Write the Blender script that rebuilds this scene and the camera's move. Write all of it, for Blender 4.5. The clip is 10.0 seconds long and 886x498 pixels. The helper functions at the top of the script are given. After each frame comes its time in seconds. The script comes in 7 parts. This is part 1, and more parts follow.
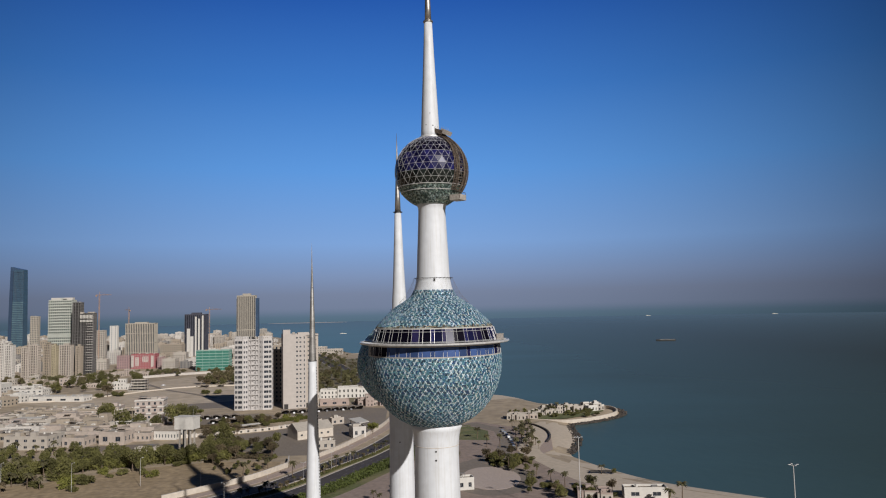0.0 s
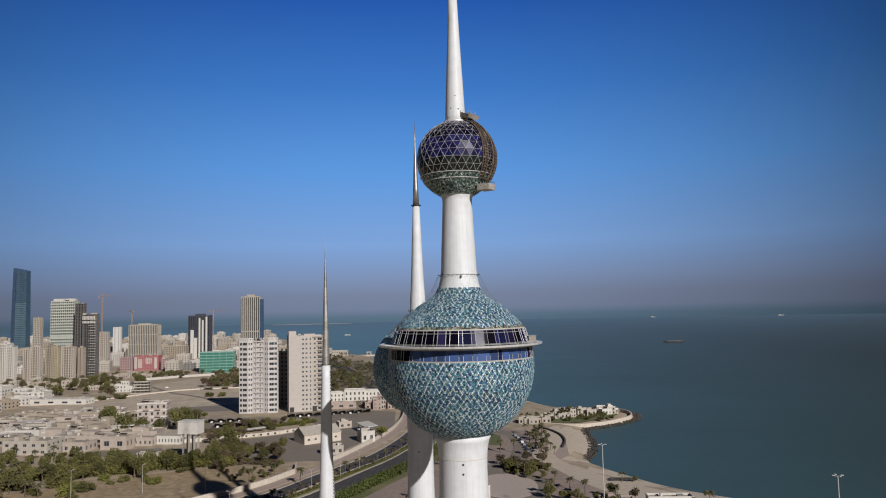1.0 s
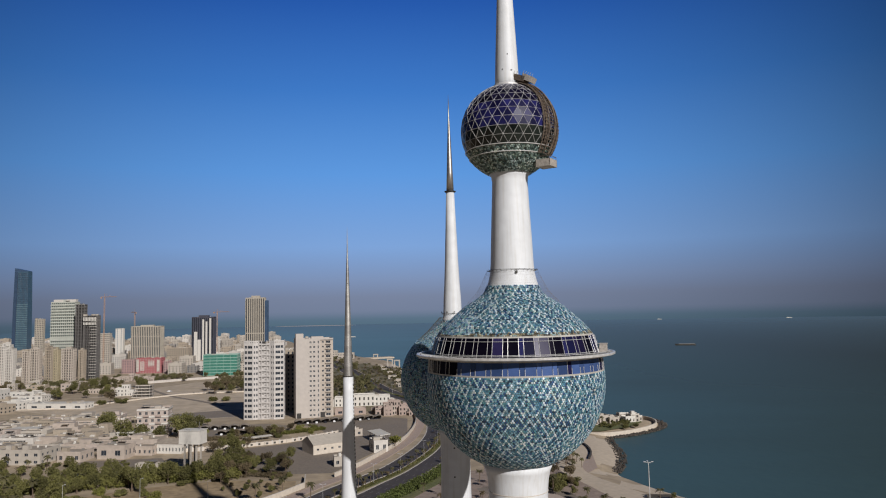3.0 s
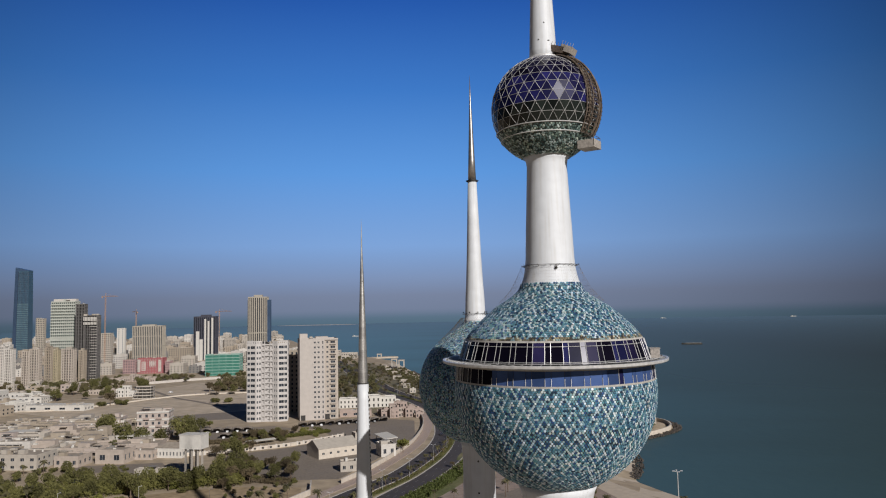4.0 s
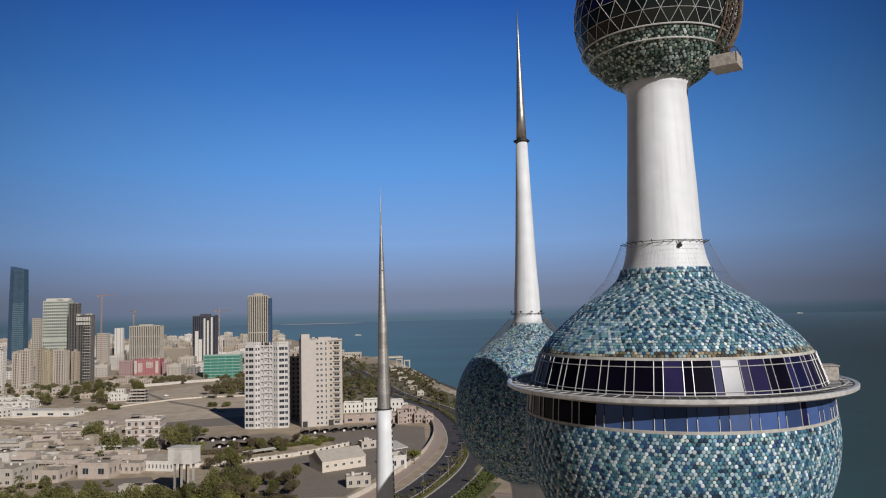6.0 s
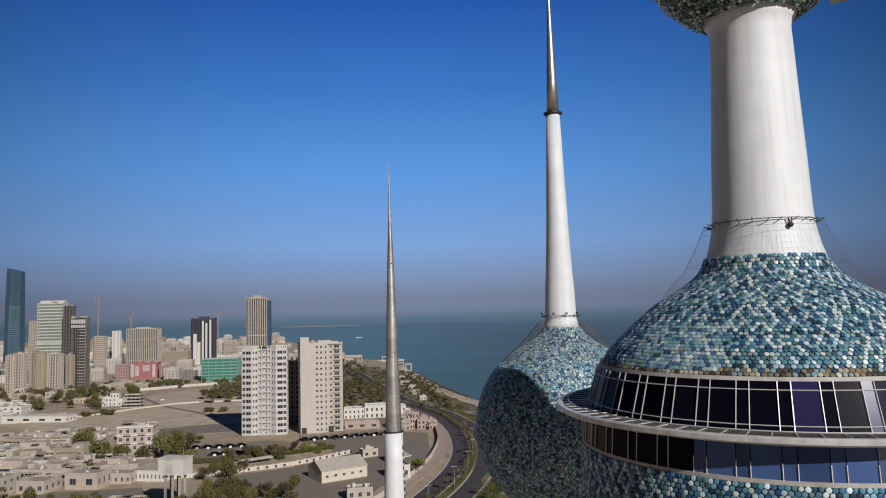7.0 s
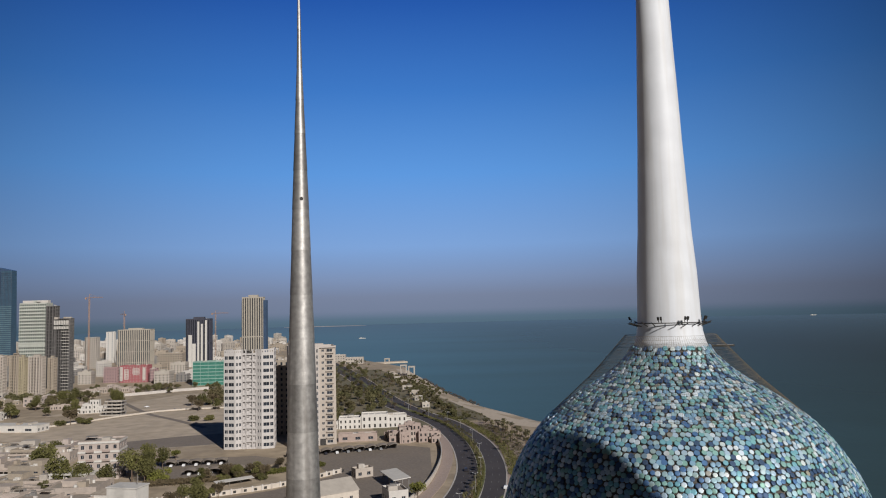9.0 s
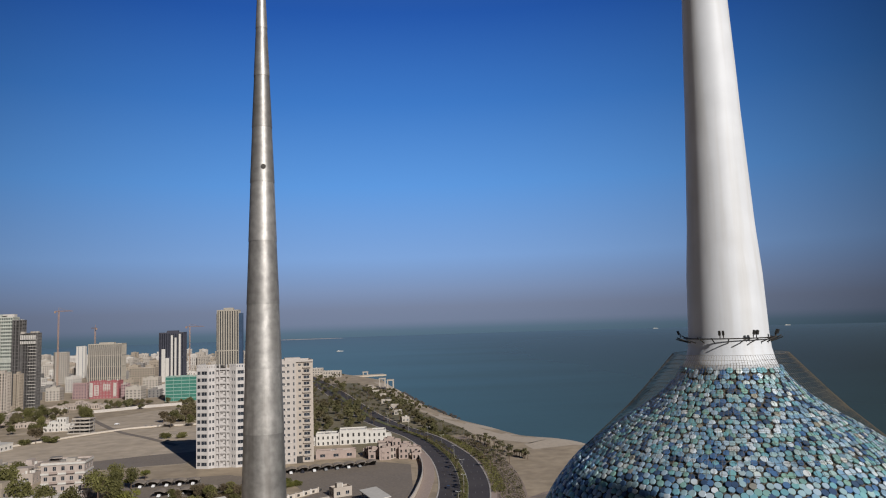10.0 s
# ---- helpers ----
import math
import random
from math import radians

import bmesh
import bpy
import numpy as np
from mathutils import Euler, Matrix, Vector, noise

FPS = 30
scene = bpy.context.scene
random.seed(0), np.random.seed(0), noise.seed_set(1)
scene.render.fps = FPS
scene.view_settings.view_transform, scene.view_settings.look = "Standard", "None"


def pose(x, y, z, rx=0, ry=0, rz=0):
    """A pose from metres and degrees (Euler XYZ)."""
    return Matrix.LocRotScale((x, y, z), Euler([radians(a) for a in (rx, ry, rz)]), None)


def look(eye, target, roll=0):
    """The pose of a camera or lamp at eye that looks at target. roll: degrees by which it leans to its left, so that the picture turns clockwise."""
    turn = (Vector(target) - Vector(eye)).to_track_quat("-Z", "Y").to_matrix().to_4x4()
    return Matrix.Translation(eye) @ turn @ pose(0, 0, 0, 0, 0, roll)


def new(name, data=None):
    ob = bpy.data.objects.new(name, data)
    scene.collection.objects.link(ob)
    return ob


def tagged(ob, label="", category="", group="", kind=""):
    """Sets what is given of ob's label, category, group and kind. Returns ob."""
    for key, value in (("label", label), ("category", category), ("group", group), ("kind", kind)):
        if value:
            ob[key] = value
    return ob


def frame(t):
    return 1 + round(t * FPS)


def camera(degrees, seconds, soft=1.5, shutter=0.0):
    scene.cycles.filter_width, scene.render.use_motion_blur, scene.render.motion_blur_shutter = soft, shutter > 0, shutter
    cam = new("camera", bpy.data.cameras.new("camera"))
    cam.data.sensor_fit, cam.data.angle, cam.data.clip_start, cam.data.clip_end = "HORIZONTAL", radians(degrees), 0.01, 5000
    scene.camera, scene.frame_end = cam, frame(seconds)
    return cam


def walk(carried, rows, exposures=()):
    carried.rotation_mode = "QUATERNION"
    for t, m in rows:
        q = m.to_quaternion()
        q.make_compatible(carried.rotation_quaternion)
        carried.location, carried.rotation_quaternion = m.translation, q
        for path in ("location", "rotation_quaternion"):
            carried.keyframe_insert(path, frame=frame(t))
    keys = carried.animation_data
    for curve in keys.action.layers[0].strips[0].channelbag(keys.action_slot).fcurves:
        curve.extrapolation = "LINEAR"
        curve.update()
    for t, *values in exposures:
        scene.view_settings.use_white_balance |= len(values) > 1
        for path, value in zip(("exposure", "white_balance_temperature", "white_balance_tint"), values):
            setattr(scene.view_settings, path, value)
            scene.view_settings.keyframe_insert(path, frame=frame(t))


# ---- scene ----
from mathutils.geometry import tessellate_polygon

cam = camera(63.99, 10.0, soft=1.1)
PATH = [
    (0.0, (0.02, -172.35, 89.97), (1.47, -72.69, 98.08), -1.24),
    (0.5, (-2.52, -165.55, 89.65), (-1.33, -65.90, 97.89), -1.25),
    (1.0, (-5.00, -158.16, 89.64), (-4.00, -58.51, 97.96), -1.24),
    (1.5, (-7.31, -151.88, 89.70), (-6.40, -52.24, 98.18), -1.20),
    (2.0, (-9.27, -144.82, 89.77), (-8.54, -45.19, 98.29), -1.21),
    (2.5, (-11.36, -138.10, 89.73), (-10.76, -38.47, 98.32), -1.16),
    (4.0, (-17.76, -116.31, 90.17), (-17.56, -16.67, 98.61), -1.20),
    (4.5, (-20.31, -108.96, 90.16), (-20.23, -9.31, 98.48), -1.26),
    (5.0, (-21.60, -98.63, 90.38), (-21.62, 1.03, 98.53), -1.30),
    (5.5, (-22.83, -88.09, 90.46), (-22.85, 11.58, 98.53), -1.40),
    (7.0, (-27.36, -60.54, 90.27), (-27.46, 39.10, 98.80), -1.44),
    (7.5, (-27.38, -48.71, 90.47), (-27.67, 50.93, 98.99), -1.51),
    (8.0, (-27.44, -35.09, 90.36), (-27.92, 64.55, 98.80), -1.56),
    (8.5, (-26.77, -20.32, 90.56), (-27.42, 79.32, 99.05), -1.57),
    (9.0, (-26.51, -8.73, 90.35), (-27.36, 90.90, 98.88), -1.50),
    (9.5, (-27.05, -4.65, 90.39), (-27.10, 94.96, 99.24), -1.54),
    (10.0, (-28.20, 1.85, 90.49), (-25.90, 101.31, 100.60), -1.81),
]
walk(cam, [(t, look(eye, target, roll)) for t, eye, target, roll in PATH])

# ---- world, sun ----
SUN_AZ, SUN_EL = 149.8, 27.0          # degrees: bearing of the sun (from +y, clockwise), height
world = bpy.data.worlds.new("world")
scene.world = world
world.use_nodes = True
wn, wl = world.node_tree.nodes, world.node_tree.links
wn.clear()
w_out = wn.new("ShaderNodeOutputWorld")
w_bg = wn.new("ShaderNodeBackground")
w_bg.inputs["Strength"].default_value = 0.1
w_sky = wn.new("ShaderNodeTexSky")
w_sky.sky_type = "NISHITA"
w_sky.sun_disc = False
w_sky.sun_elevation, w_sky.sun_rotation = radians(SUN_EL), radians(SUN_AZ)
w_sky.altitude, w_sky.air_density, w_sky.dust_density, w_sky.ozone_density = 0, 1.0, 0.6, 3.0
w_tc = wn.new("ShaderNodeTexCoord")
w_sep = wn.new("ShaderNodeSeparateXYZ")
w_map = wn.new("ShaderNodeMapRange")
w_map.inputs["From Min"].default_value, w_map.inputs["From Max"].default_value = -0.03, 0.97
w_fac, w_col = wn.new("ShaderNodeValToRGB"), wn.new("ShaderNodeValToRGB")


def stops(ramp, rows, mode="LINEAR"):
    el = ramp.color_ramp.elements
    ramp.color_ramp.interpolation = mode
    while len(el) > 1:
        el.remove(el[-1])
    for n, (p, c) in enumerate(rows):
        e = el[0] if n == 0 else el.new(p)
        e.position, e.color = p, (*c, 1)


def up(z):
    return z + 0.03


# share of haze over the clear sky, and the haze's colour, by height over the horizon
stops(w_fac, [(0, (1, 1, 1)), (up(0.43), (1, 1, 1)), (1.0, (0.85,) * 3)])
stops(w_col, [(0, (0.75, 1.3, 1.75)), (up(-0.017), (0.85, 1.42, 1.95)), (up(-0.010), (0.98, 1.55, 2.2)), (up(-0.005), (1.3, 1.78, 2.6)), (up(0.0), (1.6, 2.0, 2.95)), (up(0.02), (1.75, 2.15, 3.2)),
              (up(0.045), (1.95, 2.7, 4.4)), (up(0.09), (1.95, 3.45, 6.4)), (up(0.19), (1.05, 2.95, 6.8)), (up(0.30), (0.46, 1.8, 5.3)), (up(0.41), (0.18, 0.92, 3.8)), (up(0.62), (0.30, 0.42, 0.85)), (1.0, (0.27, 0.35, 0.62))])
# sky brightest towards +y, dimmed elsewhere to weaken the fill light
w_dot, w_deep, w_mul = wn.new("ShaderNodeVectorMath"), wn.new("ShaderNodeMapRange"), wn.new("ShaderNodeMix")
w_dot.operation = "DOT_PRODUCT"
w_dot.inputs[1].default_value = (-0.07, 0.9975, 0)
w_deep.inputs["From Min"].default_value, w_deep.inputs["From Max"].default_value = 0.70, 1.0
w_deep.inputs["To Min"].default_value, w_deep.inputs["To Max"].default_value = 0.13, 1.08
w_level, w_unit = wn.new("ShaderNodeVectorMath"), wn.new("ShaderNodeVectorMath")
w_level.operation, w_unit.operation = "MULTIPLY", "NORMALIZE"
w_level.inputs[1].default_value = (1, 1, 0)
w_mul.data_type, w_mul.blend_type = "RGBA", "MULTIPLY"
w_mul.inputs["Factor"].default_value = 1.0
wl.new(w_tc.outputs["Generated"], w_level.inputs[0])
wl.new(w_level.outputs[0], w_unit.inputs[0])
wl.new(w_unit.outputs[0], w_dot.inputs[0])
wl.new(w_dot.outputs["Value"], w_deep.inputs["Value"])
w_mix = wn.new("ShaderNodeMix")
w_mix.data_type = "RGBA"
wl.new(w_tc.outputs["Generated"], w_sep.inputs[0])
wl.new(w_sep.outputs["Z"], w_map.inputs["Value"])
wl.new(w_map.outputs[0], w_fac.inputs[0])
wl.new(w_map.outputs[0], w_col.inputs[0])
wl.new(w_fac.outputs[0], w_mix.inputs["Factor"])
wl.new(w_sky.outputs[0], w_mix.inputs["A"])
wl.new(w_col.outputs[0], w_mix.inputs["B"])
wl.new(w_mix.outputs["Result"], w_mul.inputs["A"])
wl.new(w_deep.outputs[0], w_mul.inputs["B"])
wl.new(w_mul.outputs["Result"], w_bg.inputs["Color"])
wl.new(w_bg.outputs[0], w_out.inputs["Surface"])

sun = new("sun", bpy.data.lights.new("sun", "SUN"))
sun.data.energy, sun.data.angle, sun.data.color = 4.15, radians(0.6), (1.0, 0.965, 0.93)
az, el_ = radians(SUN_AZ), radians(SUN_EL)
sun.matrix_world = look((400 * math.sin(az), 400 * math.cos(az), 300), (400 * math.sin(az) - math.sin(az) * math.cos(el_), 400 * math.cos(az) - math.cos(az) * math.cos(el_), 300 - math.sin(el_)))


# ---- materials ----
def mat(name, color, rough=0.7, metal=0.0, var=0.25, scale=1.0, bump=0.15, dirt=None, big=0.08, spec=0.5, vary=0.0):
    """A surface with grain and stains at two scales; vary: how far single objects differ in brightness."""
    m = bpy.data.materials.new(name)
    m.use_nodes = True
    n, l = m.node_tree.nodes, m.node_tree.links
    b = n["Principled BSDF"]
    b.inputs["Roughness"].default_value, b.inputs["Metallic"].default_value = rough, metal
    b.inputs["Specular IOR Level"].default_value = spec
    g = n.new("ShaderNodeNewGeometry")
    f1, f2 = n.new("ShaderNodeTexNoise"), n.new("ShaderNodeTexNoise")
    f1.inputs["Scale"].default_value, f2.inputs["Scale"].default_value = scale, big
    f1.inputs["Detail"].default_value, f2.inputs["Detail"].default_value = 6, 4
    l.new(g.outputs["Position"], f1.inputs["Vector"])
    l.new(g.outputs["Position"], f2.inputs["Vector"])
    r1 = n.new("ShaderNodeValToRGB")
    c = np.array(color)
    d = np.array(dirt) if dirt is not None else c * 0.6
    stops(r1, [(0.3, tuple(c * (1 - var) + d * 0)), (0.7, tuple(np.minimum(c * (1 + var), 0.95)))])
    r2 = n.new("ShaderNodeValToRGB")
    stops(r2, [(0.45, (0, 0, 0)), (0.75, (min(1, var * 2.4),) * 3)])
    mx = n.new("ShaderNodeMix")
    mx.data_type = "RGBA"
    l.new(f1.outputs[0], r1.inputs[0])
    l.new(f2.outputs[0], r2.inputs[0])
    l.new(r2.outputs[0], mx.inputs["Factor"])
    l.new(r1.outputs[0], mx.inputs["A"])
    mx.inputs["B"].default_value = (*d, 1)
    last = mx.outputs["Result"]
    if vary:
        oi, hv, mr = n.new("ShaderNodeObjectInfo"), n.new("ShaderNodeHueSaturation"), n.new("ShaderNodeMapRange")
        mr.inputs["To Min"].default_value, mr.inputs["To Max"].default_value = 1 - vary, 1 + vary
        l.new(oi.outputs["Random"], mr.inputs["Value"])
        l.new(mr.outputs[0], hv.inputs["Value"])
        l.new(last, hv.inputs["Color"])
        last = hv.outputs[0]
    l.new(last, b.inputs["Base Color"])
    if bump:
        bp = n.new("ShaderNodeBump")
        bp.inputs["Strength"].default_value, bp.inputs["Distance"].default_value = bump, 0.3 / max(scale, 0.01) ** 0.5 * 0.3
        l.new(f1.outputs[0], bp.inputs["Height"])
        l.new(bp.outputs[0], b.inputs["Normal"])
    return m


def picked(name, rows, source, rough=0.3, spec=0.22):
    """Enamel in colours picked at random, by object or by island."""
    m = mat(name, (0.3, 0.3, 0.3), rough, 0.2, 0.1, 8, 0.05, spec=spec)
    n, l = m.node_tree.nodes, m.node_tree.links
    b = n["Principled BSDF"]
    src = n.new("ShaderNodeObjectInfo" if source == "object" else "ShaderNodeNewGeometry")
    ramp = n.new("ShaderNodeValToRGB")
    stops(ramp, rows, "CONSTANT")
    l.new(src.outputs["Random" if source == "object" else "Random Per Island"], ramp.inputs[0])
    mul = n.new("ShaderNodeMix")
    mul.data_type, mul.blend_type = "RGBA", "MULTIPLY"
    mul.inputs["Factor"].default_value = 0.75
    nz, ng = n.new("ShaderNodeTexNoise"), n.new("ShaderNodeNewGeometry")
    nz.inputs["Scale"].default_value = 0.7
    l.new(ng.outputs["Position"], nz.inputs["Vector"])
    rr = n.new("ShaderNodeValToRGB")
    # drifts of bluer, greener and dustier discs
    stops(rr, [(0.30, (0.70, 0.64, 0.58)), (0.42, (0.86, 0.94, 1.0)), (0.50, (0.80, 0.90, 1.0)), (0.58, (0.94, 1.0, 0.90)), (0.68, (1.0, 0.96, 0.94))])
    l.new(nz.outputs[0], rr.inputs[0])
    l.new(ramp.outputs[0], mul.inputs["A"])
    l.new(rr.outputs[0], mul.inputs["B"])
    l.new(mul.outputs["Result"], b.inputs["Base Color"])
    return m


DISC_COLOURS = [(0.0, (0.06, 0.10, 0.18)), (0.10, (0.10, 0.19, 0.35)), (0.2, (0.24, 0.38, 0.51)), (0.34, (0.20, 0.41, 0.46)), (0.48, (0.25, 0.42, 0.38)),
                (0.6, (0.38, 0.52, 0.55)), (0.74, (0.43, 0.53, 0.61)), (0.86, (0.62, 0.67, 0.70)), (0.95, (0.74, 0.78, 0.80)), (0.985, (0.36, 0.33, 0.28))]
DEEP_COLOURS = [(0.0, (0.025, 0.05, 0.09)), (0.25, (0.04, 0.09, 0.21)), (0.55, (0.07, 0.16, 0.22)), (0.85, (0.13, 0.24, 0.28))]
MID_COLOURS = [(0.0, (0.04, 0.10, 0.18)), (0.3, (0.07, 0.19, 0.28)), (0.6, (0.11, 0.27, 0.32)), (0.88, (0.24, 0.38, 0.45))]
PALE_COLOURS = [(0.0, (0.15, 0.29, 0.37)), (0.2, (0.24, 0.38, 0.44)), (0.42, (0.37, 0.49, 0.51)), (0.62, (0.47, 0.54, 0.58)), (0.84, (0.65, 0.69, 0.72))]
KNOT_COLOURS = [(0.0, (0.60, 0.70, 0.75)), (0.35, (0.70, 0.77, 0.82)), (0.75, (0.80, 0.84, 0.88))]
WORN_COLOURS = [(0.0, (0.07, 0.06, 0.05)), (0.3, (0.20, 0.17, 0.12)), (0.55, (0.34, 0.29, 0.20)), (0.75, (0.24, 0.32, 0.33)), (0.88, (0.55, 0.50, 0.40))]
M_WORN_I = picked("rust_stained_discs", WORN_COLOURS, "island", 0.6)
M_KNOT_I = picked("white_enamel_discs", KNOT_COLOURS, "island", 0.5)
M_DISC_I = picked("enamel_discs", DISC_COLOURS, "island", 0.5)
M_DISC_O = picked("enamel_disc", DISC_COLOURS, "object", 0.5)
M_DEEP_I = picked("deep_enamel_discs", DEEP_COLOURS, "island", 0.5)
M_MID_I = picked("blue_green_enamel_discs", MID_COLOURS, "island", 0.5)
M_PALE_I = picked("pale_enamel_discs", PALE_COLOURS, "island", 0.5)
GREEN_COLOURS = [(0.0, (0.045, 0.07, 0.065)), (0.15, (0.12, 0.17, 0.15)), (0.4, (0.24, 0.31, 0.27)), (0.65, (0.40, 0.47, 0.42)), (0.85, (0.62, 0.66, 0.60))]
M_GREEN_I = picked("green_enamel_discs", GREEN_COLOURS, "island", 0.3)
M_WHITE = mat("white_painted_concrete", (0.65, 0.665, 0.69), 0.55, 0, 0.05, 0.6, 0.1, (0.56, 0.54, 0.51), 0.25)
def streaked(m, tint, amount):
    """Rain streaks down a painted shaft."""
    n, l = m.node_tree.nodes, m.node_tree.links
    b = n["Principled BSDF"]
    src = b.inputs["Base Color"].links[0].from_socket
    g, sc, nz, rp, mx = n.new("ShaderNodeNewGeometry"), n.new("ShaderNodeMapping"), n.new("ShaderNodeTexNoise"), n.new("ShaderNodeValToRGB"), n.new("ShaderNodeMix")
    sc.inputs["Scale"].default_value = (2.2, 2.2, 0.07)
    nz.inputs["Scale"].default_value, nz.inputs["Detail"].default_value = 1.0, 8
    stops(rp, [(0.48, (0, 0, 0)), (0.72, (amount,) * 3)])
    mx.data_type = "RGBA"
    mx.inputs["B"].default_value = (*tint, 1)
    l.new(g.outputs["Position"], sc.inputs[0])
    l.new(sc.outputs[0], nz.inputs["Vector"])
    l.new(nz.outputs[0], rp.inputs[0])
    l.new(rp.outputs[0], mx.inputs["Factor"])
    l.new(src, mx.inputs["A"])
    l.new(mx.outputs["Result"], b.inputs["Base Color"])


streaked(M_WHITE, (0.45, 0.42, 0.37), 0.32)
M_SHELL = mat("weathered_sphere_concrete", (0.08, 0.07, 0.06), 0.85, 0, 0.3, 2.0, 0.3, (0.10, 0.09, 0.07), 0.3)
M_STEEL = mat("stainless_steel_cladding", (0.40, 0.37, 0.34), 0.42, 0.8, 0.18, 1.1, 0.08, (0.30, 0.27, 0.24), 0.7)
M_RAIL = mat("grey_white_metal", (0.62, 0.61, 0.60), 0.42, 0.3, 0.12, 3, 0.05)
M_TERRACE = mat("terrace_concrete", (0.42, 0.40, 0.37), 0.7, 0, 0.2, 1.2, 0.2, (0.35, 0.32, 0.28), 0.5)
M_RIM = mat("worn_silver_rim", (0.62, 0.61, 0.60), 0.38, 0.3, 0.2, 1.6, 0.12, (0.46, 0.44, 0.41), 0.5)
M_GRATING = mat("dark_grating", (0.09, 0.085, 0.08), 0.8, 0.1, 0.4, 2.5, 0.2)
M_DARKMETAL = mat("dark_iron", (0.05, 0.045, 0.04), 0.6, 0.6, 0.3, 4, 0.1)
M_GANTRY = mat("rusty_gantry", (0.12, 0.09, 0.07), 0.75, 0.3, 0.5, 3, 0.2, (0.24, 0.19, 0.14), 1.0)
M_GANTRY_L = mat("pale_gantry_paint", (0.40, 0.36, 0.32), 0.7, 0.1, 0.3, 3, 0.2)


def glassy(name, color, rough, spec=0.8, vary=0.25):
    m = mat(name, color, rough, 0.0, 0.15, 0.5, 0.02, spec=spec, vary=vary)
    m.node_tree.nodes["Principled BSDF"].inputs["Coat Weight"].default_value = 0.0
    m.node_tree.nodes["Principled BSDF"].inputs["Coat Roughness"].default_value = 0.05
    return m


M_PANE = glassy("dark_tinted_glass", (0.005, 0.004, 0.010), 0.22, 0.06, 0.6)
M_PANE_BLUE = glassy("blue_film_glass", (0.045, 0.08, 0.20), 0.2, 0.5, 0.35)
M_PANE_DOME = glassy("indigo_reflection_dome_glass", (0.012, 0.012, 0.065), 0.27, 0.28, 0.6)
M_PANE_VIOLET = glassy("violet_band_glass", (0.018, 0.015, 0.05), 0.22, 0.06, 0.5)
M_PANE_INDIGO = glassy("indigo_band_glass", (0.015, 0.016, 0.062), 0.22, 0.06, 0.5)
M_PANE_TOP = glassy("dark_reflection_dome_glass", (0.008, 0.007, 0.022), 0.12, 0.4, 0.6)
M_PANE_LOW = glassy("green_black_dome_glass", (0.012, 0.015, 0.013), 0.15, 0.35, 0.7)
M_FACADE_GLASS = glassy("window_glass", (0.03, 0.035, 0.045), 0.2, 0.5, 0.3)

M_SAND = mat("beach_sand", (0.49, 0.41, 0.325), 0.95, 0, 0.10, 0.4, 0.15, (0.45, 0.37, 0.29), 0.03)
M_ASPHALT = mat("asphalt", (0.055, 0.046, 0.046), 0.85, 0, 0.2, 1.5, 0.1, (0.085, 0.074, 0.07), 0.08)
M_LOT = mat("worn_car_park_asphalt", (0.205, 0.17, 0.14), 0.9, 0, 0.15, 0.8, 0.1, (0.26, 0.215, 0.17), 0.04)
M_PAVE = mat("pink_paving", (0.38, 0.295, 0.25), 0.85, 0, 0.12, 1.0, 0.1, (0.31, 0.24, 0.205), 0.06)
M_PLAZA = mat("pale_pink_plaza", (0.44, 0.36, 0.315), 0.85, 0, 0.1, 1.0, 0.1, (0.37, 0.30, 0.26), 0.08)
M_PARK = mat("brown_park_paving", (0.28, 0.215, 0.18), 0.9, 0, 0.2, 0.5, 0.1, (0.35, 0.275, 0.225), 0.04)
M_KERB = mat("kerb_concrete", (0.50, 0.46, 0.42), 0.85, 0, 0.15, 1.0, 0.1)
M_GRASS = mat("dry_lawn", (0.11, 0.12, 0.045), 0.95, 0, 0.35, 0.8, 0.3, (0.22, 0.18, 0.10), 0.05)
M_SCRUB = mat("olive_brown_scrub", (0.15, 0.13, 0.075), 0.95, 0, 0.35, 0.35, 0.3, (0.26, 0.21, 0.14), 0.03)
M_ROCK = mat("wet_dark_rocks", (0.055, 0.045, 0.038), 0.8, 0, 0.5, 0.8, 0.8, (0.09, 0.075, 0.06), 0.2)
M_CANOPYTOP = mat("tan_canopy_cloth", (0.27, 0.225, 0.185), 0.85, 0, 0.2, 0.8, 0.1, (0.17, 0.14, 0.115), 0.2)
# cloth of the sun shelter; also paints the shade inside the carports
M_CANOPY_SHADE = mat("dark_cloth_and_carport_shade", (0.05, 0.042, 0.036), 0.85, 0, 0.25, 0.8, 0.1, (0.16, 0.135, 0.11), 0.3)
M_WALLPAINT = mat("cream_wall_paint", (0.54, 0.475, 0.40), 0.8, 0, 0.1, 0.5, 0.1, (0.44, 0.39, 0.34), 0.1)


def ground_material():
    m = mat("dusty_ground", (0.37, 0.295, 0.21), 0.95, 0, 0.25, 0.12, 0.3, (0.27, 0.21, 0.15), 0.014)
    return m


M_GROUND = ground_material()


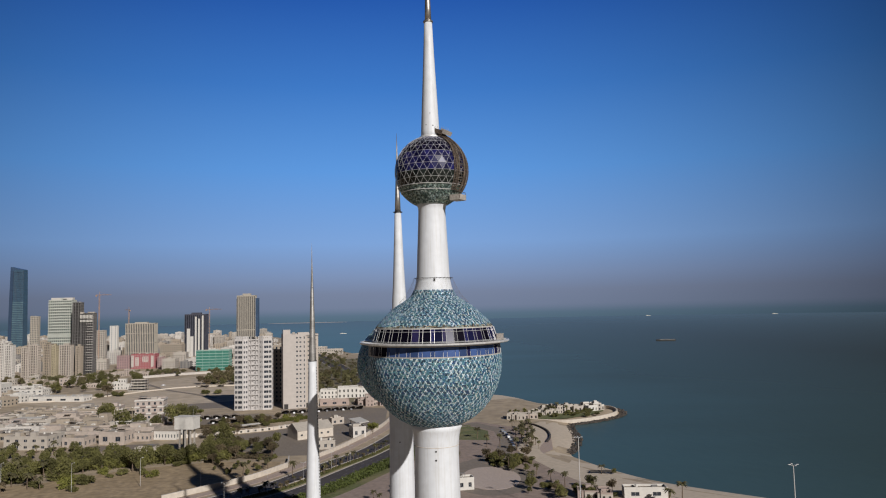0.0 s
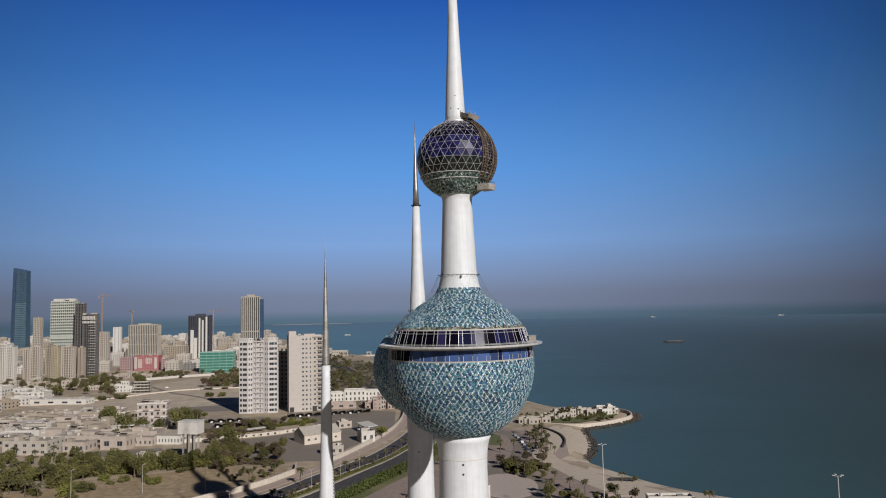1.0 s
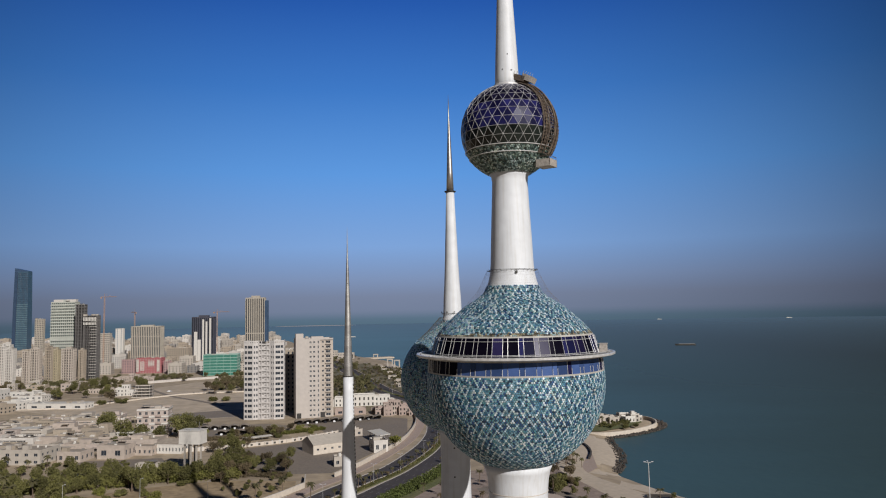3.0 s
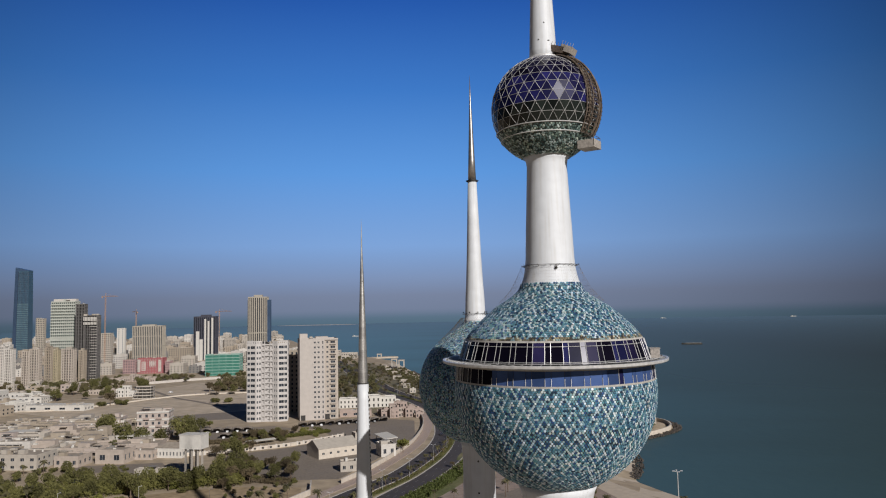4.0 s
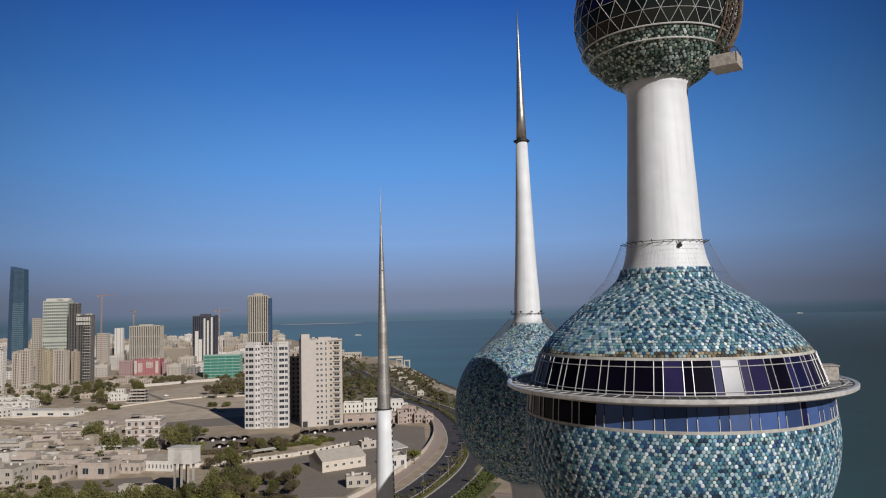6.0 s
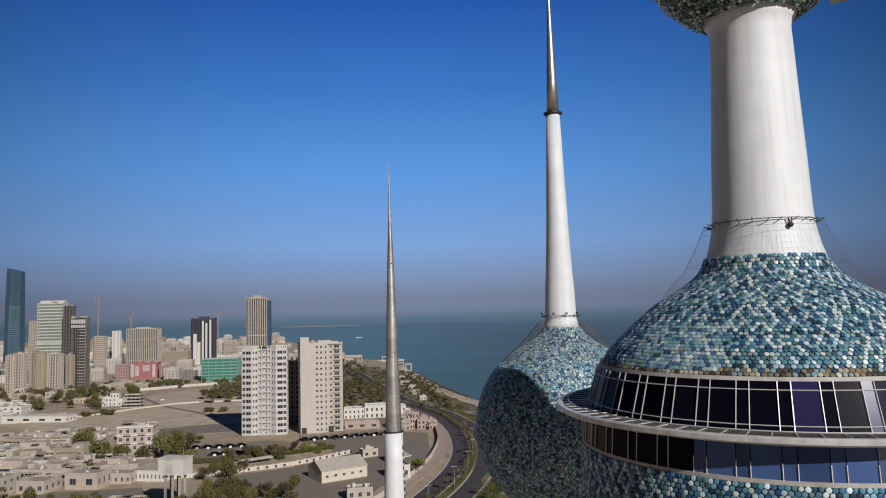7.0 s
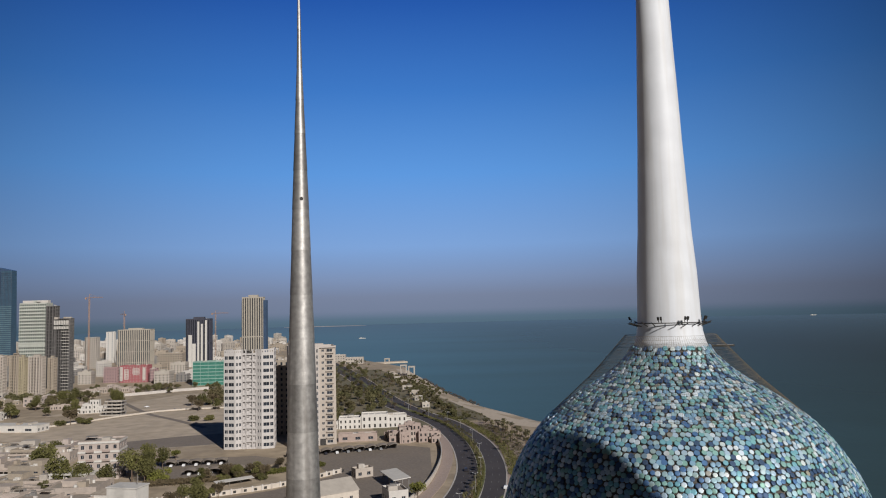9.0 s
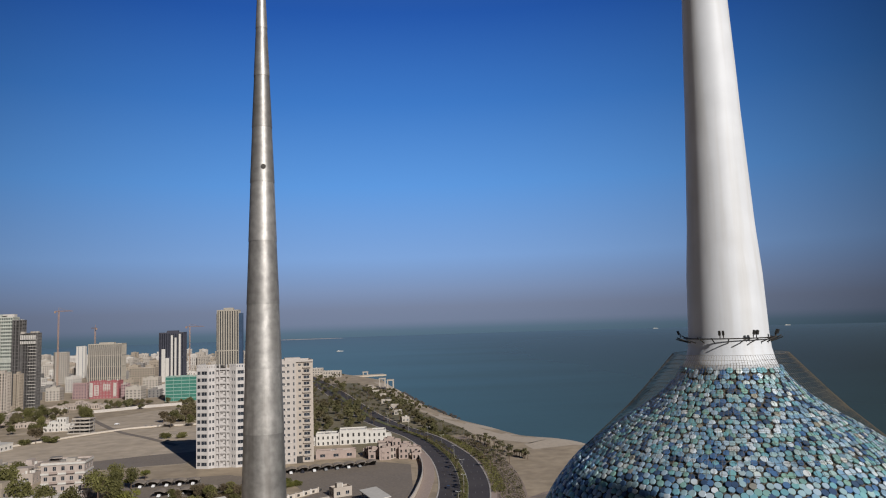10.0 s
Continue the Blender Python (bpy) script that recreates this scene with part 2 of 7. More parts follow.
def sea_material():
    m = bpy.data.materials.new("sea_water")
    m.use_nodes = True
    n, l = m.node_tree.nodes, m.node_tree.links
    n.remove(n["Principled BSDF"])
    body, gloss, mix = n.new("ShaderNodeBsdfDiffuse"), n.new("ShaderNodeBsdfGlossy"), n.new("ShaderNodeMixShader")
    gloss.inputs["Roughness"].default_value = 0.25
    fr, half = n.new("ShaderNodeFresnel"), n.new("ShaderNodeMath")
    fr.inputs["IOR"].default_value = 1.33
    half.operation = "MULTIPLY"
    half.inputs[1].default_value = 0.30
    gloss.inputs["Color"].default_value = (0.95, 0.92, 0.8, 1)
    l.new(fr.outputs[0], half.inputs[0])
    l.new(half.outputs[0], mix.inputs[0])
    g, sp, mr = n.new("ShaderNodeNewGeometry"), n.new("ShaderNodeSeparateXYZ"), n.new("ShaderNodeMapRange")
    l.new(g.outputs["Position"], sp.inputs[0])
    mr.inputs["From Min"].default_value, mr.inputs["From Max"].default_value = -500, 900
    nz, wide = n.new("ShaderNodeTexNoise"), n.new("ShaderNodeMapping")
    nz.inputs["Scale"].default_value, nz.inputs["Detail"].default_value = 0.004, 6
    wide.inputs["Scale"].default_value = (0.35, 1.0, 1.0)
    l.new(g.outputs["Position"], wide.inputs[0])
    l.new(wide.outputs[0], nz.inputs["Vector"])
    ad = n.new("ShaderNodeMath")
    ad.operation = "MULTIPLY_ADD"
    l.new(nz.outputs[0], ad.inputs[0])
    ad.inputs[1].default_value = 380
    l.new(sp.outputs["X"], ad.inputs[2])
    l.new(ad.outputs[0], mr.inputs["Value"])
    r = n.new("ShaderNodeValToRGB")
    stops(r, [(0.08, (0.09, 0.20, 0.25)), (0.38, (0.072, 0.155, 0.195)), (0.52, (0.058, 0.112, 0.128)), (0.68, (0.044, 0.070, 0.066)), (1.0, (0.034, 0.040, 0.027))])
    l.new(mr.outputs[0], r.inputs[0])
    # past y = 900 the colour drifts to pale blue, haze painted into the water
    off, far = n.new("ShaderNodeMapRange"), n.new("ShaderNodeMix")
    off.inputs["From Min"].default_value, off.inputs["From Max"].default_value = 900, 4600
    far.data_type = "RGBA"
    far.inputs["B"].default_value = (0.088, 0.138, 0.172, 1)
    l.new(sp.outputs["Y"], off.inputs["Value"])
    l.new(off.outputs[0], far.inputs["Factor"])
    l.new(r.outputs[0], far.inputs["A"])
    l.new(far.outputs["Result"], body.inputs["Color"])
    wv = n.new("ShaderNodeTexNoise")
    wv.inputs["Scale"].default_value, wv.inputs["Detail"].default_value = 0.1, 7
    l.new(g.outputs["Position"], wv.inputs["Vector"])
    bp = n.new("ShaderNodeBump")
    bp.inputs["Strength"].default_value, bp.inputs["Distance"].default_value = 0.3, 1.2
    l.new(wv.outputs[0], bp.inputs["Height"])
    l.new(bp.outputs[0], body.inputs["Normal"])
    l.new(bp.outputs[0], gloss.inputs["Normal"])
    l.new(body.outputs[0], mix.inputs[1])
    l.new(gloss.outputs[0], mix.inputs[2])
    l.new(mix.outputs[0], n["Material Output"].inputs["Surface"])
    return m


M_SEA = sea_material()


# ---- small builders ----
def mesh_of(bm, name, material, smooth=False):
    me = bpy.data.meshes.new(name)
    bm.to_mesh(me)
    bm.free()
    for mt in material if isinstance(material, (list, tuple)) else [material]:
        me.materials.append(mt)
    if smooth:
        me.shade_smooth()
    return me


def part(name, bm, material, parent=None, label="", smooth=False):
    """One bmesh as one mesh object, under a thing or a part."""
    ob = new(name, bm if isinstance(bm, bpy.types.Mesh) else mesh_of(bm, name, material, smooth))
    ob.parent = parent
    if label:
        ob["label"] = label
    return ob


def box(bm, x0, x1, y0, y1, z0, z1, m=None):
    vs = [bm.verts.new(m @ Vector(p) if m else p) for p in
          ((x0, y0, z0), (x1, y0, z0), (x1, y1, z0), (x0, y1, z0), (x0, y0, z1), (x1, y0, z1), (x1, y1, z1), (x0, y1, z1))]
    for f in ((3, 2, 1, 0), (4, 5, 6, 7), (0, 1, 5, 4), (1, 2, 6, 5), (2, 3, 7, 6), (3, 0, 4, 7)):
        bm.faces.new([vs[i] for i in f])
    return vs


def lathe(bm, profile, seg=48, cap=True, a0=0.0, a1=math.tau):
    """Turn rows of (z, r) round the z axis."""
    full = abs(a1 - a0 - math.tau) < 1e-6
    n = seg if full else seg + 1
    rings = [[bm.verts.new((r * math.cos(a0 + (a1 - a0) * i / seg), r * math.sin(a0 + (a1 - a0) * i / seg), z)) for i in range(n)] for z, r in profile]
    for lo, hi in zip(rings, rings[1:]):
        for i in range(seg):
            j = (i + 1) % n
            bm.faces.new((lo[i], lo[j], hi[j], hi[i]))
    if cap and full:
        bm.faces.new(rings[-1])
        bm.faces.new(list(reversed(rings[0])))
    return rings


def rod(bm, a, b, r, seg=6, r2=None):
    a, b = Vector(a), Vector(b)
    m = (b - a).to_track_quat("Z", "Y").to_matrix().to_4x4()
    m.translation = a
    n = (b - a).length
    r2 = r if r2 is None else r2
    lo = [bm.verts.new(m @ Vector((r * math.cos(math.tau * i / seg), r * math.sin(math.tau * i / seg), 0))) for i in range(seg)]
    hi = [bm.verts.new(m @ Vector((r2 * math.cos(math.tau * i / seg), r2 * math.sin(math.tau * i / seg), n))) for i in range(seg)]
    for i in range(seg):
        bm.faces.new((lo[i], lo[(i + 1) % seg], hi[(i + 1) % seg], hi[i]))
    bm.faces.new(hi)
    bm.faces.new(list(reversed(lo)))


def tube(bm, pts, r, seg=5):
    """One bent round bar through the points."""
    pts = [Vector(p) for p in pts]
    rings = []
    for i, p in enumerate(pts):
        d = (pts[min(i + 1, len(pts) - 1)] - pts[max(i - 1, 0)]).normalized()
        m = d.to_track_quat("Z", "Y").to_matrix()
        rings.append([bm.verts.new(p + m @ Vector((r * math.cos(math.tau * k / seg), r * math.sin(math.tau * k / seg), 0))) for k in range(seg)])
    for a, b in zip(rings, rings[1:]):
        for k in range(seg):
            bm.faces.new((a[k], a[(k + 1) % seg], b[(k + 1) % seg], b[k]))
    bm.faces.new(rings[-1])
    bm.faces.new(list(reversed(rings[0])))


def spot(x, y, z=0.0, turn=0.0):
    return pose(x, y, z, 0, 0, turn)


def thing(name, label, category, m=None, group="", kind=""):
    ob = new(name)
    if m is not None:
        ob.matrix_world = m
    return tagged(ob, label, category, group, kind)


def polar(r, a, z):
    return Vector((r * math.cos(a), r * math.sin(a), z))


# ---- discs on a turned surface ----
def disc_rows(profile, step, rng, loose=0.06):
    """Places (point, outward normal, radius) of discs in staggered rows over a turned profile of (z, r)."""
    pts = np.array(profile, float)
    seg = np.hypot(np.diff(pts[:, 0]), np.diff(pts[:, 1]))
    arc = np.r_[0, np.cumsum(seg)]
    out, held, off = [], 0, 0.0
    rows = int(arc[-1] / (step * 0.86))
    for k in range(rows):
        s = (k + 0.5) / rows * arc[-1]
        z, r = np.interp(s, arc, pts[:, 0]), np.interp(s, arc, pts[:, 1])
        z1, r1 = np.interp(min(s + 0.3, arc[-1]), arc, pts[:, 0]), np.interp(min(s + 0.3, arc[-1]), arc, pts[:, 1])
        z0, r0 = np.interp(max(s - 0.3, 0), arc, pts[:, 0]), np.interp(max(s - 0.3, 0), arc, pts[:, 1])
        t = np.array([r1 - r0, z1 - z0])
        t /= np.linalg.norm(t) + 1e-9
        nr, nz = t[1], -t[0]
        n = 3 * max(2, int(math.tau * r / step / 3))
        if held and 0.8 < held / n < 1.1:
            n = held                                   # rows keep their count as long as the discs fit
        else:
            off = rng.random()
        held = n
        for i in range(n):
            a = (i + 0.5 * (k % 2) + off + rng.uniform(-loose, loose)) / n * math.tau
            size = rng.choice((0.52, 0.51, 0.49, 0.45)) * min(step, math.tau * r / n)
            jig = rng.uniform(-loose, loose) * step
            out.append((((r + t[0] * jig) * math.cos(a), (r + t[0] * jig) * math.sin(a), z + t[1] * jig), (nr * math.cos(a), nr * math.sin(a), nz), size, a, ((i - k // 2) % 3, k % 3)))
    return out


DISC_N = 7


def disc_frame(nrm, rng, tilt=0.10):
    n = Vector(nrm) + Vector((rng.uniform(-tilt, tilt), rng.uniform(-tilt, tilt), rng.uniform(-tilt, tilt)))
    return n.to_track_quat("Z", "Y").to_matrix()


def discs_mesh(name, rows, material, rng):
    ring = [(math.cos(math.tau * i / DISC_N), math.sin(math.tau * i / DISC_N)) for i in range(DISC_N)]
    base = np.array([(x, y, -0.3) for x, y in ring] + [(x * 0.97, y * 0.97, 0.75) for x, y in ring] + [(x * 0.62, y * 0.62, 1) for x, y in ring])
    step = 3 * DISC_N
    verts, faces = np.zeros((len(rows) * step, 3)), []
    for k, (p, nrm, size, *_) in enumerate(rows):
        m = np.array(disc_frame(nrm, rng))
        lift = rng.uniform(0.02, 0.06)
        local = base * (size, size, 0.06) + (0, 0, lift)
        o = k * step
        verts[o:o + step] = local @ m.T + p
        faces.append(tuple(range(o + 2 * DISC_N, o + step)))
        for i in range(DISC_N):
            j = (i + 1) % DISC_N
            faces.append((o + DISC_N + i, o + DISC_N + j, o + 2 * DISC_N + j, o + 2 * DISC_N + i))
            if p[1] < 2:                                # rims only where they can be seen
                faces.append((o + i, o + j, o + DISC_N + j, o + DISC_N + i))
    me = bpy.data.meshes.new(name)
    me.from_pydata(verts.tolist(), [], faces)
    me.materials.append(material)
    return me


def one_disc_mesh():
    bm = bmesh.new()
    lathe(bm, [(0.0, 1.0), (0.7, 0.97), (1.0, 0.9)], 12)
    return mesh_of(bm, "disc", M_DISC_O)


ONE_DISC = one_disc_mesh()


def clad(owner, profile, step, near, seed, name="mosaic_discs", material=None, weave=0, worn=0.0):
    """Disc cladding: those for which near(point, azimuth) holds are single parts (300 at most), the rest one mesh."""
    rng = random.Random(seed)
    rows = disc_rows(profile, step, rng, 0.06 if weave else 0.2)
    close = [r for r in rows if near(r[0], r[3])][:300]
    chosen = set(map(id, close))
    rest = [r for r in rows if id(r) not in chosen]
    if weave:
        # the discs are laid in a lattice: white knots, paler lines between them, deep triangles in the meshes
        sets = {"deep": [], "mid": [], "pale": [], "knot": [], "worn": []}
        for r in rest:
            q, w = r[4]
            kind = "knot" if q == 0 and w == 0 else "mid" if w == 0 else "deep" if (q, w) in ((1, 1), (2, 2)) else "pale"
            if rng.random() < 0.2:
                kind = rng.choice(("deep", "mid", "pale"))
            if r[0][2] < profile[0][0] + worn * rng.uniform(0.6, 1.2):
                kind = "worn"
            sets[kind].append(r)
        groups = (("deep_" + name, sets["deep"], M_DEEP_I, "round enamelled steel discs in deep blues and greens"),
                  ("blue_green_" + name, sets["mid"], M_MID_I, "round enamelled steel discs in blue-green"),
                  ("pale_" + name, sets["pale"], M_PALE_I, "round enamelled steel discs in pale blue"),
                  ("white_" + name, sets["knot"], M_KNOT_I, "round enamelled steel discs in white"),
                  ("worn_" + name, sets["worn"], M_WORN_I, "rust-stained discs along the lower edge"))
    else:
        groups = ((name, rest, material or M_DISC_I, "round enamelled steel discs in blues, greens and white"),)
    for nm, rows_, mt, lab in groups:
        if not rows_:
            continue
        part(nm, discs_mesh(nm, rows_, mt, rng), None, owner, lab)["kind"] = "stuff"
    for p, nrm, size, *_ in close:
        d = part("disc", ONE_DISC, None, owner)
        d.matrix_local = Matrix.Translation(Vector(p) + Vector(nrm) * 0.03) @ disc_frame(nrm, rng).to_4x4() @ Matrix.Diagonal((size, size, 0.06, 1))


def sphere_rows(zc, radius, z0, z1, n=40):
    a0, a1 = math.asin((z0 - zc) / radius), math.asin((z1 - zc) / radius)
    return [(zc + radius * math.sin(a0 + (a1 - a0) * i / n), radius * math.cos(a0 + (a1 - a0) * i / n)) for i in range(n + 1)]


# ---- the main tower ----
def band_pane(bm, z0, r0, z1, r1, a0, a1, thick=0.06):
    """A thin slab of glass between two heights and two azimuths."""
    vs = []
    for d in (0, thick):
        for z, r in ((z0, r0), (z1, r1)):
            for a in (a0, a1):
                vs.append(bm.verts.new(polar(r - d, a, z)))
    for f in ((0, 1, 3, 2), (5, 4, 6, 7), (0, 4, 5, 1), (2, 3, 7, 6), (0, 2, 6, 4), (1, 5, 7, 3)):
        bm.faces.new([vs[i] for i in f])


def torus(bm, R, z, r, seg=72, tube=6):
    rings = []
    for i in range(seg):
        a = math.tau * i / seg
        rings.append([bm.verts.new(polar(R + r * math.cos(math.tau * k / tube), a, z + r * math.sin(math.tau * k / tube))) for k in range(tube)])
    for i in range(seg):
        for k in range(tube):
            A, B = rings[i], rings[(i + 1) % seg]
            bm.faces.new((A[k], B[k], B[(k + 1) % tube], A[(k + 1) % tube]))


M_NET = mat("dusty_safety_netting", (0.16, 0.125, 0.085), 0.95, 0, 0.3, 2, 0)


def netting(owner, rows, wires, cord, rings):
    """A net of thin cords hung from the collar to the dome."""
    zs, rs = np.array(rows).T
    order = np.argsort(zs)
    rad = lambda z: float(np.interp(z, zs[order], rs[order]))
    lines = np.linspace(zs.max(), zs.min(), rings)
    bm = bmesh.new()
    for i in range(wires):
        a = math.tau * i / wires
        tube(bm, [polar(rad(z), a, z) for z in lines[::4]], cord, 3)
    for z in lines:
        torus(bm, rad(z), z, cord, 72, 3)
    net = part("netting", bm, M_NET, owner, "thin brown safety netting stretched over the neck")
    net["kind"] = "stuff"
    for z in (lines[rings // 8], lines[rings // 2]):
        bm = bmesh.new()
        torus(bm, rad(z) + 0.02, z, 0.009, 48, 4)
        part("net_cable", bm, M_DARKMETAL, net)


def collar(owner, z, r, spikes, seed, hook=None):
    """Ring of cable and brackets round a shaft."""
    rng = random.Random(seed)
    bm = bmesh.new()
    torus(bm, r + 0.25, z, 0.035, 56, 5)
    part("collar_ring", bm, M_DARKMETAL, owner, "rusty steel ring round the shaft")
    for i in range(spikes):
        a = math.tau * (i + rng.uniform(-0.1, 0.1)) / spikes
        bm = bmesh.new()
        rod(bm, polar(r - 0.1, a, z - 0.3), polar(r + 0.7, a + 0.03, z + rng.uniform(-0.05, 0.12)), 0.035, 5)
        part("bracket", bm, M_DARKMETAL, owner)


def main_tower():
    t = thing("observation_tower", "tall white concrete tower with two disc-clad spheres and a steel spire", "tower", spot(0, 0, 3))
    Z = -3.0     # heights below are over the sea
    sh = lambda rows: [(z + Z, r) for z, r in rows]
    bm = bmesh.new()
    lathe(bm, sh([(3, 6.6), (20, 5.95), (40, 5.5), (49, 5.35), (55, 5.25), (57.5, 5.3), (59.5, 5.5), (61.0, 5.85), (62.4, 6.5)]), 64)
    col = part("column", bm, M_WHITE, t, "smooth white painted concrete column", True)
    for a, z in ((-92, 54.6), (-92, 56.6), (-92, 45.2)):
        bm = bmesh.new()
        rod(bm, polar(5.18, radians(a), z + Z), polar(5.34, radians(a), z + Z), 0.22, 10)
        part("port_hole", bm, M_DARKMETAL, col)
    bm = bmesh.new()
    torus(bm, 5.3, 57.4 + Z, 0.07, 64, 6)
    part("joint_ring", bm, M_WALLPAINT, col)
    # lower sphere
    low = [(62.2, 6.0)] + sphere_rows(77.06, 16, 62.6, 78.7, 40)
    dome = [(85.25, 14.0), (86.75, 12.85), (88.47, 11.05), (90.2, 9.05), (91.2, 7.4), (91.94, 6.25), (92.7, 5.4), (93.4, 5.0), (94.05, 4.78)]
    bm = bmesh.new()
    lathe(bm, sh([(z, r - 0.05) for z, r in low] + [(78.75, 15.2)]), 96)
    part("lower_shell", bm, M_SHELL, t, "rough grey-brown shell under the discs", True)
    bm = bmesh.new()
    lathe(bm, sh([(85.2, 13.2), (85.22, 13.98)] + [(z, r - 0.05) for z, r in dome[1:]]), 96)
    part("upper_shell", bm, M_SHELL, t, "rough grey-brown dome under the discs", True)
    clad(t, sh(low), 0.37, lambda p, a: False, 11, weave=48)
    clad(t, sh(dome), 0.37, lambda p, a: 195 < math.degrees(a) % 360 < 232 and 85.6 + Z < p[2] < 88.6 + Z, 12, "dome_discs", weave=40, worn=0.55)
    # core wall behind the glass, floors
    bm = bmesh.new()
    lathe(bm, sh([(78.6, 13.0), (85.3, 12.2)]), 48)
    part("core_wall", bm, M_SHELL, t)
    for z0, z1, r0, r1, nm in ((78.68, 78.98, 15.9, 15.95, "sill_ring"), (81.1, 81.32, 15.75, 15.7, "head_ring"), (85.0, 85.28, 14.25, 14.1, "eaves_ring")):
        bm = bmesh.new()
        lathe(bm, sh([(z0, r0 - 1.6), (z0, r0), (z1, r1), (z1, r1 - 1.6)]), 96, cap=False)
        part(nm, bm, M_TERRACE, t, "pale grey metal ring")
    # terrace
    bm = bmesh.new()
    lathe(bm, sh([(81.35, 14.0), (81.35, 16.6), (81.5, 17.75), (81.62, 17.95), (81.92, 17.98), (82.0, 17.9), (82.0, 17.55), (81.86, 17.5), (81.86, 14.0)]), 120, cap=False)
    ter = part("terrace", bm, M_RIM, t, "narrow grey concrete terrace ring")
    bm = bmesh.new()
    lathe(bm, sh([(81.865, 17.45), (81.885, 17.45), (81.885, 14.2), (81.865, 14.2)]), 96, cap=False)
    part("deck_grating", bm, M_GRATING, ter, "dark grating on the terrace")
    bm = bmesh.new()
    torus(bm, 17.0, 82.2 + Z, 0.05, 96, 5)
    part("terrace_rail", bm, M_RAIL, ter, "thin metal rail")
    for i in range(72):
        a = math.tau * i / 72
        bm = bmesh.new()
        box(bm, 15.3, 17.5, -0.05, 0.05, 81.86 + Z, 81.94 + Z, pose(0, 0, 0, 0, 0, math.degrees(a)))
        part("terrace_slat", bm, M_RAIL, ter)
    # the two window bands: a wide and a narrow pane to each of 36 bays
    for (z0, r0, z1, r1, low_band) in ((81.95, 15.25, 85.02, 14.28, False), (78.95, 15.85, 81.12, 15.68, True)):
        bays = 36
        for i in range(bays):
            a0 = math.tau * i / bays
            deg = math.degrees(a0) % 360
            for f0, f1 in ((0.0, 0.68), (0.68, 1.0)):
                p0, p1 = a0 + math.tau / bays * f0, a0 + math.tau / bays * f1
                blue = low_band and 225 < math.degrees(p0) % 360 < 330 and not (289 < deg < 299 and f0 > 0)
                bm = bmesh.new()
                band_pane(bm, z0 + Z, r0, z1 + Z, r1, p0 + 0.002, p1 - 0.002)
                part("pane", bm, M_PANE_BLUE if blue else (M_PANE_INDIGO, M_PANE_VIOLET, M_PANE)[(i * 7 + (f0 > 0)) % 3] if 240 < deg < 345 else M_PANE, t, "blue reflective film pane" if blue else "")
                bm = bmesh.new()
                top = 0.5 if blue else 1.0
                rod(bm, polar(r0 + 0.06, p0, z0 + Z), polar(r0 + (r1 - r0) * top + 0.06, p0, z0 + (z1 - z0) * top + Z), 0.042, 5)
                part("mullion", bm, M_RAIL, t)
        for f in ((0.1, 0.82) if not low_band else ()):
            bm = bmesh.new()
            torus(bm, r0 + (r1 - r0) * f + 0.05, z0 + (z1 - z0) * f + Z, 0.045, 108, 4)
            part("transom", bm, M_RAIL, t)
    # shaft and collar
    bm = bmesh.new()
    lathe(bm, sh([(93.6, 4.9), (94.2, 4.68), (94.9, 4.45), (95.6, 4.28), (96.6, 4.1), (98, 3.97), (102.8, 3.78), (106, 3.62), (109.8, 3.45), (113.4, 3.3), (114.4, 3.45), (115.3, 4.1)]), 64)
    part("shaft", bm, M_WHITE, t, "white painted concrete shaft with stains", True)
    collar(t, 96.95 + Z, 4.06, 26, 3)
    bm = bmesh.new()
    bmesh.ops.create_uvsphere(bm, u_segments=12, v_segments=8, radius=0.22, matrix=pose(*polar(4.4, radians(-86), 96.35 + Z)))
    rod(bm, polar(4.35, radians(-84), 96.95 + Z), polar(4.38, radians(-86), 96.4 + Z), 0.05, 5)
    rod(bm, polar(4.35, radians(-88), 96.95 + Z), polar(4.38, radians(-86), 96.4 + Z), 0.05, 5)
    part("hanging_lamp", bm, M_DARKMETAL, t, "dark round lamp hung from the collar")
    netting(t, sh([(96.85, 4.7), (93.3, 6.3), (90.0, 9.4)]), 100, 0.004, 15)
    # viewing sphere
    zc, R = 122.95, 8.93
    bm = bmesh.new()
    lathe(bm, sh(sphere_rows(zc, R - 0.12, 114.95, 131.5, 40)), 84)
    part("viewing_sphere_shell", bm, M_SHELL, t, "dark inner shell of the viewing sphere", True)
    clad(t, sh([(114.9, 3.9)] + sphere_rows(zc, R - 0.02, 115.3, 118.9, 12)), 0.36, lambda p, a: False, 21, "green_discs", M_GREEN_I)
    for z, r in ((117.75, 7.3), (119.0, 8.05)):
        bm = bmesh.new()
        torus(bm, r + 0.12, z + Z, 0.09, 84, 5)
        part("sphere_ring", bm, M_RAIL, t)
    # triangulated glazing
    n, lats = 30, [radians(d) for d in (-26, -15.5, -5, 5.5, 16, 26.5, 37, 47, 57, 66.5)]
    node = lambda k, i: polar(R * math.cos(lats[k]), math.tau * (i + 0.5 * (k % 2)) / n, zc + Z + R * math.sin(lats[k]))
    rng = random.Random(8)
    glazing = []
    for k in range(len(lats) - 1):
        for i in range(n):
            if k % 2 == 0:
                tri = [(node(k, i), node(k, i + 1), node(k + 1, i)), (node(k, i + 1), node(k + 1, i + 1), node(k + 1, i))]
            else:
                tri = [(node(k, i), node(k + 1, i + 1), node(k + 1, i)), (node(k, i), node(k, i + 1), node(k + 1, i + 1))]
            glazing += [(k, tr) for tr in tri]
    back = bmesh.new()
    fins, seen = bmesh.new(), set()
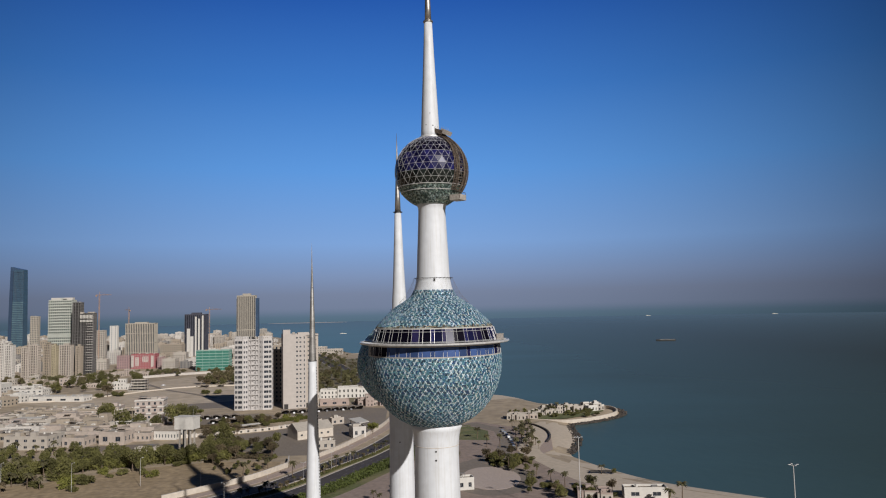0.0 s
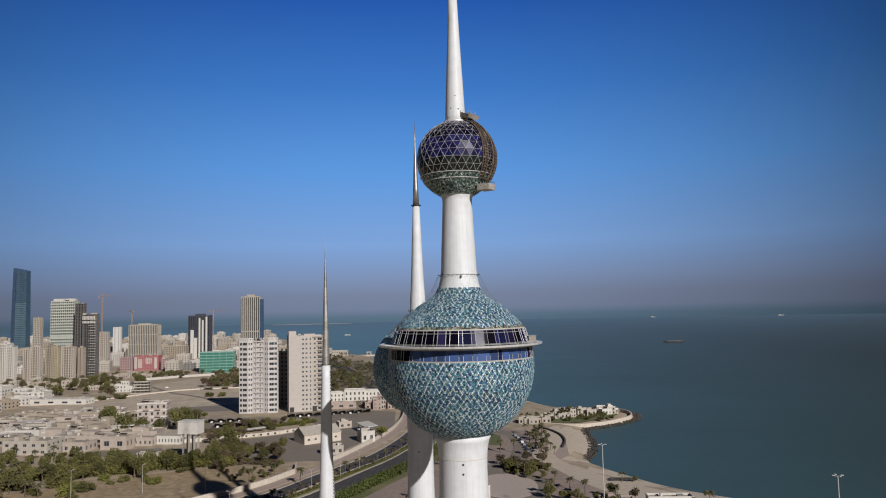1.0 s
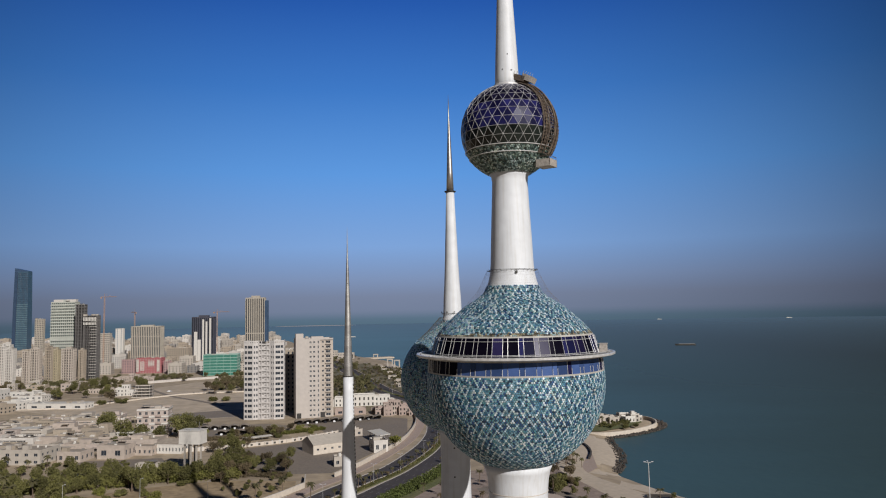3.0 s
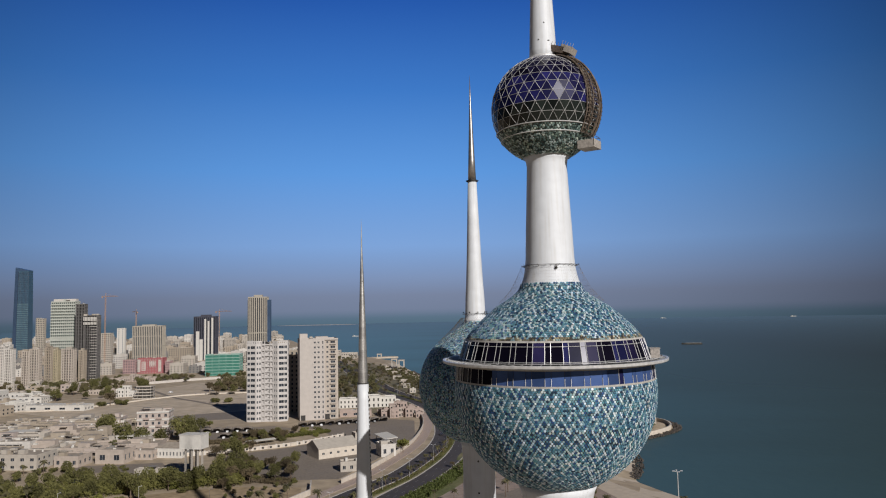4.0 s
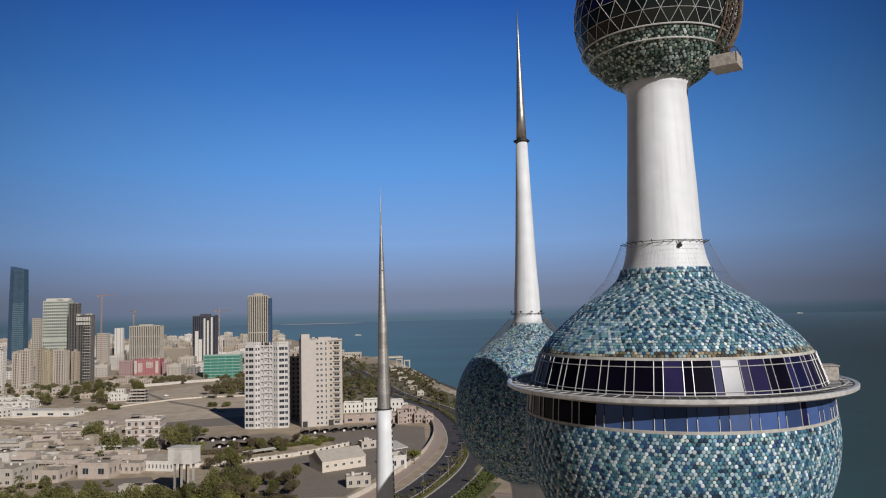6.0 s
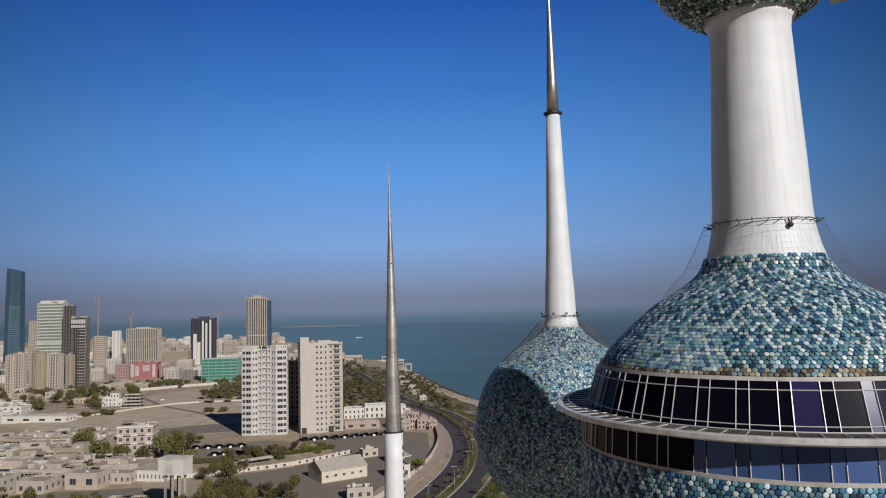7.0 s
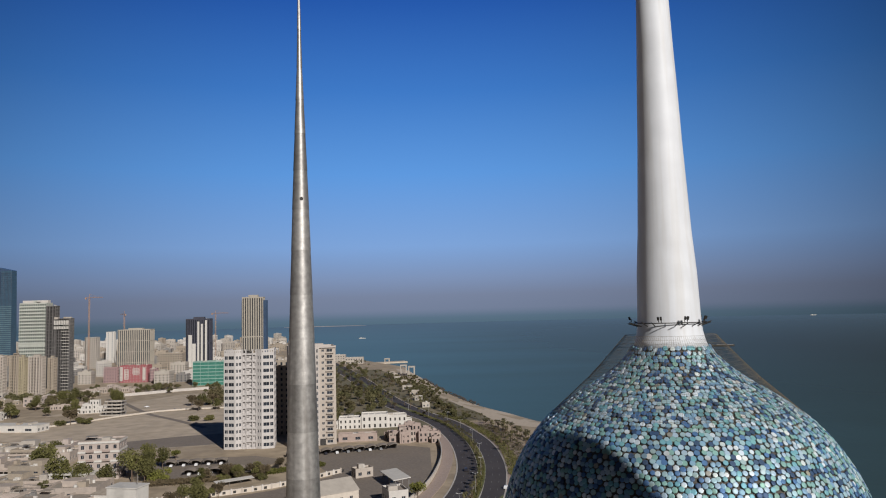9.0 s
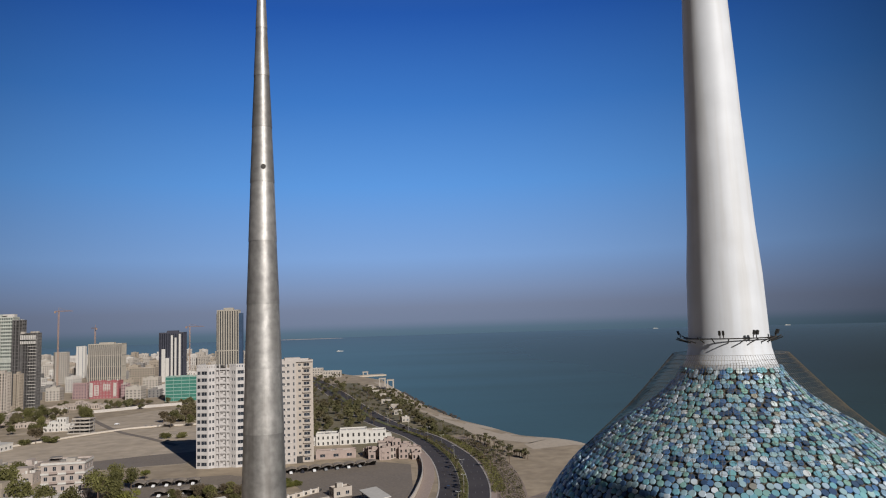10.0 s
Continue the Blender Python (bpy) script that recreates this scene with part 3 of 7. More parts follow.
    for k, tr in glazing:
        c = (tr[0] + tr[1] + tr[2]) / 3
        front = c.y < 1.0 and k < 8
        bm = bmesh.new() if front else back
        out = (c - Vector((0, 0, zc + Z))).normalized() * rng.uniform(-0.03, 0.0)
        tilt = Vector((rng.uniform(-1, 1), rng.uniform(-1, 1), rng.uniform(-1, 1))) * 0.03
        hi = [bm.verts.new(c + (p - c) * 0.97 + out + tilt * (0.5 - j)) for j, p in enumerate(tr)]
        lo = [bm.verts.new(c + (p - c) * 0.97 + out * 1.0 - (c - Vector((0, 0, zc + Z))).normalized() * 0.05) for p in tr]
        bm.faces.new(hi)
        bm.faces.new(list(reversed(lo)))
        for a in range(3):
            b = (a + 1) % 3
            bm.faces.new((lo[a], lo[b], hi[b], hi[a]))
        if front:
            # indigo middle rows and darker upper rows paint the reflected sky
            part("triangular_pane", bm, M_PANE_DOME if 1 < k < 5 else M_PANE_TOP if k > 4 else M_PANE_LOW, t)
        for a, b in ((0, 1), (1, 2), (2, 0)):
            key = frozenset((tuple(round(q, 2) for q in tr[a]), tuple(round(q, 2) for q in tr[b])))
            if key in seen:
                continue
            seen.add(key)
            if front and c.y < -1.5:
                bm = bmesh.new()
                rod(bm, tr[a], tr[b], 0.032, 4)
                part("glazing_bar", bm, M_RAIL, t)
            else:
                rod(fins, tr[a], tr[b], 0.038, 4)
    part("far_panes", back, M_PANE_DOME, t)["kind"] = "stuff"
    part("far_glazing_bars", fins, M_RAIL, t)["kind"] = "stuff"
    # spire
    bm = bmesh.new()
    lathe(bm, sh([(131.2, 2.32), (133, 2.25), (138, 2.04), (145, 1.7), (152, 1.36), (156, 1.2), (161.0, 1.0)]), 40)
    spire = part("spire", bm, M_WHITE, t, "tapering white spire", True)
    bm = bmesh.new()
    lathe(bm, sh([(131.0, 2.9), (131.7, 2.75), (131.9, 2.4)]), 40)
    part("spire_foot", bm, M_RAIL, t)
    for a, z in ((-90, 137.3), (-74, 134.2), (-71, 134.2), (-116, 134.4)):
        bm = bmesh.new()
        rr = 2.25 - (z - 133) * 0.045
        rod(bm, polar(rr - 0.1, radians(a), z + Z), polar(rr + 0.06, radians(a), z + Z), 0.12, 8)
        part("port_hole", bm, M_DARKMETAL, spire)
    bm = bmesh.new()
    lathe(bm, sh([(160.9, 1.2), (161.3, 1.2)]), 24)
    lathe(bm, sh([(161.3, 0.82), (165, 0.72), (172, 0.5), (180, 0.25), (187, 0.03)]), 24)
    part("steel_tip", bm, M_STEEL, t, "brushed steel tip", True)
    # window-cleaning gantry over the viewing sphere
    arc = [radians(d) for d in range(-34, 80, 4)]
    ctr = Vector((0, 0, zc + Z))
    gan = None
    for az, lift, thick in ((-52, 0.28, 0.13), (-44, 0.5, 0.1), (-33, 0.62, 0.16), (-22, 0.5, 0.1), (-12, 0.3, 0.13)):
        bm = bmesh.new()
        fold = lambda q: radians(-33 + (az + 33) * (1.0 - 0.15 * max(0, math.sin(q))))    # the rails draw together towards the top
        tube(bm, [ctr + polar((R + lift) * math.cos(u), fold(u), (R + lift) * math.sin(u)) for u in arc], thick)
        g = part("gantry_rail", bm, M_GANTRY, t, "rusty curved gantry rail")
        gan = gan or g
    for u in arc:
        for a, b in ((-52, -33), (-33, -12)):
            bm = bmesh.new()
            rod(bm, ctr + polar((R + 0.3) * math.cos(u), radians(a), (R + 0.3) * math.sin(u)), ctr + polar((R + 0.45) * math.cos(u), radians(b), (R + 0.45) * math.sin(u)), 0.09, 4)
            part("gantry_rung", bm, M_GANTRY, gan)
    for u, v in zip(arc, arc[1:]):
        bm = bmesh.new()
        band_pane(bm, ctr.z + (R + 0.22) * math.sin(u), (R + 0.22) * math.cos(u), ctr.z + (R + 0.22) * math.sin(v), (R + 0.22) * math.cos(v), radians(-48), radians(-14), 0.08)
        part("gantry_slat", bm, M_GANTRY, gan)
    m = pose(*(ctr + polar(7.4, radians(-34), 116.0 - zc)), 0, 0, -34)
    bm = bmesh.new()
    box(bm, -1.2, 1.6, -1.5, 1.5, -0.75, -0.55, m)
    for q in ((-1.2, 1.6, -1.5, -1.38), (-1.2, 1.6, 1.38, 1.5), (1.48, 1.6, -1.5, 1.5), (-1.2, -1.08, -1.5, 1.5)):
        box(bm, *q, -0.55, 0.55, m)
    plat = part("cradle", bm, M_GANTRY_L, t, "weathered maintenance cradle under the gantry")
    bm = bmesh.new()
    for q in ((-1.1, -1.4), (1.5, -1.4), (1.5, 1.4), (-1.1, 1.4)):
        rod(bm, m @ Vector((*q, 0.5)), m @ Vector((*q, 1.1)), 0.05, 5)
    for p, q in (((-1.1, -1.4), (1.5, -1.4)), ((1.5, -1.4), (1.5, 1.4)), ((1.5, 1.4), (-1.1, 1.4))):
        rod(bm, m @ Vector((*p, 1.1)), m @ Vector((*q, 1.1)), 0.05, 5)
    part("cradle_rail", bm, M_GANTRY, plat)
    for k, (px, pz, w) in enumerate(((3.0, 132.6, 1.2), (4.6, 132.3, 1.0))):
        bm = bmesh.new()
        mm = pose(*(polar(px, radians(-33), pz + Z)), 0, 22 + 6 * k, -33)
        box(bm, -w, w, -1.1, 1.1, -0.55, 0.5, mm)
        for i in range(5):
            rod(bm, mm @ Vector((-w + i * w / 2, -1.1, 0.5)), mm @ Vector((-w + i * w / 2, -1.1, 1.05)), 0.04, 4)
        part("gantry_trolley", bm, M_GANTRY_L if k else M_GANTRY, t, "boxy trolley on top of the gantry")
    # plant box on the terrace
    bm = bmesh.new()
    mm = pose(*polar(15.9, radians(-12), 82.55 + Z), 0, 0, -12)
    box(bm, -0.7, 0.7, -1.1, 1.1, -0.7, 0.75, mm)
    box(bm, -0.8, 0.8, -1.2, 1.2, 0.75, 0.85, mm)
    part("plant_box", bm, M_GANTRY_L, t, "weathered metal box on the terrace")
    return t


main_tower()


# ---- the water tower ----
def water_tower():
    t = thing("water_tower", "white concrete tower with one disc-clad sphere and steel tip", "tower", spot(-10.47, 43.9, 3))
    Z = -3.0
    sh = lambda rows: [(z + Z, r) for z, r in rows]
    bm = bmesh.new()
    lathe(bm, sh([(3, 4.6), (20, 4.1), (40, 3.7), (54, 3.5), (58, 3.55), (60, 3.75), (61.4, 4.3)]), 56)
    col = part("column", bm, M_WHITE, t, "smooth white painted concrete column", True)
    for z in (50.5, 57.2):
        bm = bmesh.new()
        rod(bm, polar(3.4, radians(-95), z + Z), polar(3.62, radians(-95), z + Z), 0.2, 10)
        part("port_hole", bm, M_DARKMETAL, col)
    body = [(61.2, 4.2)] + sphere_rows(73.14, 12.77, 61.5, 82.2, 50) + [(83.3, 7.6), (84.2, 6.2), (85.0, 4.95), (85.8, 3.9), (86.6, 3.1), (87.3, 2.68)]
    bm = bmesh.new()
    lathe(bm, sh([(z, r - 0.05) for z, r in body]), 96)
    part("shell", bm, M_SHELL, t, "rough grey-brown shell under the discs", True)
    clad(t, sh(body), 0.375, lambda p, a: 232 < math.degrees(a) % 360 < 285 and 80.9 + Z < p[2] < 83.4 + Z, 31)
    bm = bmesh.new()
    lathe(bm, sh([(87.1, 2.72), (87.7, 2.48), (88.4, 2.32), (89.2, 2.25), (92.7, 2.13), (95.65, 1.92), (102.6, 1.6), (105.6, 1.5), (109.8, 1.33), (119.1, 1.0)]), 48)
    part("shaft", bm, M_WHITE, t, "white tapering shaft with water stains", True)
    collar(t, 89.0 + Z, 2.25, 22, 7)
    for i, a in enumerate((-122, -118, -84, -80, -46, -43, 20, 24, 100, 104, 160, 164)):
        bm = bmesh.new()
        p = polar(2.7, radians(a), 89.05 + Z)
        rod(bm, p, p + Vector((0, 0, 0.22)), 0.03, 6)
        box(bm, -0.06, 0.07, -0.06, 0.06, 0.18, 0.42, Matrix.Translation(p) @ pose(0, 0, 0, 0, 20, a))
        part("floodlight", bm, M_DARKMETAL, t, "small dark floodlight on the collar")
    netting(t, sh([(88.1, 3.2), (85.4, 5.6), (82.0, 9.3)]), 150, 0.008, 25)
    bm = bmesh.new()
    lathe(bm, sh([(119.05, 1.32), (119.3, 1.32)]), 28)
    for i in range(14):
        a = math.tau * i / 14
        rod(bm, polar(1.0, a, 119.1 + Z), polar(1.5, a, 119.25 + Z), 0.05, 4)
    part("tip_collar", bm, M_DARKMETAL, t)
    bm = bmesh.new()
    lathe(bm, sh([(119.3, 0.92), (124, 0.74), (129, 0.55), (133, 0.39), (138, 0.2), (143.9, 0.02)]), 24)
    part("steel_tip", bm, M_STEEL, t, "streaked steel tip", True)
    return t


water_tower()


# ---- the needle ----
def needle():
    t = thing("needle_tower", "slim white needle with a stainless steel upper half", "tower", spot(-33.98, 26.86, 3))
    Z = -3.0
    sh = lambda rows: [(z + Z, r) for z, r in rows]
    bm = bmesh.new()
    lathe(bm, sh([(3, 3.2), (20, 2.6), (38.4, 2.02), (55, 1.55), (72.3, 1.16), (75.8, 1.1)]), 36)
    part("column", bm, M_WHITE, t, "white painted tapering column", True)
    prof = [(75.8, 1.0), (83, 0.79), (90, 0.6), (93, 0.5), (96.3, 0.4), (103, 0.14), (108.9, 0.015)]
    # steel drums, one above the other, with a thin joint between
    cuts = [75.8, 77.9, 80.2, 82.4, 84.6, 86.9, 89.1, 91.3, 93.5, 95.6, 97.6, 99.5, 101.3, 103, 105, 108.9]
    rad = lambda z: np.interp(z, [p[0] for p in prof], [p[1] for p in prof])
    for a, b in zip(cuts, cuts[1:]):
        bm = bmesh.new()
        lathe(bm, sh([(a - 0.02, rad(a) + 0.006), (b, rad(b) - 0.006)]), 28, cap=False)
        part("steel_drum", bm, M_STEEL_V, t, "", True)
    bm = bmesh.new()
    rod(bm, polar(0.38, radians(-72), 96.1 + Z), polar(0.425, radians(-72), 96.1 + Z), 0.09, 10)
    part("port_hole", bm, M_DARKMETAL, t)
    for i in range(46):
        z = 37 + i * 0.82
        r = np.interp(z, [20, 38.4, 55, 72.3, 75.8], [2.6, 2.02, 1.55, 1.16, 1.1])
        bm = bmesh.new()
        box(bm, r - 0.05, r + 0.06, -0.1, 0.1, -0.22, 0.22, pose(0, 0, z + Z, 0, 0, -18))
        part("vent_slot", bm, M_DARKMETAL, t)
    bm = bmesh.new()
    lathe(bm, sh([(75.7, 1.2), (75.85, 1.2)]), 28)
    part("joint_collar", bm, M_DARKMETAL, t)
    return t


M_STEEL_V = mat("stainless_steel_drums", (0.38, 0.365, 0.345), 0.5, 0.7, 0.22, 4.0, 0.15, (0.25, 0.235, 0.22), 0.8, vary=0.22)
streaked(M_STEEL_V, (0.13, 0.115, 0.10), 0.6)
needle()


# ---- ground and sea ----
GZ = 3.0                 # height of the land over the sea
COAST = [(420, -40), (260, 70), (200, 118), (153, 154), (119, 183), (104, 201), (90, 228), (80, 256), (86, 282), (93, 310), (97, 343), (100, 364), (123, 377), (146, 401), (153, 425),
         (146, 446), (118, 458), (98, 478), (86, 506), (72, 538), (42, 563), (21, 613), (-4, 669), (-34, 782), (-65, 938), (-94, 1078), (-104, 1150), (-185, 1314),
         (-269, 1513), (-347, 1670), (-500, 2157), (-905, 2480), (-1400, 2560), (-1900, 2800), (-3300, 2900), (-3400, -1200), (-600, -900), (60, -560), (420, -300)]


def offset(loop, d):
    """The closed loop (clockwise or not) moved by d to the left of its way."""
    n, out = len(loop), []
    for i in range(n):
        a, b, c = Vector(loop[i - 1]), Vector(loop[i]), Vector(loop[(i + 1) % n])
        u, v = (b - a).normalized(), (c - b).normalized()
        m = Vector((-(u.y + v.y), u.x + v.x))
        m = m.normalized() if m.length > 1e-6 else Vector((-u.y, u.x))
        out.append(b + m * d / max(0.5, m.dot(Vector((-u.y, u.x)))))
    return out


def flat(name, loop, z, material, label, category, thick=0.0, kind="structure"):
    bm = bmesh.new()
    vs = [bm.verts.new((p[0], p[1], z)) for p in loop]
    f = bm.faces.new(vs)
    f.normal_update()
    if f.normal.z < 0:
        f.normal_flip()
    if thick:
        r = bmesh.ops.extrude_face_region(bm, geom=[f])
        bmesh.ops.translate(bm, verts=[g for g in r["geom"] if isinstance(g, bmesh.types.BMVert)], vec=(0, 0, thick))
    bmesh.ops.triangulate(bm, faces=bm.faces[:])
    bmesh.ops.recalc_face_normals(bm, faces=bm.faces[:])
    return tagged(part(name, bm, material), label, category, kind=kind)


def smooth_line(pts, steps=6):
    """Points of a soft curve through the given ones."""
    p = [Vector(q) for q in pts]
    p = [p[0] * 2 - p[1]] + p + [p[-1] * 2 - p[-2]]
    out = []
    for i in range(1, len(p) - 2):
        for k in range(steps):
            t = k / steps
            a, b, c, d = p[i - 1], p[i], p[i + 1], p[i + 2]
            out.append(0.5 * ((2 * b) + (c - a) * t + (2 * a - 5 * b + 4 * c - d) * t * t + (3 * b - a - 3 * c + d) * t ** 3))
    return out + [p[-2]]


def strip(bm, line, left, right, z0, z1):
    """A slab along a line, from left to right of it (metres), between two heights."""
    n = len(line)
    rows = []
    for i, p in enumerate(line):
        d = (line[min(i + 1, n - 1)] - line[max(i - 1, 0)]).normalized()
        s = Vector((-d.y, d.x))
        rows.append([bm.verts.new((*(p + s * o), z)) for o, z in ((left, z0), (left, z1), (right, z1), (right, z0))])
    for a, b in zip(rows, rows[1:]):
        for i in range(3):
            bm.faces.new((a[i], b[i], b[i + 1], a[i + 1]))
    bm.faces.new(list(reversed(rows[0])))
    bm.faces.new(rows[-1])


def build_ground():
    bm = bmesh.new()
    # the coast runs with the sea to its right
    rows = [[bm.verts.new((p[0], p[1], z)) for p in offset(COAST, d)] for d, z in ((-40, -6), (-3, -0.6), (2, 0.3), (9, 1.9), (18, GZ))]
    n = len(COAST)
    for a, b in zip(rows, rows[1:]):
        for i in range(n):
            j = (i + 1) % n
            bm.faces.new((a[i], a[j], b[j], b[i]))
    for tri in tessellate_polygon([[v.co for v in rows[-1]]]):
        bm.faces.new([rows[-1][i] for i in tri])
    bmesh.ops.recalc_face_normals(bm, faces=bm.faces[:])
    if sum(f.normal.z * f.calc_area() for f in bm.faces) < 0:
        bmesh.ops.reverse_faces(bm, faces=bm.faces[:])
    return tagged(part("ground", bm, M_GROUND), "dusty sand-coloured ground of the cape", "ground", kind="structure")


build_ground()
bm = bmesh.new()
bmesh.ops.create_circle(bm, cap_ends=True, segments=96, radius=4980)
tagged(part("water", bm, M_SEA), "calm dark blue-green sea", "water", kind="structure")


def shore(name, line, widths, material, label, lift=0.05):
    """A sheet that climbs from the water's edge up the beach and lies on the land behind it."""
    bm = bmesh.new()
    pts = smooth_line(line, 8)
    n = len(pts)
    rows = []
    for i, p in enumerate(pts):
        d = (pts[min(i + 1, n - 1)] - pts[max(i - 1, 0)]).normalized()
        s = Vector((-d.y, d.x))
        k = np.interp(i / (n - 1), [w[0] for w in widths], [w[1] for w in widths])
        rows.append([bm.verts.new((*(p + s * o), z + lift)) for o, z in ((-4, -0.75), (2, 0.35), (9.3, 2.0), (18.5, GZ + 0.02), (max(19, k), GZ + 0.02))])
    for a, b in zip(rows, rows[1:]):
        for i in range(4):
            bm.faces.new((a[i], b[i], b[i + 1], a[i + 1]))
    bmesh.ops.recalc_face_normals(bm, faces=bm.faces[:])
    if sum(f.normal.z for f in bm.faces) < 0:
        bmesh.ops.reverse_faces(bm, faces=bm.faces[:])
    return tagged(part(name, bm, material, None, "", True), label, "beach", kind="structure")


shore("beach", [(420, -40), (260, 70), (200, 118), (153, 154), (119, 183), (104, 201), (90, 228), (80, 256), (86, 282), (93, 310), (97, 343), (99, 362)],
      [(0, 60), (0.4, 42), (0.6, 30), (0.75, 34), (0.9, 30), (1, 22)], M_SAND, "pale dry sand beach along the bay", 0.06)
shore("far_beach", [(86, 506), (72, 538), (42, 563), (21, 613), (-4, 669), (-34, 782), (-65, 938), (-94, 1078)],
      [(0, 50), (0.2, 40), (0.33, 34), (0.45, 28), (0.6, 20), (1, 19)], M_SAND, "pale sand strip along the coast road", 0.06)

# roads, walks
LINE_A = smooth_line([(-150, 110), (-120, 145), (-98, 172), (-81, 193), (-67, 223), (-57, 242), (-42, 272), (-29, 318), (-22, 357), (-19.5, 400), (-22.5, 456), (-31, 510), (-44, 560), (-66, 612), (-90, 675), (-123, 795), (-165, 955), (-235, 1200), (-330, 1480)])
LINE_B = smooth_line([(-130, 95), (-102, 132), (-82, 158), (-65, 180), (-51, 210), (-41, 232), (-27, 264), (-13, 312), (-6.5, 357), (-4, 404), (-7, 458), (-16, 506), (-29, 552), (-51, 604), (-75, 668), (-108, 788), (-150, 948), (-220, 1192), (-314, 1470)])


def road(name, line, half, label):
    bm = bmesh.new()
    strip(bm, line, half, -half, GZ - 0.2, GZ + 0.05)
    r = tagged(part(name, bm, M_ASPHALT), label, "road", kind="structure")
    for side, nm in ((half + 0.7, "kerb"), (-half, "kerb")):
        bm = bmesh.new()
        strip(bm, line, side, side - 0.7, GZ - 0.2, GZ + 0.17)
        part(nm, bm, M_KERB, r)
    # dashed lane lines
    for off in (-half / 3, half / 3):
        bm = bmesh.new()
        for i in range(0, len(line) - 1, 2):
            seg = [line[i], line[i] + (line[i + 1] - line[i]) * min(1.0, 3.5 / max((line[i + 1] - line[i]).length, 0.1))]
            strip(bm, seg, off + 0.09, off - 0.09, GZ + 0.02, GZ + 0.06)
        part("lane_line", bm, M_LANE, r)
    return r


M_LANE = mat("worn_road_paint", (0.22, 0.21, 0.2), 0.8, 0, 0.2, 1, 0.05)
road("road", LINE_A, 5.4, "dark asphalt carriageway curving along the shore")
road("road_2", LINE_B, 5.4, "dark asphalt carriageway beside the planted median")
MID = [(a + b) * 0.5 for a, b in zip(LINE_A, LINE_B)]
bm = bmesh.new()
strip(bm, MID, 2.2, -2.2, GZ - 0.2, GZ + 0.22)
tagged(part("median", bm, M_GRASS), "dry grass median between the carriageways", "median", kind="structure")
WALK = smooth_line([(-122, 166), (-109, 180), (-92, 201), (-79, 229), (-68, 251), (-57, 278), (-44, 322), (-36.5, 355), (-33, 385), (-31, 418), (-32, 453), (-36, 483), (-46, 520)])
bm = bmesh.new()
strip(bm, WALK, 2.9, -3.6, GZ - 0.2, GZ + 0.2)
tagged(part("pavement", bm, M_PAVE), "wide pinkish paved walk beside the road", "pavement", kind="structure")
SIDE_B = [p for p in LINE_B[6:66]]
bm = bmesh.new()
strip(bm, SIDE_B, -6.0, -9.0, GZ - 0.2, GZ + 0.12)
tagged(part("pavement_2", bm, M_PAVE), "paved strip on the seaward side of the road", "pavement", kind="structure")
bm = bmesh.new()
strip(bm, LINE_B[6:40], -9.0, -22.0, GZ - 0.2, GZ + 0.06)
tagged(part("lawn", bm, M_GRASS), "patchy green lawn beside the road", "lawn", kind="structure")


bm = bmesh.new()
strip(bm, LINE_B[40:72], -9.0, -24.0, GZ - 0.2, GZ + 0.1)
tagged(part("verge", bm, M_PARK), "brown earth verge between road and beach", "verge", kind="structure")


bm = bmesh.new()
strip(bm, LINE_B[72:100], -7.0, -46.0, GZ - 0.2, GZ + 0.06)
tagged(part("shore_garden", bm, M_SCRUB), "dry olive-brown planted ground between road and shore", "garden", kind="structure")
bm = bmesh.new()
strip(bm, LINE_A[66:100], 50.0, 6.5, GZ - 0.2, GZ + 0.05)
tagged(part("inland_garden", bm, M_SCRUB), "dry olive-brown planted ground inland of the road", "garden", kind="structure")


def garden_wall(line, h, thick, label, material=None, step=4):
    w = thing("boundary_wall", label, "wall")
    pts = smooth_line(line, step)
    bm = bmesh.new()
    strip(bm, pts, thick / 2, -thick / 2, GZ - 0.2, GZ + h)
    part("wall_body", bm, material or M_WALLPAINT, w)
    bm = bmesh.new()
    strip(bm, pts, thick / 2 + 0.08, -thick / 2 - 0.08, GZ + h, GZ + h + 0.15)
    part("coping", bm, M_KERB, w)
    return w


garden_wall([(-128, 166), (-113, 183), (-96, 204), (-83, 231)], 2.6, 0.4, "long cream garden wall beside the paved walk")
garden_wall([(-71, 252), (-60.5, 279), (-47.5, 323), (-40, 356), (-36.3, 386), (-34.3, 418), (-35.3, 453), (-39, 483)], 2.4, 0.4, "curving cream wall round the car park")
garden_wall([(-83, 231), (-86, 250)], 2.4, 0.4, "short cream return wall at the gate", step=2)
garden_wall([(-455, 566), (-405, 551), (-360, 573), (-300, 655), (-230, 672)], 1.3, 0.5, "long pale wall across the sandy waste ground", step=3)
M_STRAW = mat("straw_coloured_field", (0.335, 0.25, 0.155), 0.95, 0, 0.3, 0.3, 0.3, (0.24, 0.175, 0.10), 0.05)
M_WASTE = mat("pale_waste_ground", (0.47, 0.385, 0.295), 0.95, 0, 0.2, 0.1, 0.2, (0.39, 0.315, 0.235), 0.02)
flat("dry_field", [(-262, 128), (-150, 128), (-128, 172), (-113, 188), (-98, 208), (-88, 232), (-90, 246), (-128, 250), (-170, 236), (-205, 208), (-262, 190)], GZ + 0.02, M_STRAW, "dry straw-coloured field inside the wall", "field")
flat("waste_ground", [(-440, 560), (-404, 548), (-358, 570), (-298, 652), (-228, 668), (-196, 560), (-190, 480), (-262, 462), (-330, 500)], GZ + 0.02, M_WASTE, "bare pale waste ground before the wall", "waste ground")
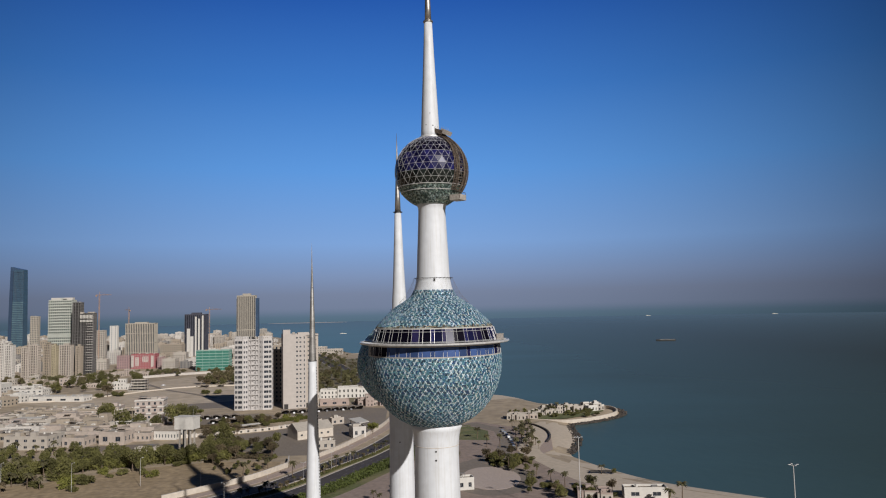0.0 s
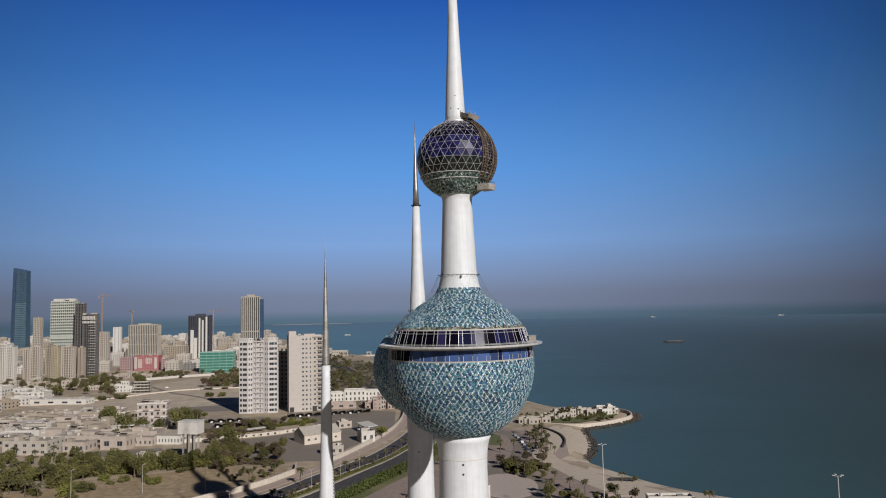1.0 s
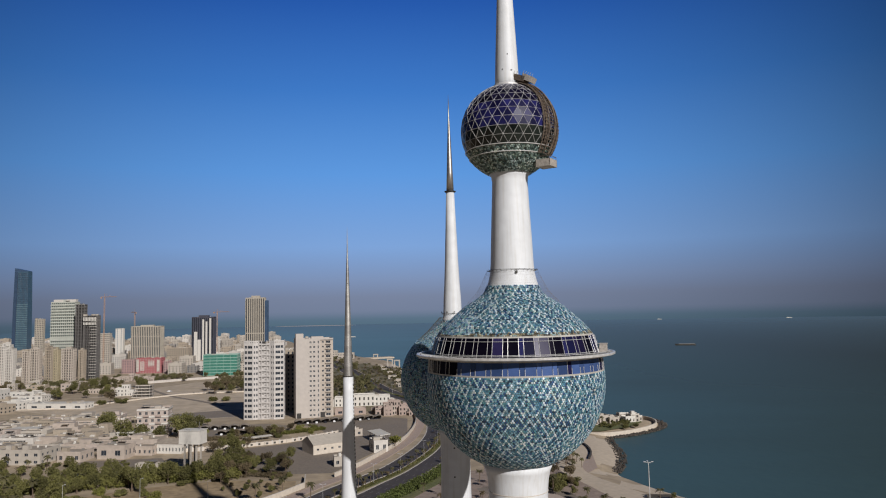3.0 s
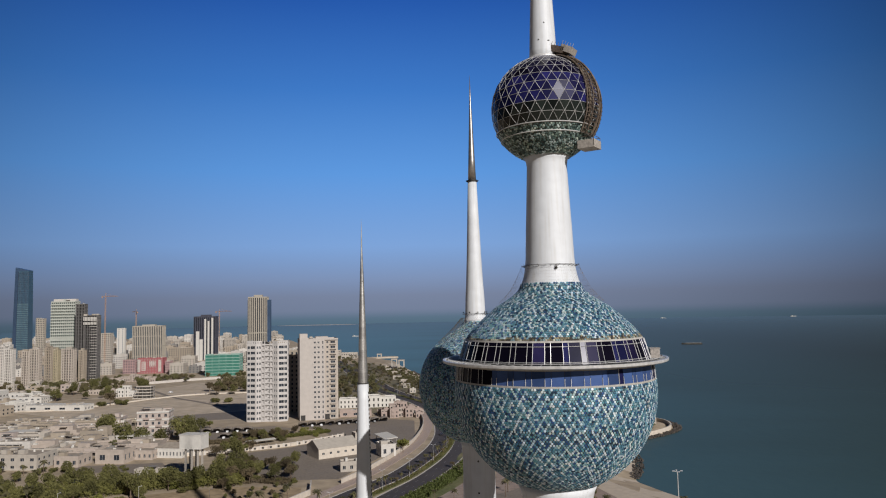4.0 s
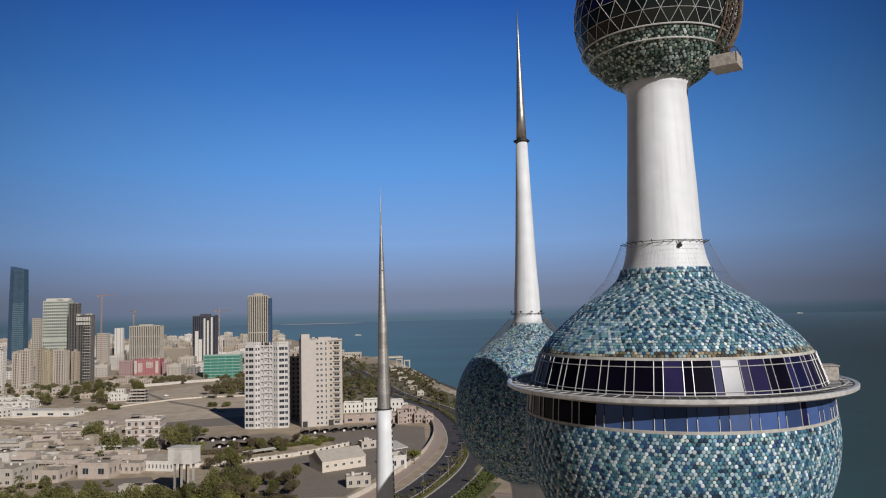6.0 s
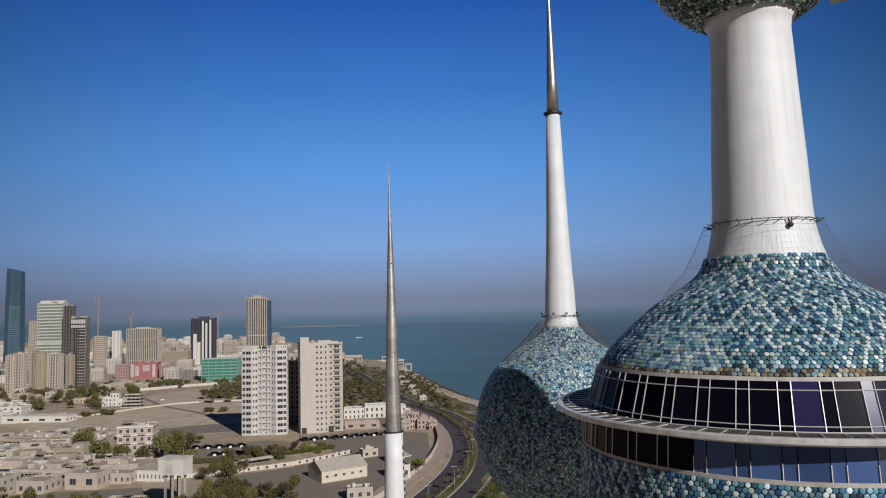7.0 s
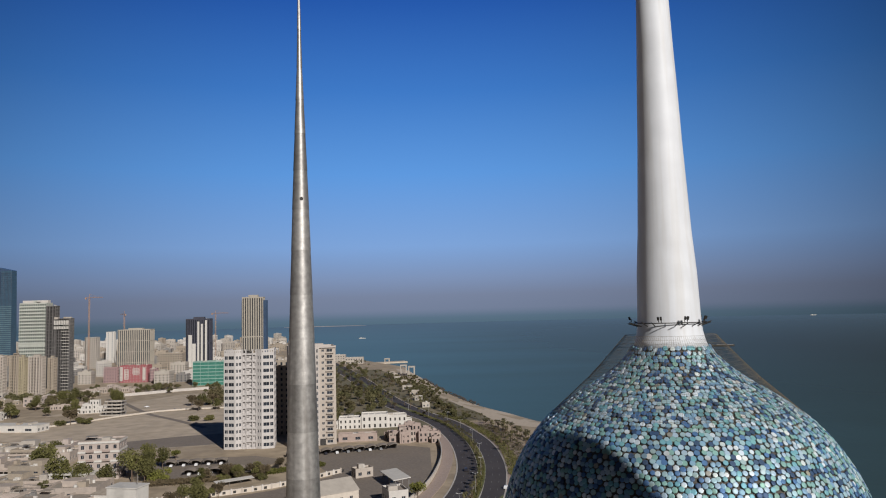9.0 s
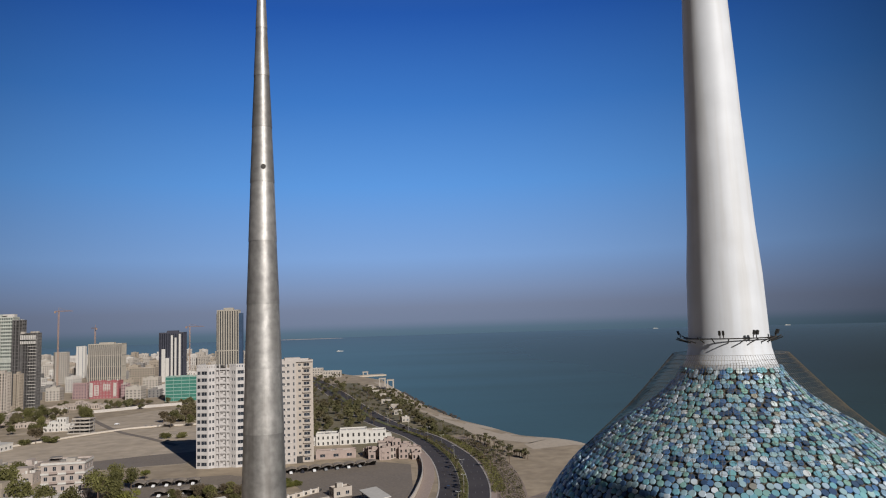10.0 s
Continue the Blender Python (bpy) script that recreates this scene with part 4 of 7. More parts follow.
flat("far_waste_ground", [(-400, 640), (-300, 670), (-232, 684), (-250, 790), (-330, 800)], GZ + 0.02, M_WASTE, "bare pale waste ground behind the wall", "waste ground")
garden_wall([(-398, 790), (-376, 806), (-352, 828), (-318, 846)], 3.0, 0.5, "long white wall below the red flats", M_KERB, step=2)
bm = bmesh.new()
strip(bm, smooth_line([(-378, 748), (-345, 700), (-302, 641), (-262, 600), (-222, 556)]), 2.6, -2.6, GZ - 0.2, GZ + 0.06)
tagged(part("track", bm, M_LOT), "narrow dark track across the waste ground", "track", kind="structure")
flat("fresh_asphalt", [(-290, 484), (-226, 518), (-190, 530), (-190, 482), (-262, 464)], GZ + 0.035, M_LOT, "dark rolled ground beside the apartment tower", "ground")
flat("car_park", [(-132, 440), (-70, 462), (-58, 462), (-42, 452), (-39, 385), (-46, 345), (-62, 300), (-74, 262), (-96, 262), (-150, 300), (-152, 330), (-118, 352), (-92, 380), (-108, 412)], GZ + 0.03, M_LOT, "grey-brown worn asphalt car park", "car park")
flat("side_street", [(-236, 296), (-170, 277), (-135, 287), (-133, 296), (-172, 290), (-186, 313), (-198, 311), (-230, 308)], GZ + 0.04, M_LOT, "dark street past the low houses", "street")
flat("forecourt", [(-204, 398), (-182, 380), (-136, 388), (-132, 428), (-150, 440), (-204, 432)], GZ + 0.03, M_LOT, "asphalt forecourt of the tower blocks", "forecourt")
flat("park_ground", [(4, 128), (60, 130), (78, 158), (74, 205), (66, 240), (48, 262), (34, 246), (10, 218), (-6, 200), (-14, 165)], GZ + 0.025, M_PARK, "brown paved ground of the shore park", "park ground")
flat("plaza", [(27 + 15 * math.cos(math.tau * k / 32), 195 + 24 * math.sin(math.tau * k / 32)) for k in range(32)], GZ + 0.085, M_PLAZA, "pale pinkish oval plaza", "plaza", 0.1)
flat("plaza_ring", [(27 + 22 * math.cos(math.tau * k / 40), 194 + 33 * math.sin(math.tau * k / 40)) for k in range(40)], GZ + 0.06, M_LOT, "dark ring road round the plaza", "road")
for k in range(5):
    bm = bmesh.new()
    arc = [Vector((30 + (12 + 7 * k) * math.cos(a), 300 + (20 + 9 * k) * math.sin(a))) for a in np.linspace(1.7, 3.1, 14)]
    strip(bm, arc, 1.6, -1.6, GZ - 0.1, GZ + 0.16)
    tagged(part("planting_bed", bm, M_GRASS), "curved green planting bed in the shore park", "planting bed", kind="structure")
flat("shore_road", [(8, 210), (22, 222), (42, 250), (50, 290), (52, 330), (30, 366), (20, 362), (40, 328), (41, 292), (34, 256), (14, 232), (2, 222)], GZ + 0.045, M_LOT, "curving asphalt park road", "road")
flat("pier_garden", [(60, 372), (98, 376), (120, 390), (136, 410), (138, 428), (118, 440), (92, 424), (62, 398)], GZ + 0.03, M_GRASS, "dry garden round the seafront villas", "garden")
flat("shore_earth", [(30, 232), (52, 262), (58, 300), (54, 345), (30, 372), (8, 350), (12, 300), (6, 240)], GZ + 0.02, M_PARK, "brown earth of the shore park", "park ground")
bm = bmesh.new()
strip(bm, LINE_B[4:38], -22.0, -52.0, GZ - 0.2, GZ + 0.015)
tagged(part("park_earth", bm, M_PARK), "brown park earth between the lawn and the towers", "park ground", kind="structure")
flat("park_lawn", [(14, 300), (34, 296), (36, 330), (24, 352), (10, 345)], GZ + 0.04, M_GRASS, "small patchy lawn in the shore park", "lawn")
flat("promenade", [(56, 240), (70, 262), (75, 300), (74, 335), (60, 348), (56, 300), (48, 262)], GZ + 0.04, M_PAVE, "pinkish paved promenade by the bay", "promenade")


def rocks(name, line, width, count, label, seed, z=0.1, size=(0.5, 1.4)):
    """A bank of tumbled stones in one mesh."""
    rng = random.Random(seed)
    pts = smooth_line(line, 6)
    bm = bmesh.new()
    for _ in range(count):
        i = rng.randrange(len(pts) - 1)
        p = pts[i].lerp(pts[i + 1], rng.random())
        d = (pts[i + 1] - pts[i]).normalized()
        p = p + Vector((-d.y, d.x)) * rng.uniform(-width, width)
        s = rng.uniform(*size)
        r = bmesh.ops.create_icosphere(bm, subdivisions=1, radius=s, matrix=pose(p.x, p.y, z + rng.uniform(-0.2, 0.9), rng.uniform(0, 90), rng.uniform(0, 90), rng.uniform(0, 90)))
        for v in r["verts"]:
            v.co.z = z + (v.co.z - z) * 0.6
            v.co += Vector((rng.uniform(-1, 1), rng.uniform(-1, 1), rng.uniform(-1, 1))) * s * 0.2
    return tagged(part(name, bm, M_ROCK), label, "rocks", kind="stuff")


rocks("rock_bank", [(79, 262), (87, 280), (94, 308), (97, 342), (99, 362)], 3.2, 800, "dark wet rocks along the inner bay", 4, 0.0, (0.3, 0.75))
rocks("pier_rocks", [(100, 364), (123, 376), (147, 400), (154, 425), (147, 447), (120, 459)], 2.6, 900, "dark rock footing round the pier", 5, 0.1, (0.5, 1.2))
rocks("coast_rocks", [(-4, 669), (-34, 782), (-65, 938)], 4, 160, "dark rocks at the water's edge", 6, 0.2, (0.6, 1.6))
bm = bmesh.new()
strip(bm, smooth_line([(66, 356), (72, 345), (76, 325), (75, 303), (70, 284)]), 0.5, -0.5, GZ - 0.1, GZ + 1.1)
tagged(part("sea_wall_low", bm, M_ROCK), "low dark curved wall at the head of the beach", "wall")

# ---- facades ----
M_BEIGE = mat("beige_render", (0.344, 0.288, 0.226), 0.85, 0, 0.1, 0.4, 0.1, (0.328, 0.284, 0.235), 0.06)
M_CREAM = mat("cream_render", (0.410, 0.367, 0.318), 0.85, 0, 0.1, 0.4, 0.1, (0.394, 0.359, 0.322), 0.06)
M_WHITEWASH = mat("whitewashed_render", (0.576, 0.546, 0.502), 0.8, 0, 0.07, 0.5, 0.1, (0.522, 0.501, 0.465), 0.08)
M_PINK = mat("pink_render", (0.361, 0.284, 0.248), 0.85, 0, 0.1, 0.5, 0.1, (0.344, 0.259, 0.226), 0.08)
M_TAN = mat("tan_stone_cladding", (0.387, 0.346, 0.288), 0.75, 0, 0.1, 0.4, 0.1)
M_OCHRE = mat("ochre_render", (0.389, 0.334, 0.229), 0.85, 0, 0.12, 0.4, 0.1)
M_CONCRETE = mat("raw_concrete", (0.209, 0.196, 0.184), 0.9, 0, 0.2, 0.5, 0.2, (0.139, 0.128, 0.118), 0.1)
M_DARKSTONE = mat("dark_cladding", (0.06, 0.06, 0.08), 0.6, 0.1, 0.2, 0.4, 0.05)
M_RED = mat("red_brick_render", (0.34, 0.10, 0.11), 0.8, 0, 0.2, 0.4, 0.1, (0.30, 0.13, 0.13), 0.06)
M_ROSE = mat("rose_render", (0.377, 0.251, 0.244), 0.85, 0, 0.1, 0.4, 0.1)
M_ROOF = mat("dusty_flat_roof", (0.323, 0.274, 0.225), 0.95, 0, 0.15, 0.5, 0.15, (0.230, 0.200, 0.175), 0.06)
M_TEALPANEL = mat("pale_teal_panel", (0.26, 0.40, 0.35), 0.5, 0.1, 0.1, 0.3, 0.05)
M_GREENGLASS = glassy("green_curtain_glass", (0.055, 0.18, 0.14), 0.25, 0.4, 0.15)
M_BLUEGLASS = glassy("blue_tower_glass", (0.045, 0.075, 0.13), 0.3, 0.5, 0.15)
M_TEALGLASS = glassy("teal_tower_glass", (0.06, 0.115, 0.17), 0.3, 0.5, 0.15)
PANE_CACHE = {}


def pane_mesh(w, h, material):
    """A window as one shared mesh: pane set in a thin frame, facing -y, from its lower middle."""
    key = (round(w, 2), round(h, 2), material.name)
    if key not in PANE_CACHE:
        bm = bmesh.new()
        box(bm, -w / 2, w / 2, -0.03, 0.05, 0, h)
        for f in bm.faces:
            f.material_index = 0
        n = len(bm.faces)
        box(bm, -0.04, 0.04, -0.07, -0.03, 0.03, h)
        box(bm, -w / 2, w / 2, -0.1, -0.03, 0, 0.07)
        bm.faces.ensure_lookup_table()
        for f in bm.faces[n:]:
            f.material_index = 1
        PANE_CACHE[key] = mesh_of(bm, "window", [material, M_RAIL])
    return PANE_CACHE[key]


def facade(bm, w, d, z0, h, floors, nx, ny, sill, head, pier, deep, m=None):
    """The four walls of a box as one shell; each window is a recess with its own reveal, glazed at the back (second material)."""
    fh = h / floors
    zs = [z0]
    for k in range(floors):
        zs += [z0 + k * fh + fh * sill, z0 + k * fh + fh * head]
    zs.append(z0 + h)
    known = {}

    def vert(p):
        key = tuple(round(c, 3) for c in p)
        if key not in known:
            known[key] = bm.verts.new(m @ Vector(p) if m else p)
        return known[key]

    for turn, size, half, n in ((0, w, d / 2, nx), (1, d, w / 2, ny), (2, w, d / 2, nx), (3, d, w / 2, ny)):
        us = [-size / 2]
        for k in range(n):
            c, half_w = -size / 2 + size * (k + 0.5) / n, size / n * (1 - pier) / 2
            us += [c - half_w, c + half_w]
        us.append(size / 2)

        def at(u, depth, z):
            x, y = u, -half + depth
            for _ in range(turn):
                x, y = -y, x
            return vert((x, y, z))

        for i in range(len(us) - 1):
            for j in range(len(zs) - 1):
                a, b, lo, hi = us[i], us[i + 1], zs[j], zs[j + 1]
                q = [at(a, 0, lo), at(b, 0, lo), at(b, 0, hi), at(a, 0, hi)]
                if i % 2 and j % 2:
                    k = [at(a, deep, lo), at(b, deep, lo), at(b, deep, hi), at(a, deep, hi)]
                    for e in range(4):
                        bm.faces.new((q[e], q[(e + 1) % 4], k[(e + 1) % 4], k[e]))
                    bm.faces.new(k).material_index = 1
                else:
                    bm.faces.new(q)


def roof_clutter(parent, w, d, z, seed, count=5):
    """Tanks, air-conditioning boxes, stair heads, low walls and shade frames on a flat roof."""
    rng = random.Random(seed)
    for i in range(count):
        bm = bmesh.new()
        x, y = rng.uniform(-w * 0.38, w * 0.38), rng.uniform(-d * 0.38, d * 0.38)
        s, k = rng.uniform(0.7, 1.5), rng.random()
        if k < 0.2:
            rod(bm, (x, y, z), (x, y, z + s * 1.3), s * 0.6, 10)
            part("water_tank", bm, M_WHITEWASH, parent)
        elif k < 0.5:
            box(bm, x - s, x + s, y - s * 0.6, y + s * 0.6, z, z + s)
            part("air_conditioner", bm, rng.choice((M_CONCRETE, M_WHITEWASH)), parent)
        elif k < 0.68:
            box(bm, x - s * 1.5, x + s * 1.5, y - s * 1.3, y + s * 1.3, z, z + 2.5)
            part("stair_head", bm, rng.choice((M_CREAM, M_BEIGE)), parent)
        elif k < 0.86:
            box(bm, x - s * 2.6, x + s * 2.6, y - 0.15, y + 0.15, z, z + 1.0)
            part("roof_wall", bm, M_CREAM, parent)
        else:
            hw, hd = s * 1.8, s * 1.4
            box(bm, x - hw, x + hw, y - hd, y + hd, z + 2.2, z + 2.35)
            frame_ = part("shade_roof", bm, rng.choice((M_CONCRETE, M_BEIGE)), parent)
            for px in (-hw + 0.1, hw - 0.1):
                for py in (-hd + 0.1, hd - 0.1):
                    bm = bmesh.new()
                    box(bm, x + px - 0.06, x + px + 0.06, y + py - 0.06, y + py + 0.06, z, z + 2.2)
                    part("post", bm, M_CONCRETE, frame_)


def block(name, label, category, x, y, w, d, h, floors, nx, ny, wall, glass=None, turn=0.0, sill=0.3, head=0.82, pier=0.5, deep=0.35,
          windows=False, clutter=4, group="", penthouse=0.0, seed=1):
    """A flat-roofed building: core, recessed windows, parapet roof, roof plant. x, y: middle of its front."""
    if y > 780 and x < -250:      # seen at a slant: the far side shows beside the front
        d = min(d, max(8.0, w * 0.35))
        shed_w = d * abs(x + 20) / (y + 108)
        x, w = x - shed_w / 2, w - shed_w
    t = thing(name, label, category, spot(x, y + d / 2, GZ, turn), group)
    glass = glass or M_FACADE_GLASS
    bm = bmesh.new()
    facade(bm, w, d, -0.4, h + 0.4, floors, nx, ny, sill, head, pier, deep)
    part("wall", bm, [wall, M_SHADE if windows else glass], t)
    bm = bmesh.new()
    box(bm, -w / 2 + deep, w / 2 - deep, -d / 2 + deep, d / 2 - deep, h - 0.25, h - 0.05)
    part("roof", bm, M_ROOF, t)
    bm = bmesh.new()
    for q in ((-w / 2 - 0.05, w / 2 + 0.05, -d / 2 - 0.05, -d / 2 + 0.3), (-w / 2 - 0.05, w / 2 + 0.05, d / 2 - 0.3, d / 2 + 0.05),
              (-w / 2 - 0.05, -w / 2 + 0.3, -d / 2 + 0.3, d / 2 - 0.3), (w / 2 - 0.3, w / 2 + 0.05, -d / 2 + 0.3, d / 2 - 0.3)):
        box(bm, *q, h, h + 0.9)
    part("parapet", bm, wall, t)
    if windows:
        fh = h / floors
        ww, wh = w / nx * (1 - pier), fh * (head - sill)
        me = pane_mesh(ww, wh, glass)
        for k in range(floors):
            for i in range(nx):
                o = part("window", me, None, t)
                o.matrix_local = pose(-w / 2 + w * (i + 0.5) / nx, -d / 2 + deep * 0.8, k * fh + fh * sill - 0.2)
        if ny:
            me = pane_mesh(d / ny * (1 - pier), wh, glass)
            for k in range(floors):
                for i in range(ny):
                    for s in ((1, -1) if windows == "both" else (1,)):
                        o = part("window", me, None, t)
                        o.matrix_local = pose(s * (w / 2 - deep * 0.75), -d / 2 + d * (i + 0.5) / ny, k * fh + fh * sill, 0, 0, 90 * s)
    if penthouse:
        bm = bmesh.new()
        box(bm, -w * 0.22, w * 0.22, -d * 0.2, d * 0.25, h, h + penthouse)
        part("penthouse", bm, wall, t)
    roof_clutter(t, w, d, h - 0.05, seed, clutter)
    t["front_width"], t["front_depth"] = w, d
    return t


M_TOWERWHITE = mat("pale_tower_render", (0.535, 0.50, 0.46), 0.85, 0, 0.08, 0.4, 0.1, (0.446, 0.396, 0.354), 0.05)
M_SLAB = mat("grey_beige_slab_render", (0.45, 0.405, 0.37), 0.85, 0, 0.05, 0.4, 0.1, (0.41, 0.365, 0.325), 0.05)
M_PALEBEIGE = mat("pale_beige_render", (0.425, 0.370, 0.318), 0.85, 0, 0.1, 0.4, 0.1, (0.377, 0.325, 0.277), 0.06)
# near-black colour that paints the shade inside windows, recesses and openings
M_SHADE = mat("painted_interior_shade", (0.04, 0.037, 0.035), 0.9, 0, 0.2, 0.5, 0)

# the two white tower blocks
M_APARTMENT = mat("white_apartment_render", (0.50, 0.47, 0.45), 0.85, 0, 0.07, 0.4, 0.1, (0.47, 0.43, 0.40), 0.05)


def wall_panel(t, p, q, h, floors, openings, label=""):
    """A wall from p to q; openings are shares of its length with their sill and head as shares of a storey."""
    d = Vector((q[0] - p[0], q[1] - p[1], 0))
    size, fh = d.length, h / floors
    m = pose(p[0], p[1], 0, 0, 0, math.degrees(math.atan2(d.y, d.x)))
    bm = bmesh.new()
    box(bm, 0, size, 0.55, 0.75, 0, h, m)
    for f in bm.faces:
        f.material_index = 1
    edges = [0.0] + [e for o in openings for e in o[:2]] + [1.0]
    for a, b in zip(edges[::2], edges[1::2]):
        box(bm, a * size, b * size, 0, 0.55, 0, h, m)
    for a, b, sill, head in openings:
        for k in range(floors):
            low = k * fh - (1 - head) * fh if k else 0
            box(bm, a * size, b * size, 0, 0.55, low, k * fh + sill * fh, m)
        box(bm, a * size, b * size, 0, 0.55, h - (1 - head) * fh, h, m)
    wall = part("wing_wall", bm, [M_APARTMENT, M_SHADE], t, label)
    for a, b, sill, head in openings:
        me = pane_mesh((b - a) * size, (head - sill) * fh, M_FACADE_GLASS)
        for k in range(floors):
            o = part("window", me, None, wall)
            o.matrix_local = m @ pose((a + b) / 2 * size, 0.46, k * fh + sill * fh)
    return wall


def splayed_block():
    t = thing("apartment_tower", "white fifteen-storey apartment tower with splayed wings and open stair", "building", spot(-161, 470, GZ, 3))
    h, floors = 61.0, 14
    fh = h / floors
    front = [(-16.4, -6.9), (-8.5, -8.6), (-4.8, -6.6), (4.8, -6.6), (8.5, -8.6), (16.4, -6.9)]
    back = [(14.8, 8.0), (-14.8, 8.0)]
    bm = bmesh.new()
    inner = [Vector((x * 0.93, y * 0.88 + 0.3, 0)) for x, y in front + back]
    low, top = [bm.verts.new(v) for v in inner], [bm.verts.new(v + Vector((0, 0, h + 0.2))) for v in inner]
    for k in range(len(inner)):
        bm.faces.new((low[k], low[(k + 1) % len(inner)], top[(k + 1) % len(inner)], top[k]))
    bm.faces.new(top)
    bm.faces.new(list(reversed(low)))
    part("core", bm, M_APARTMENT, t)
    outer = [(0.08, 0.33, 0.34, 0.86), (0.40, 0.86, 0.34, 0.86)]
    small = [(0.12, 0.38, 0.36, 0.82), (0.58, 0.86, 0.36, 0.82)]
    flip = lambda rows: [(1 - b, 1 - a, s0, s1) for a, b, s0, s1 in reversed(rows)]
    wall_panel(t, front[0], front[1], h, floors, outer)
    wall_panel(t, front[1], front[2], h, floors, small)
    wall_panel(t, front[3], front[4], h, floors, flip(small))
    wall_panel(t, front[4], front[5], h, floors, flip(outer))
    side = [(0.08, 0.22, 0.36, 0.78), (0.32, 0.44, 0.36, 0.78), (0.56, 0.68, 0.36, 0.78), (0.80, 0.92, 0.36, 0.78)]
    wall_panel(t, front[5], back[0], h, floors, side)
    wall_panel(t, back[1], front[0], h, floors, side)
    # parapet storey with small slots
    for a, b in ((0, 1), (1, 2), (3, 4), (4, 5), (5, 6), (7, 0)):
        p, q = (front + back)[a], (front + back)[b]
        d = Vector((q[0] - p[0], q[1] - p[1], 0))
        m = pose(p[0], p[1], 0, 0, 0, math.degrees(math.atan2(d.y, d.x)))
        bm = bmesh.new()
        box(bm, 0, d.length, 0, 0.5, h, h + 1.5, m)
        box(bm, 0, d.length, 0, 0.5, h + 2.6, h + 3.5, m)
        n = max(3, int(d.length / 1.6))
        for k in range(n + 1):
            c = d.length * k / n
            box(bm, max(0, c - 0.5), min(d.length, c + 0.5), 0, 0.5, h + 1.5, h + 2.6, m)
        part("parapet", bm, M_APARTMENT, t)
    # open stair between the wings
    # near-black back sheet, the stair's inner shade put into its colour
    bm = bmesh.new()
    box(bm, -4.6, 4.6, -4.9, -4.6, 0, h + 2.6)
    part("stair_shade_back", bm, M_SHADE, t)
    for x in (-4.45, -2.15, 2.15, 4.45):
        bm = bmesh.new()
        box(bm, x - 0.27, x + 0.27, -7.0, -4.9, 0, h + 3.5)
        part("stair_pier", bm, M_APARTMENT, t)
    for k in range(floors + 1):
        z = k * fh
        bm = bmesh.new()
        box(bm, -1.8, 1.8, -6.9, -6.6, z - 0.1, z + fh * 0.2)
        box(bm, -1.8, 1.8, -6.6, -6.0, z - 0.1, z + 0.1)
        part("stair_landing", bm, M_APARTMENT, t)
        bm = bmesh.new()
        box(bm, -1.6, -0.2, -5.9, -5.2, z + fh * 0.62, z + fh * 0.72)
        box(bm, 0.3, 1.6, -5.9, -5.2, z + fh * 0.36, z + fh * 0.44)
        part("stair_flight", bm, M_CONCRETE, t)
        for sx in (-1, 1):
            x0, x1 = sorted((sx * 2.5, sx * 4.1))
            bm = bmesh.new()
            box(bm, x0, x1, -7.25, -7.0, z - 0.2, z + fh * 0.28)
            box(bm, x0, x1, -7.0, -6.3, z - 0.2, z + 0.1)
            part("balcony", bm, M_APARTMENT, t)
    roof_clutter(t, 20, 10, h, 3, 9)
    return t


splayed_block()


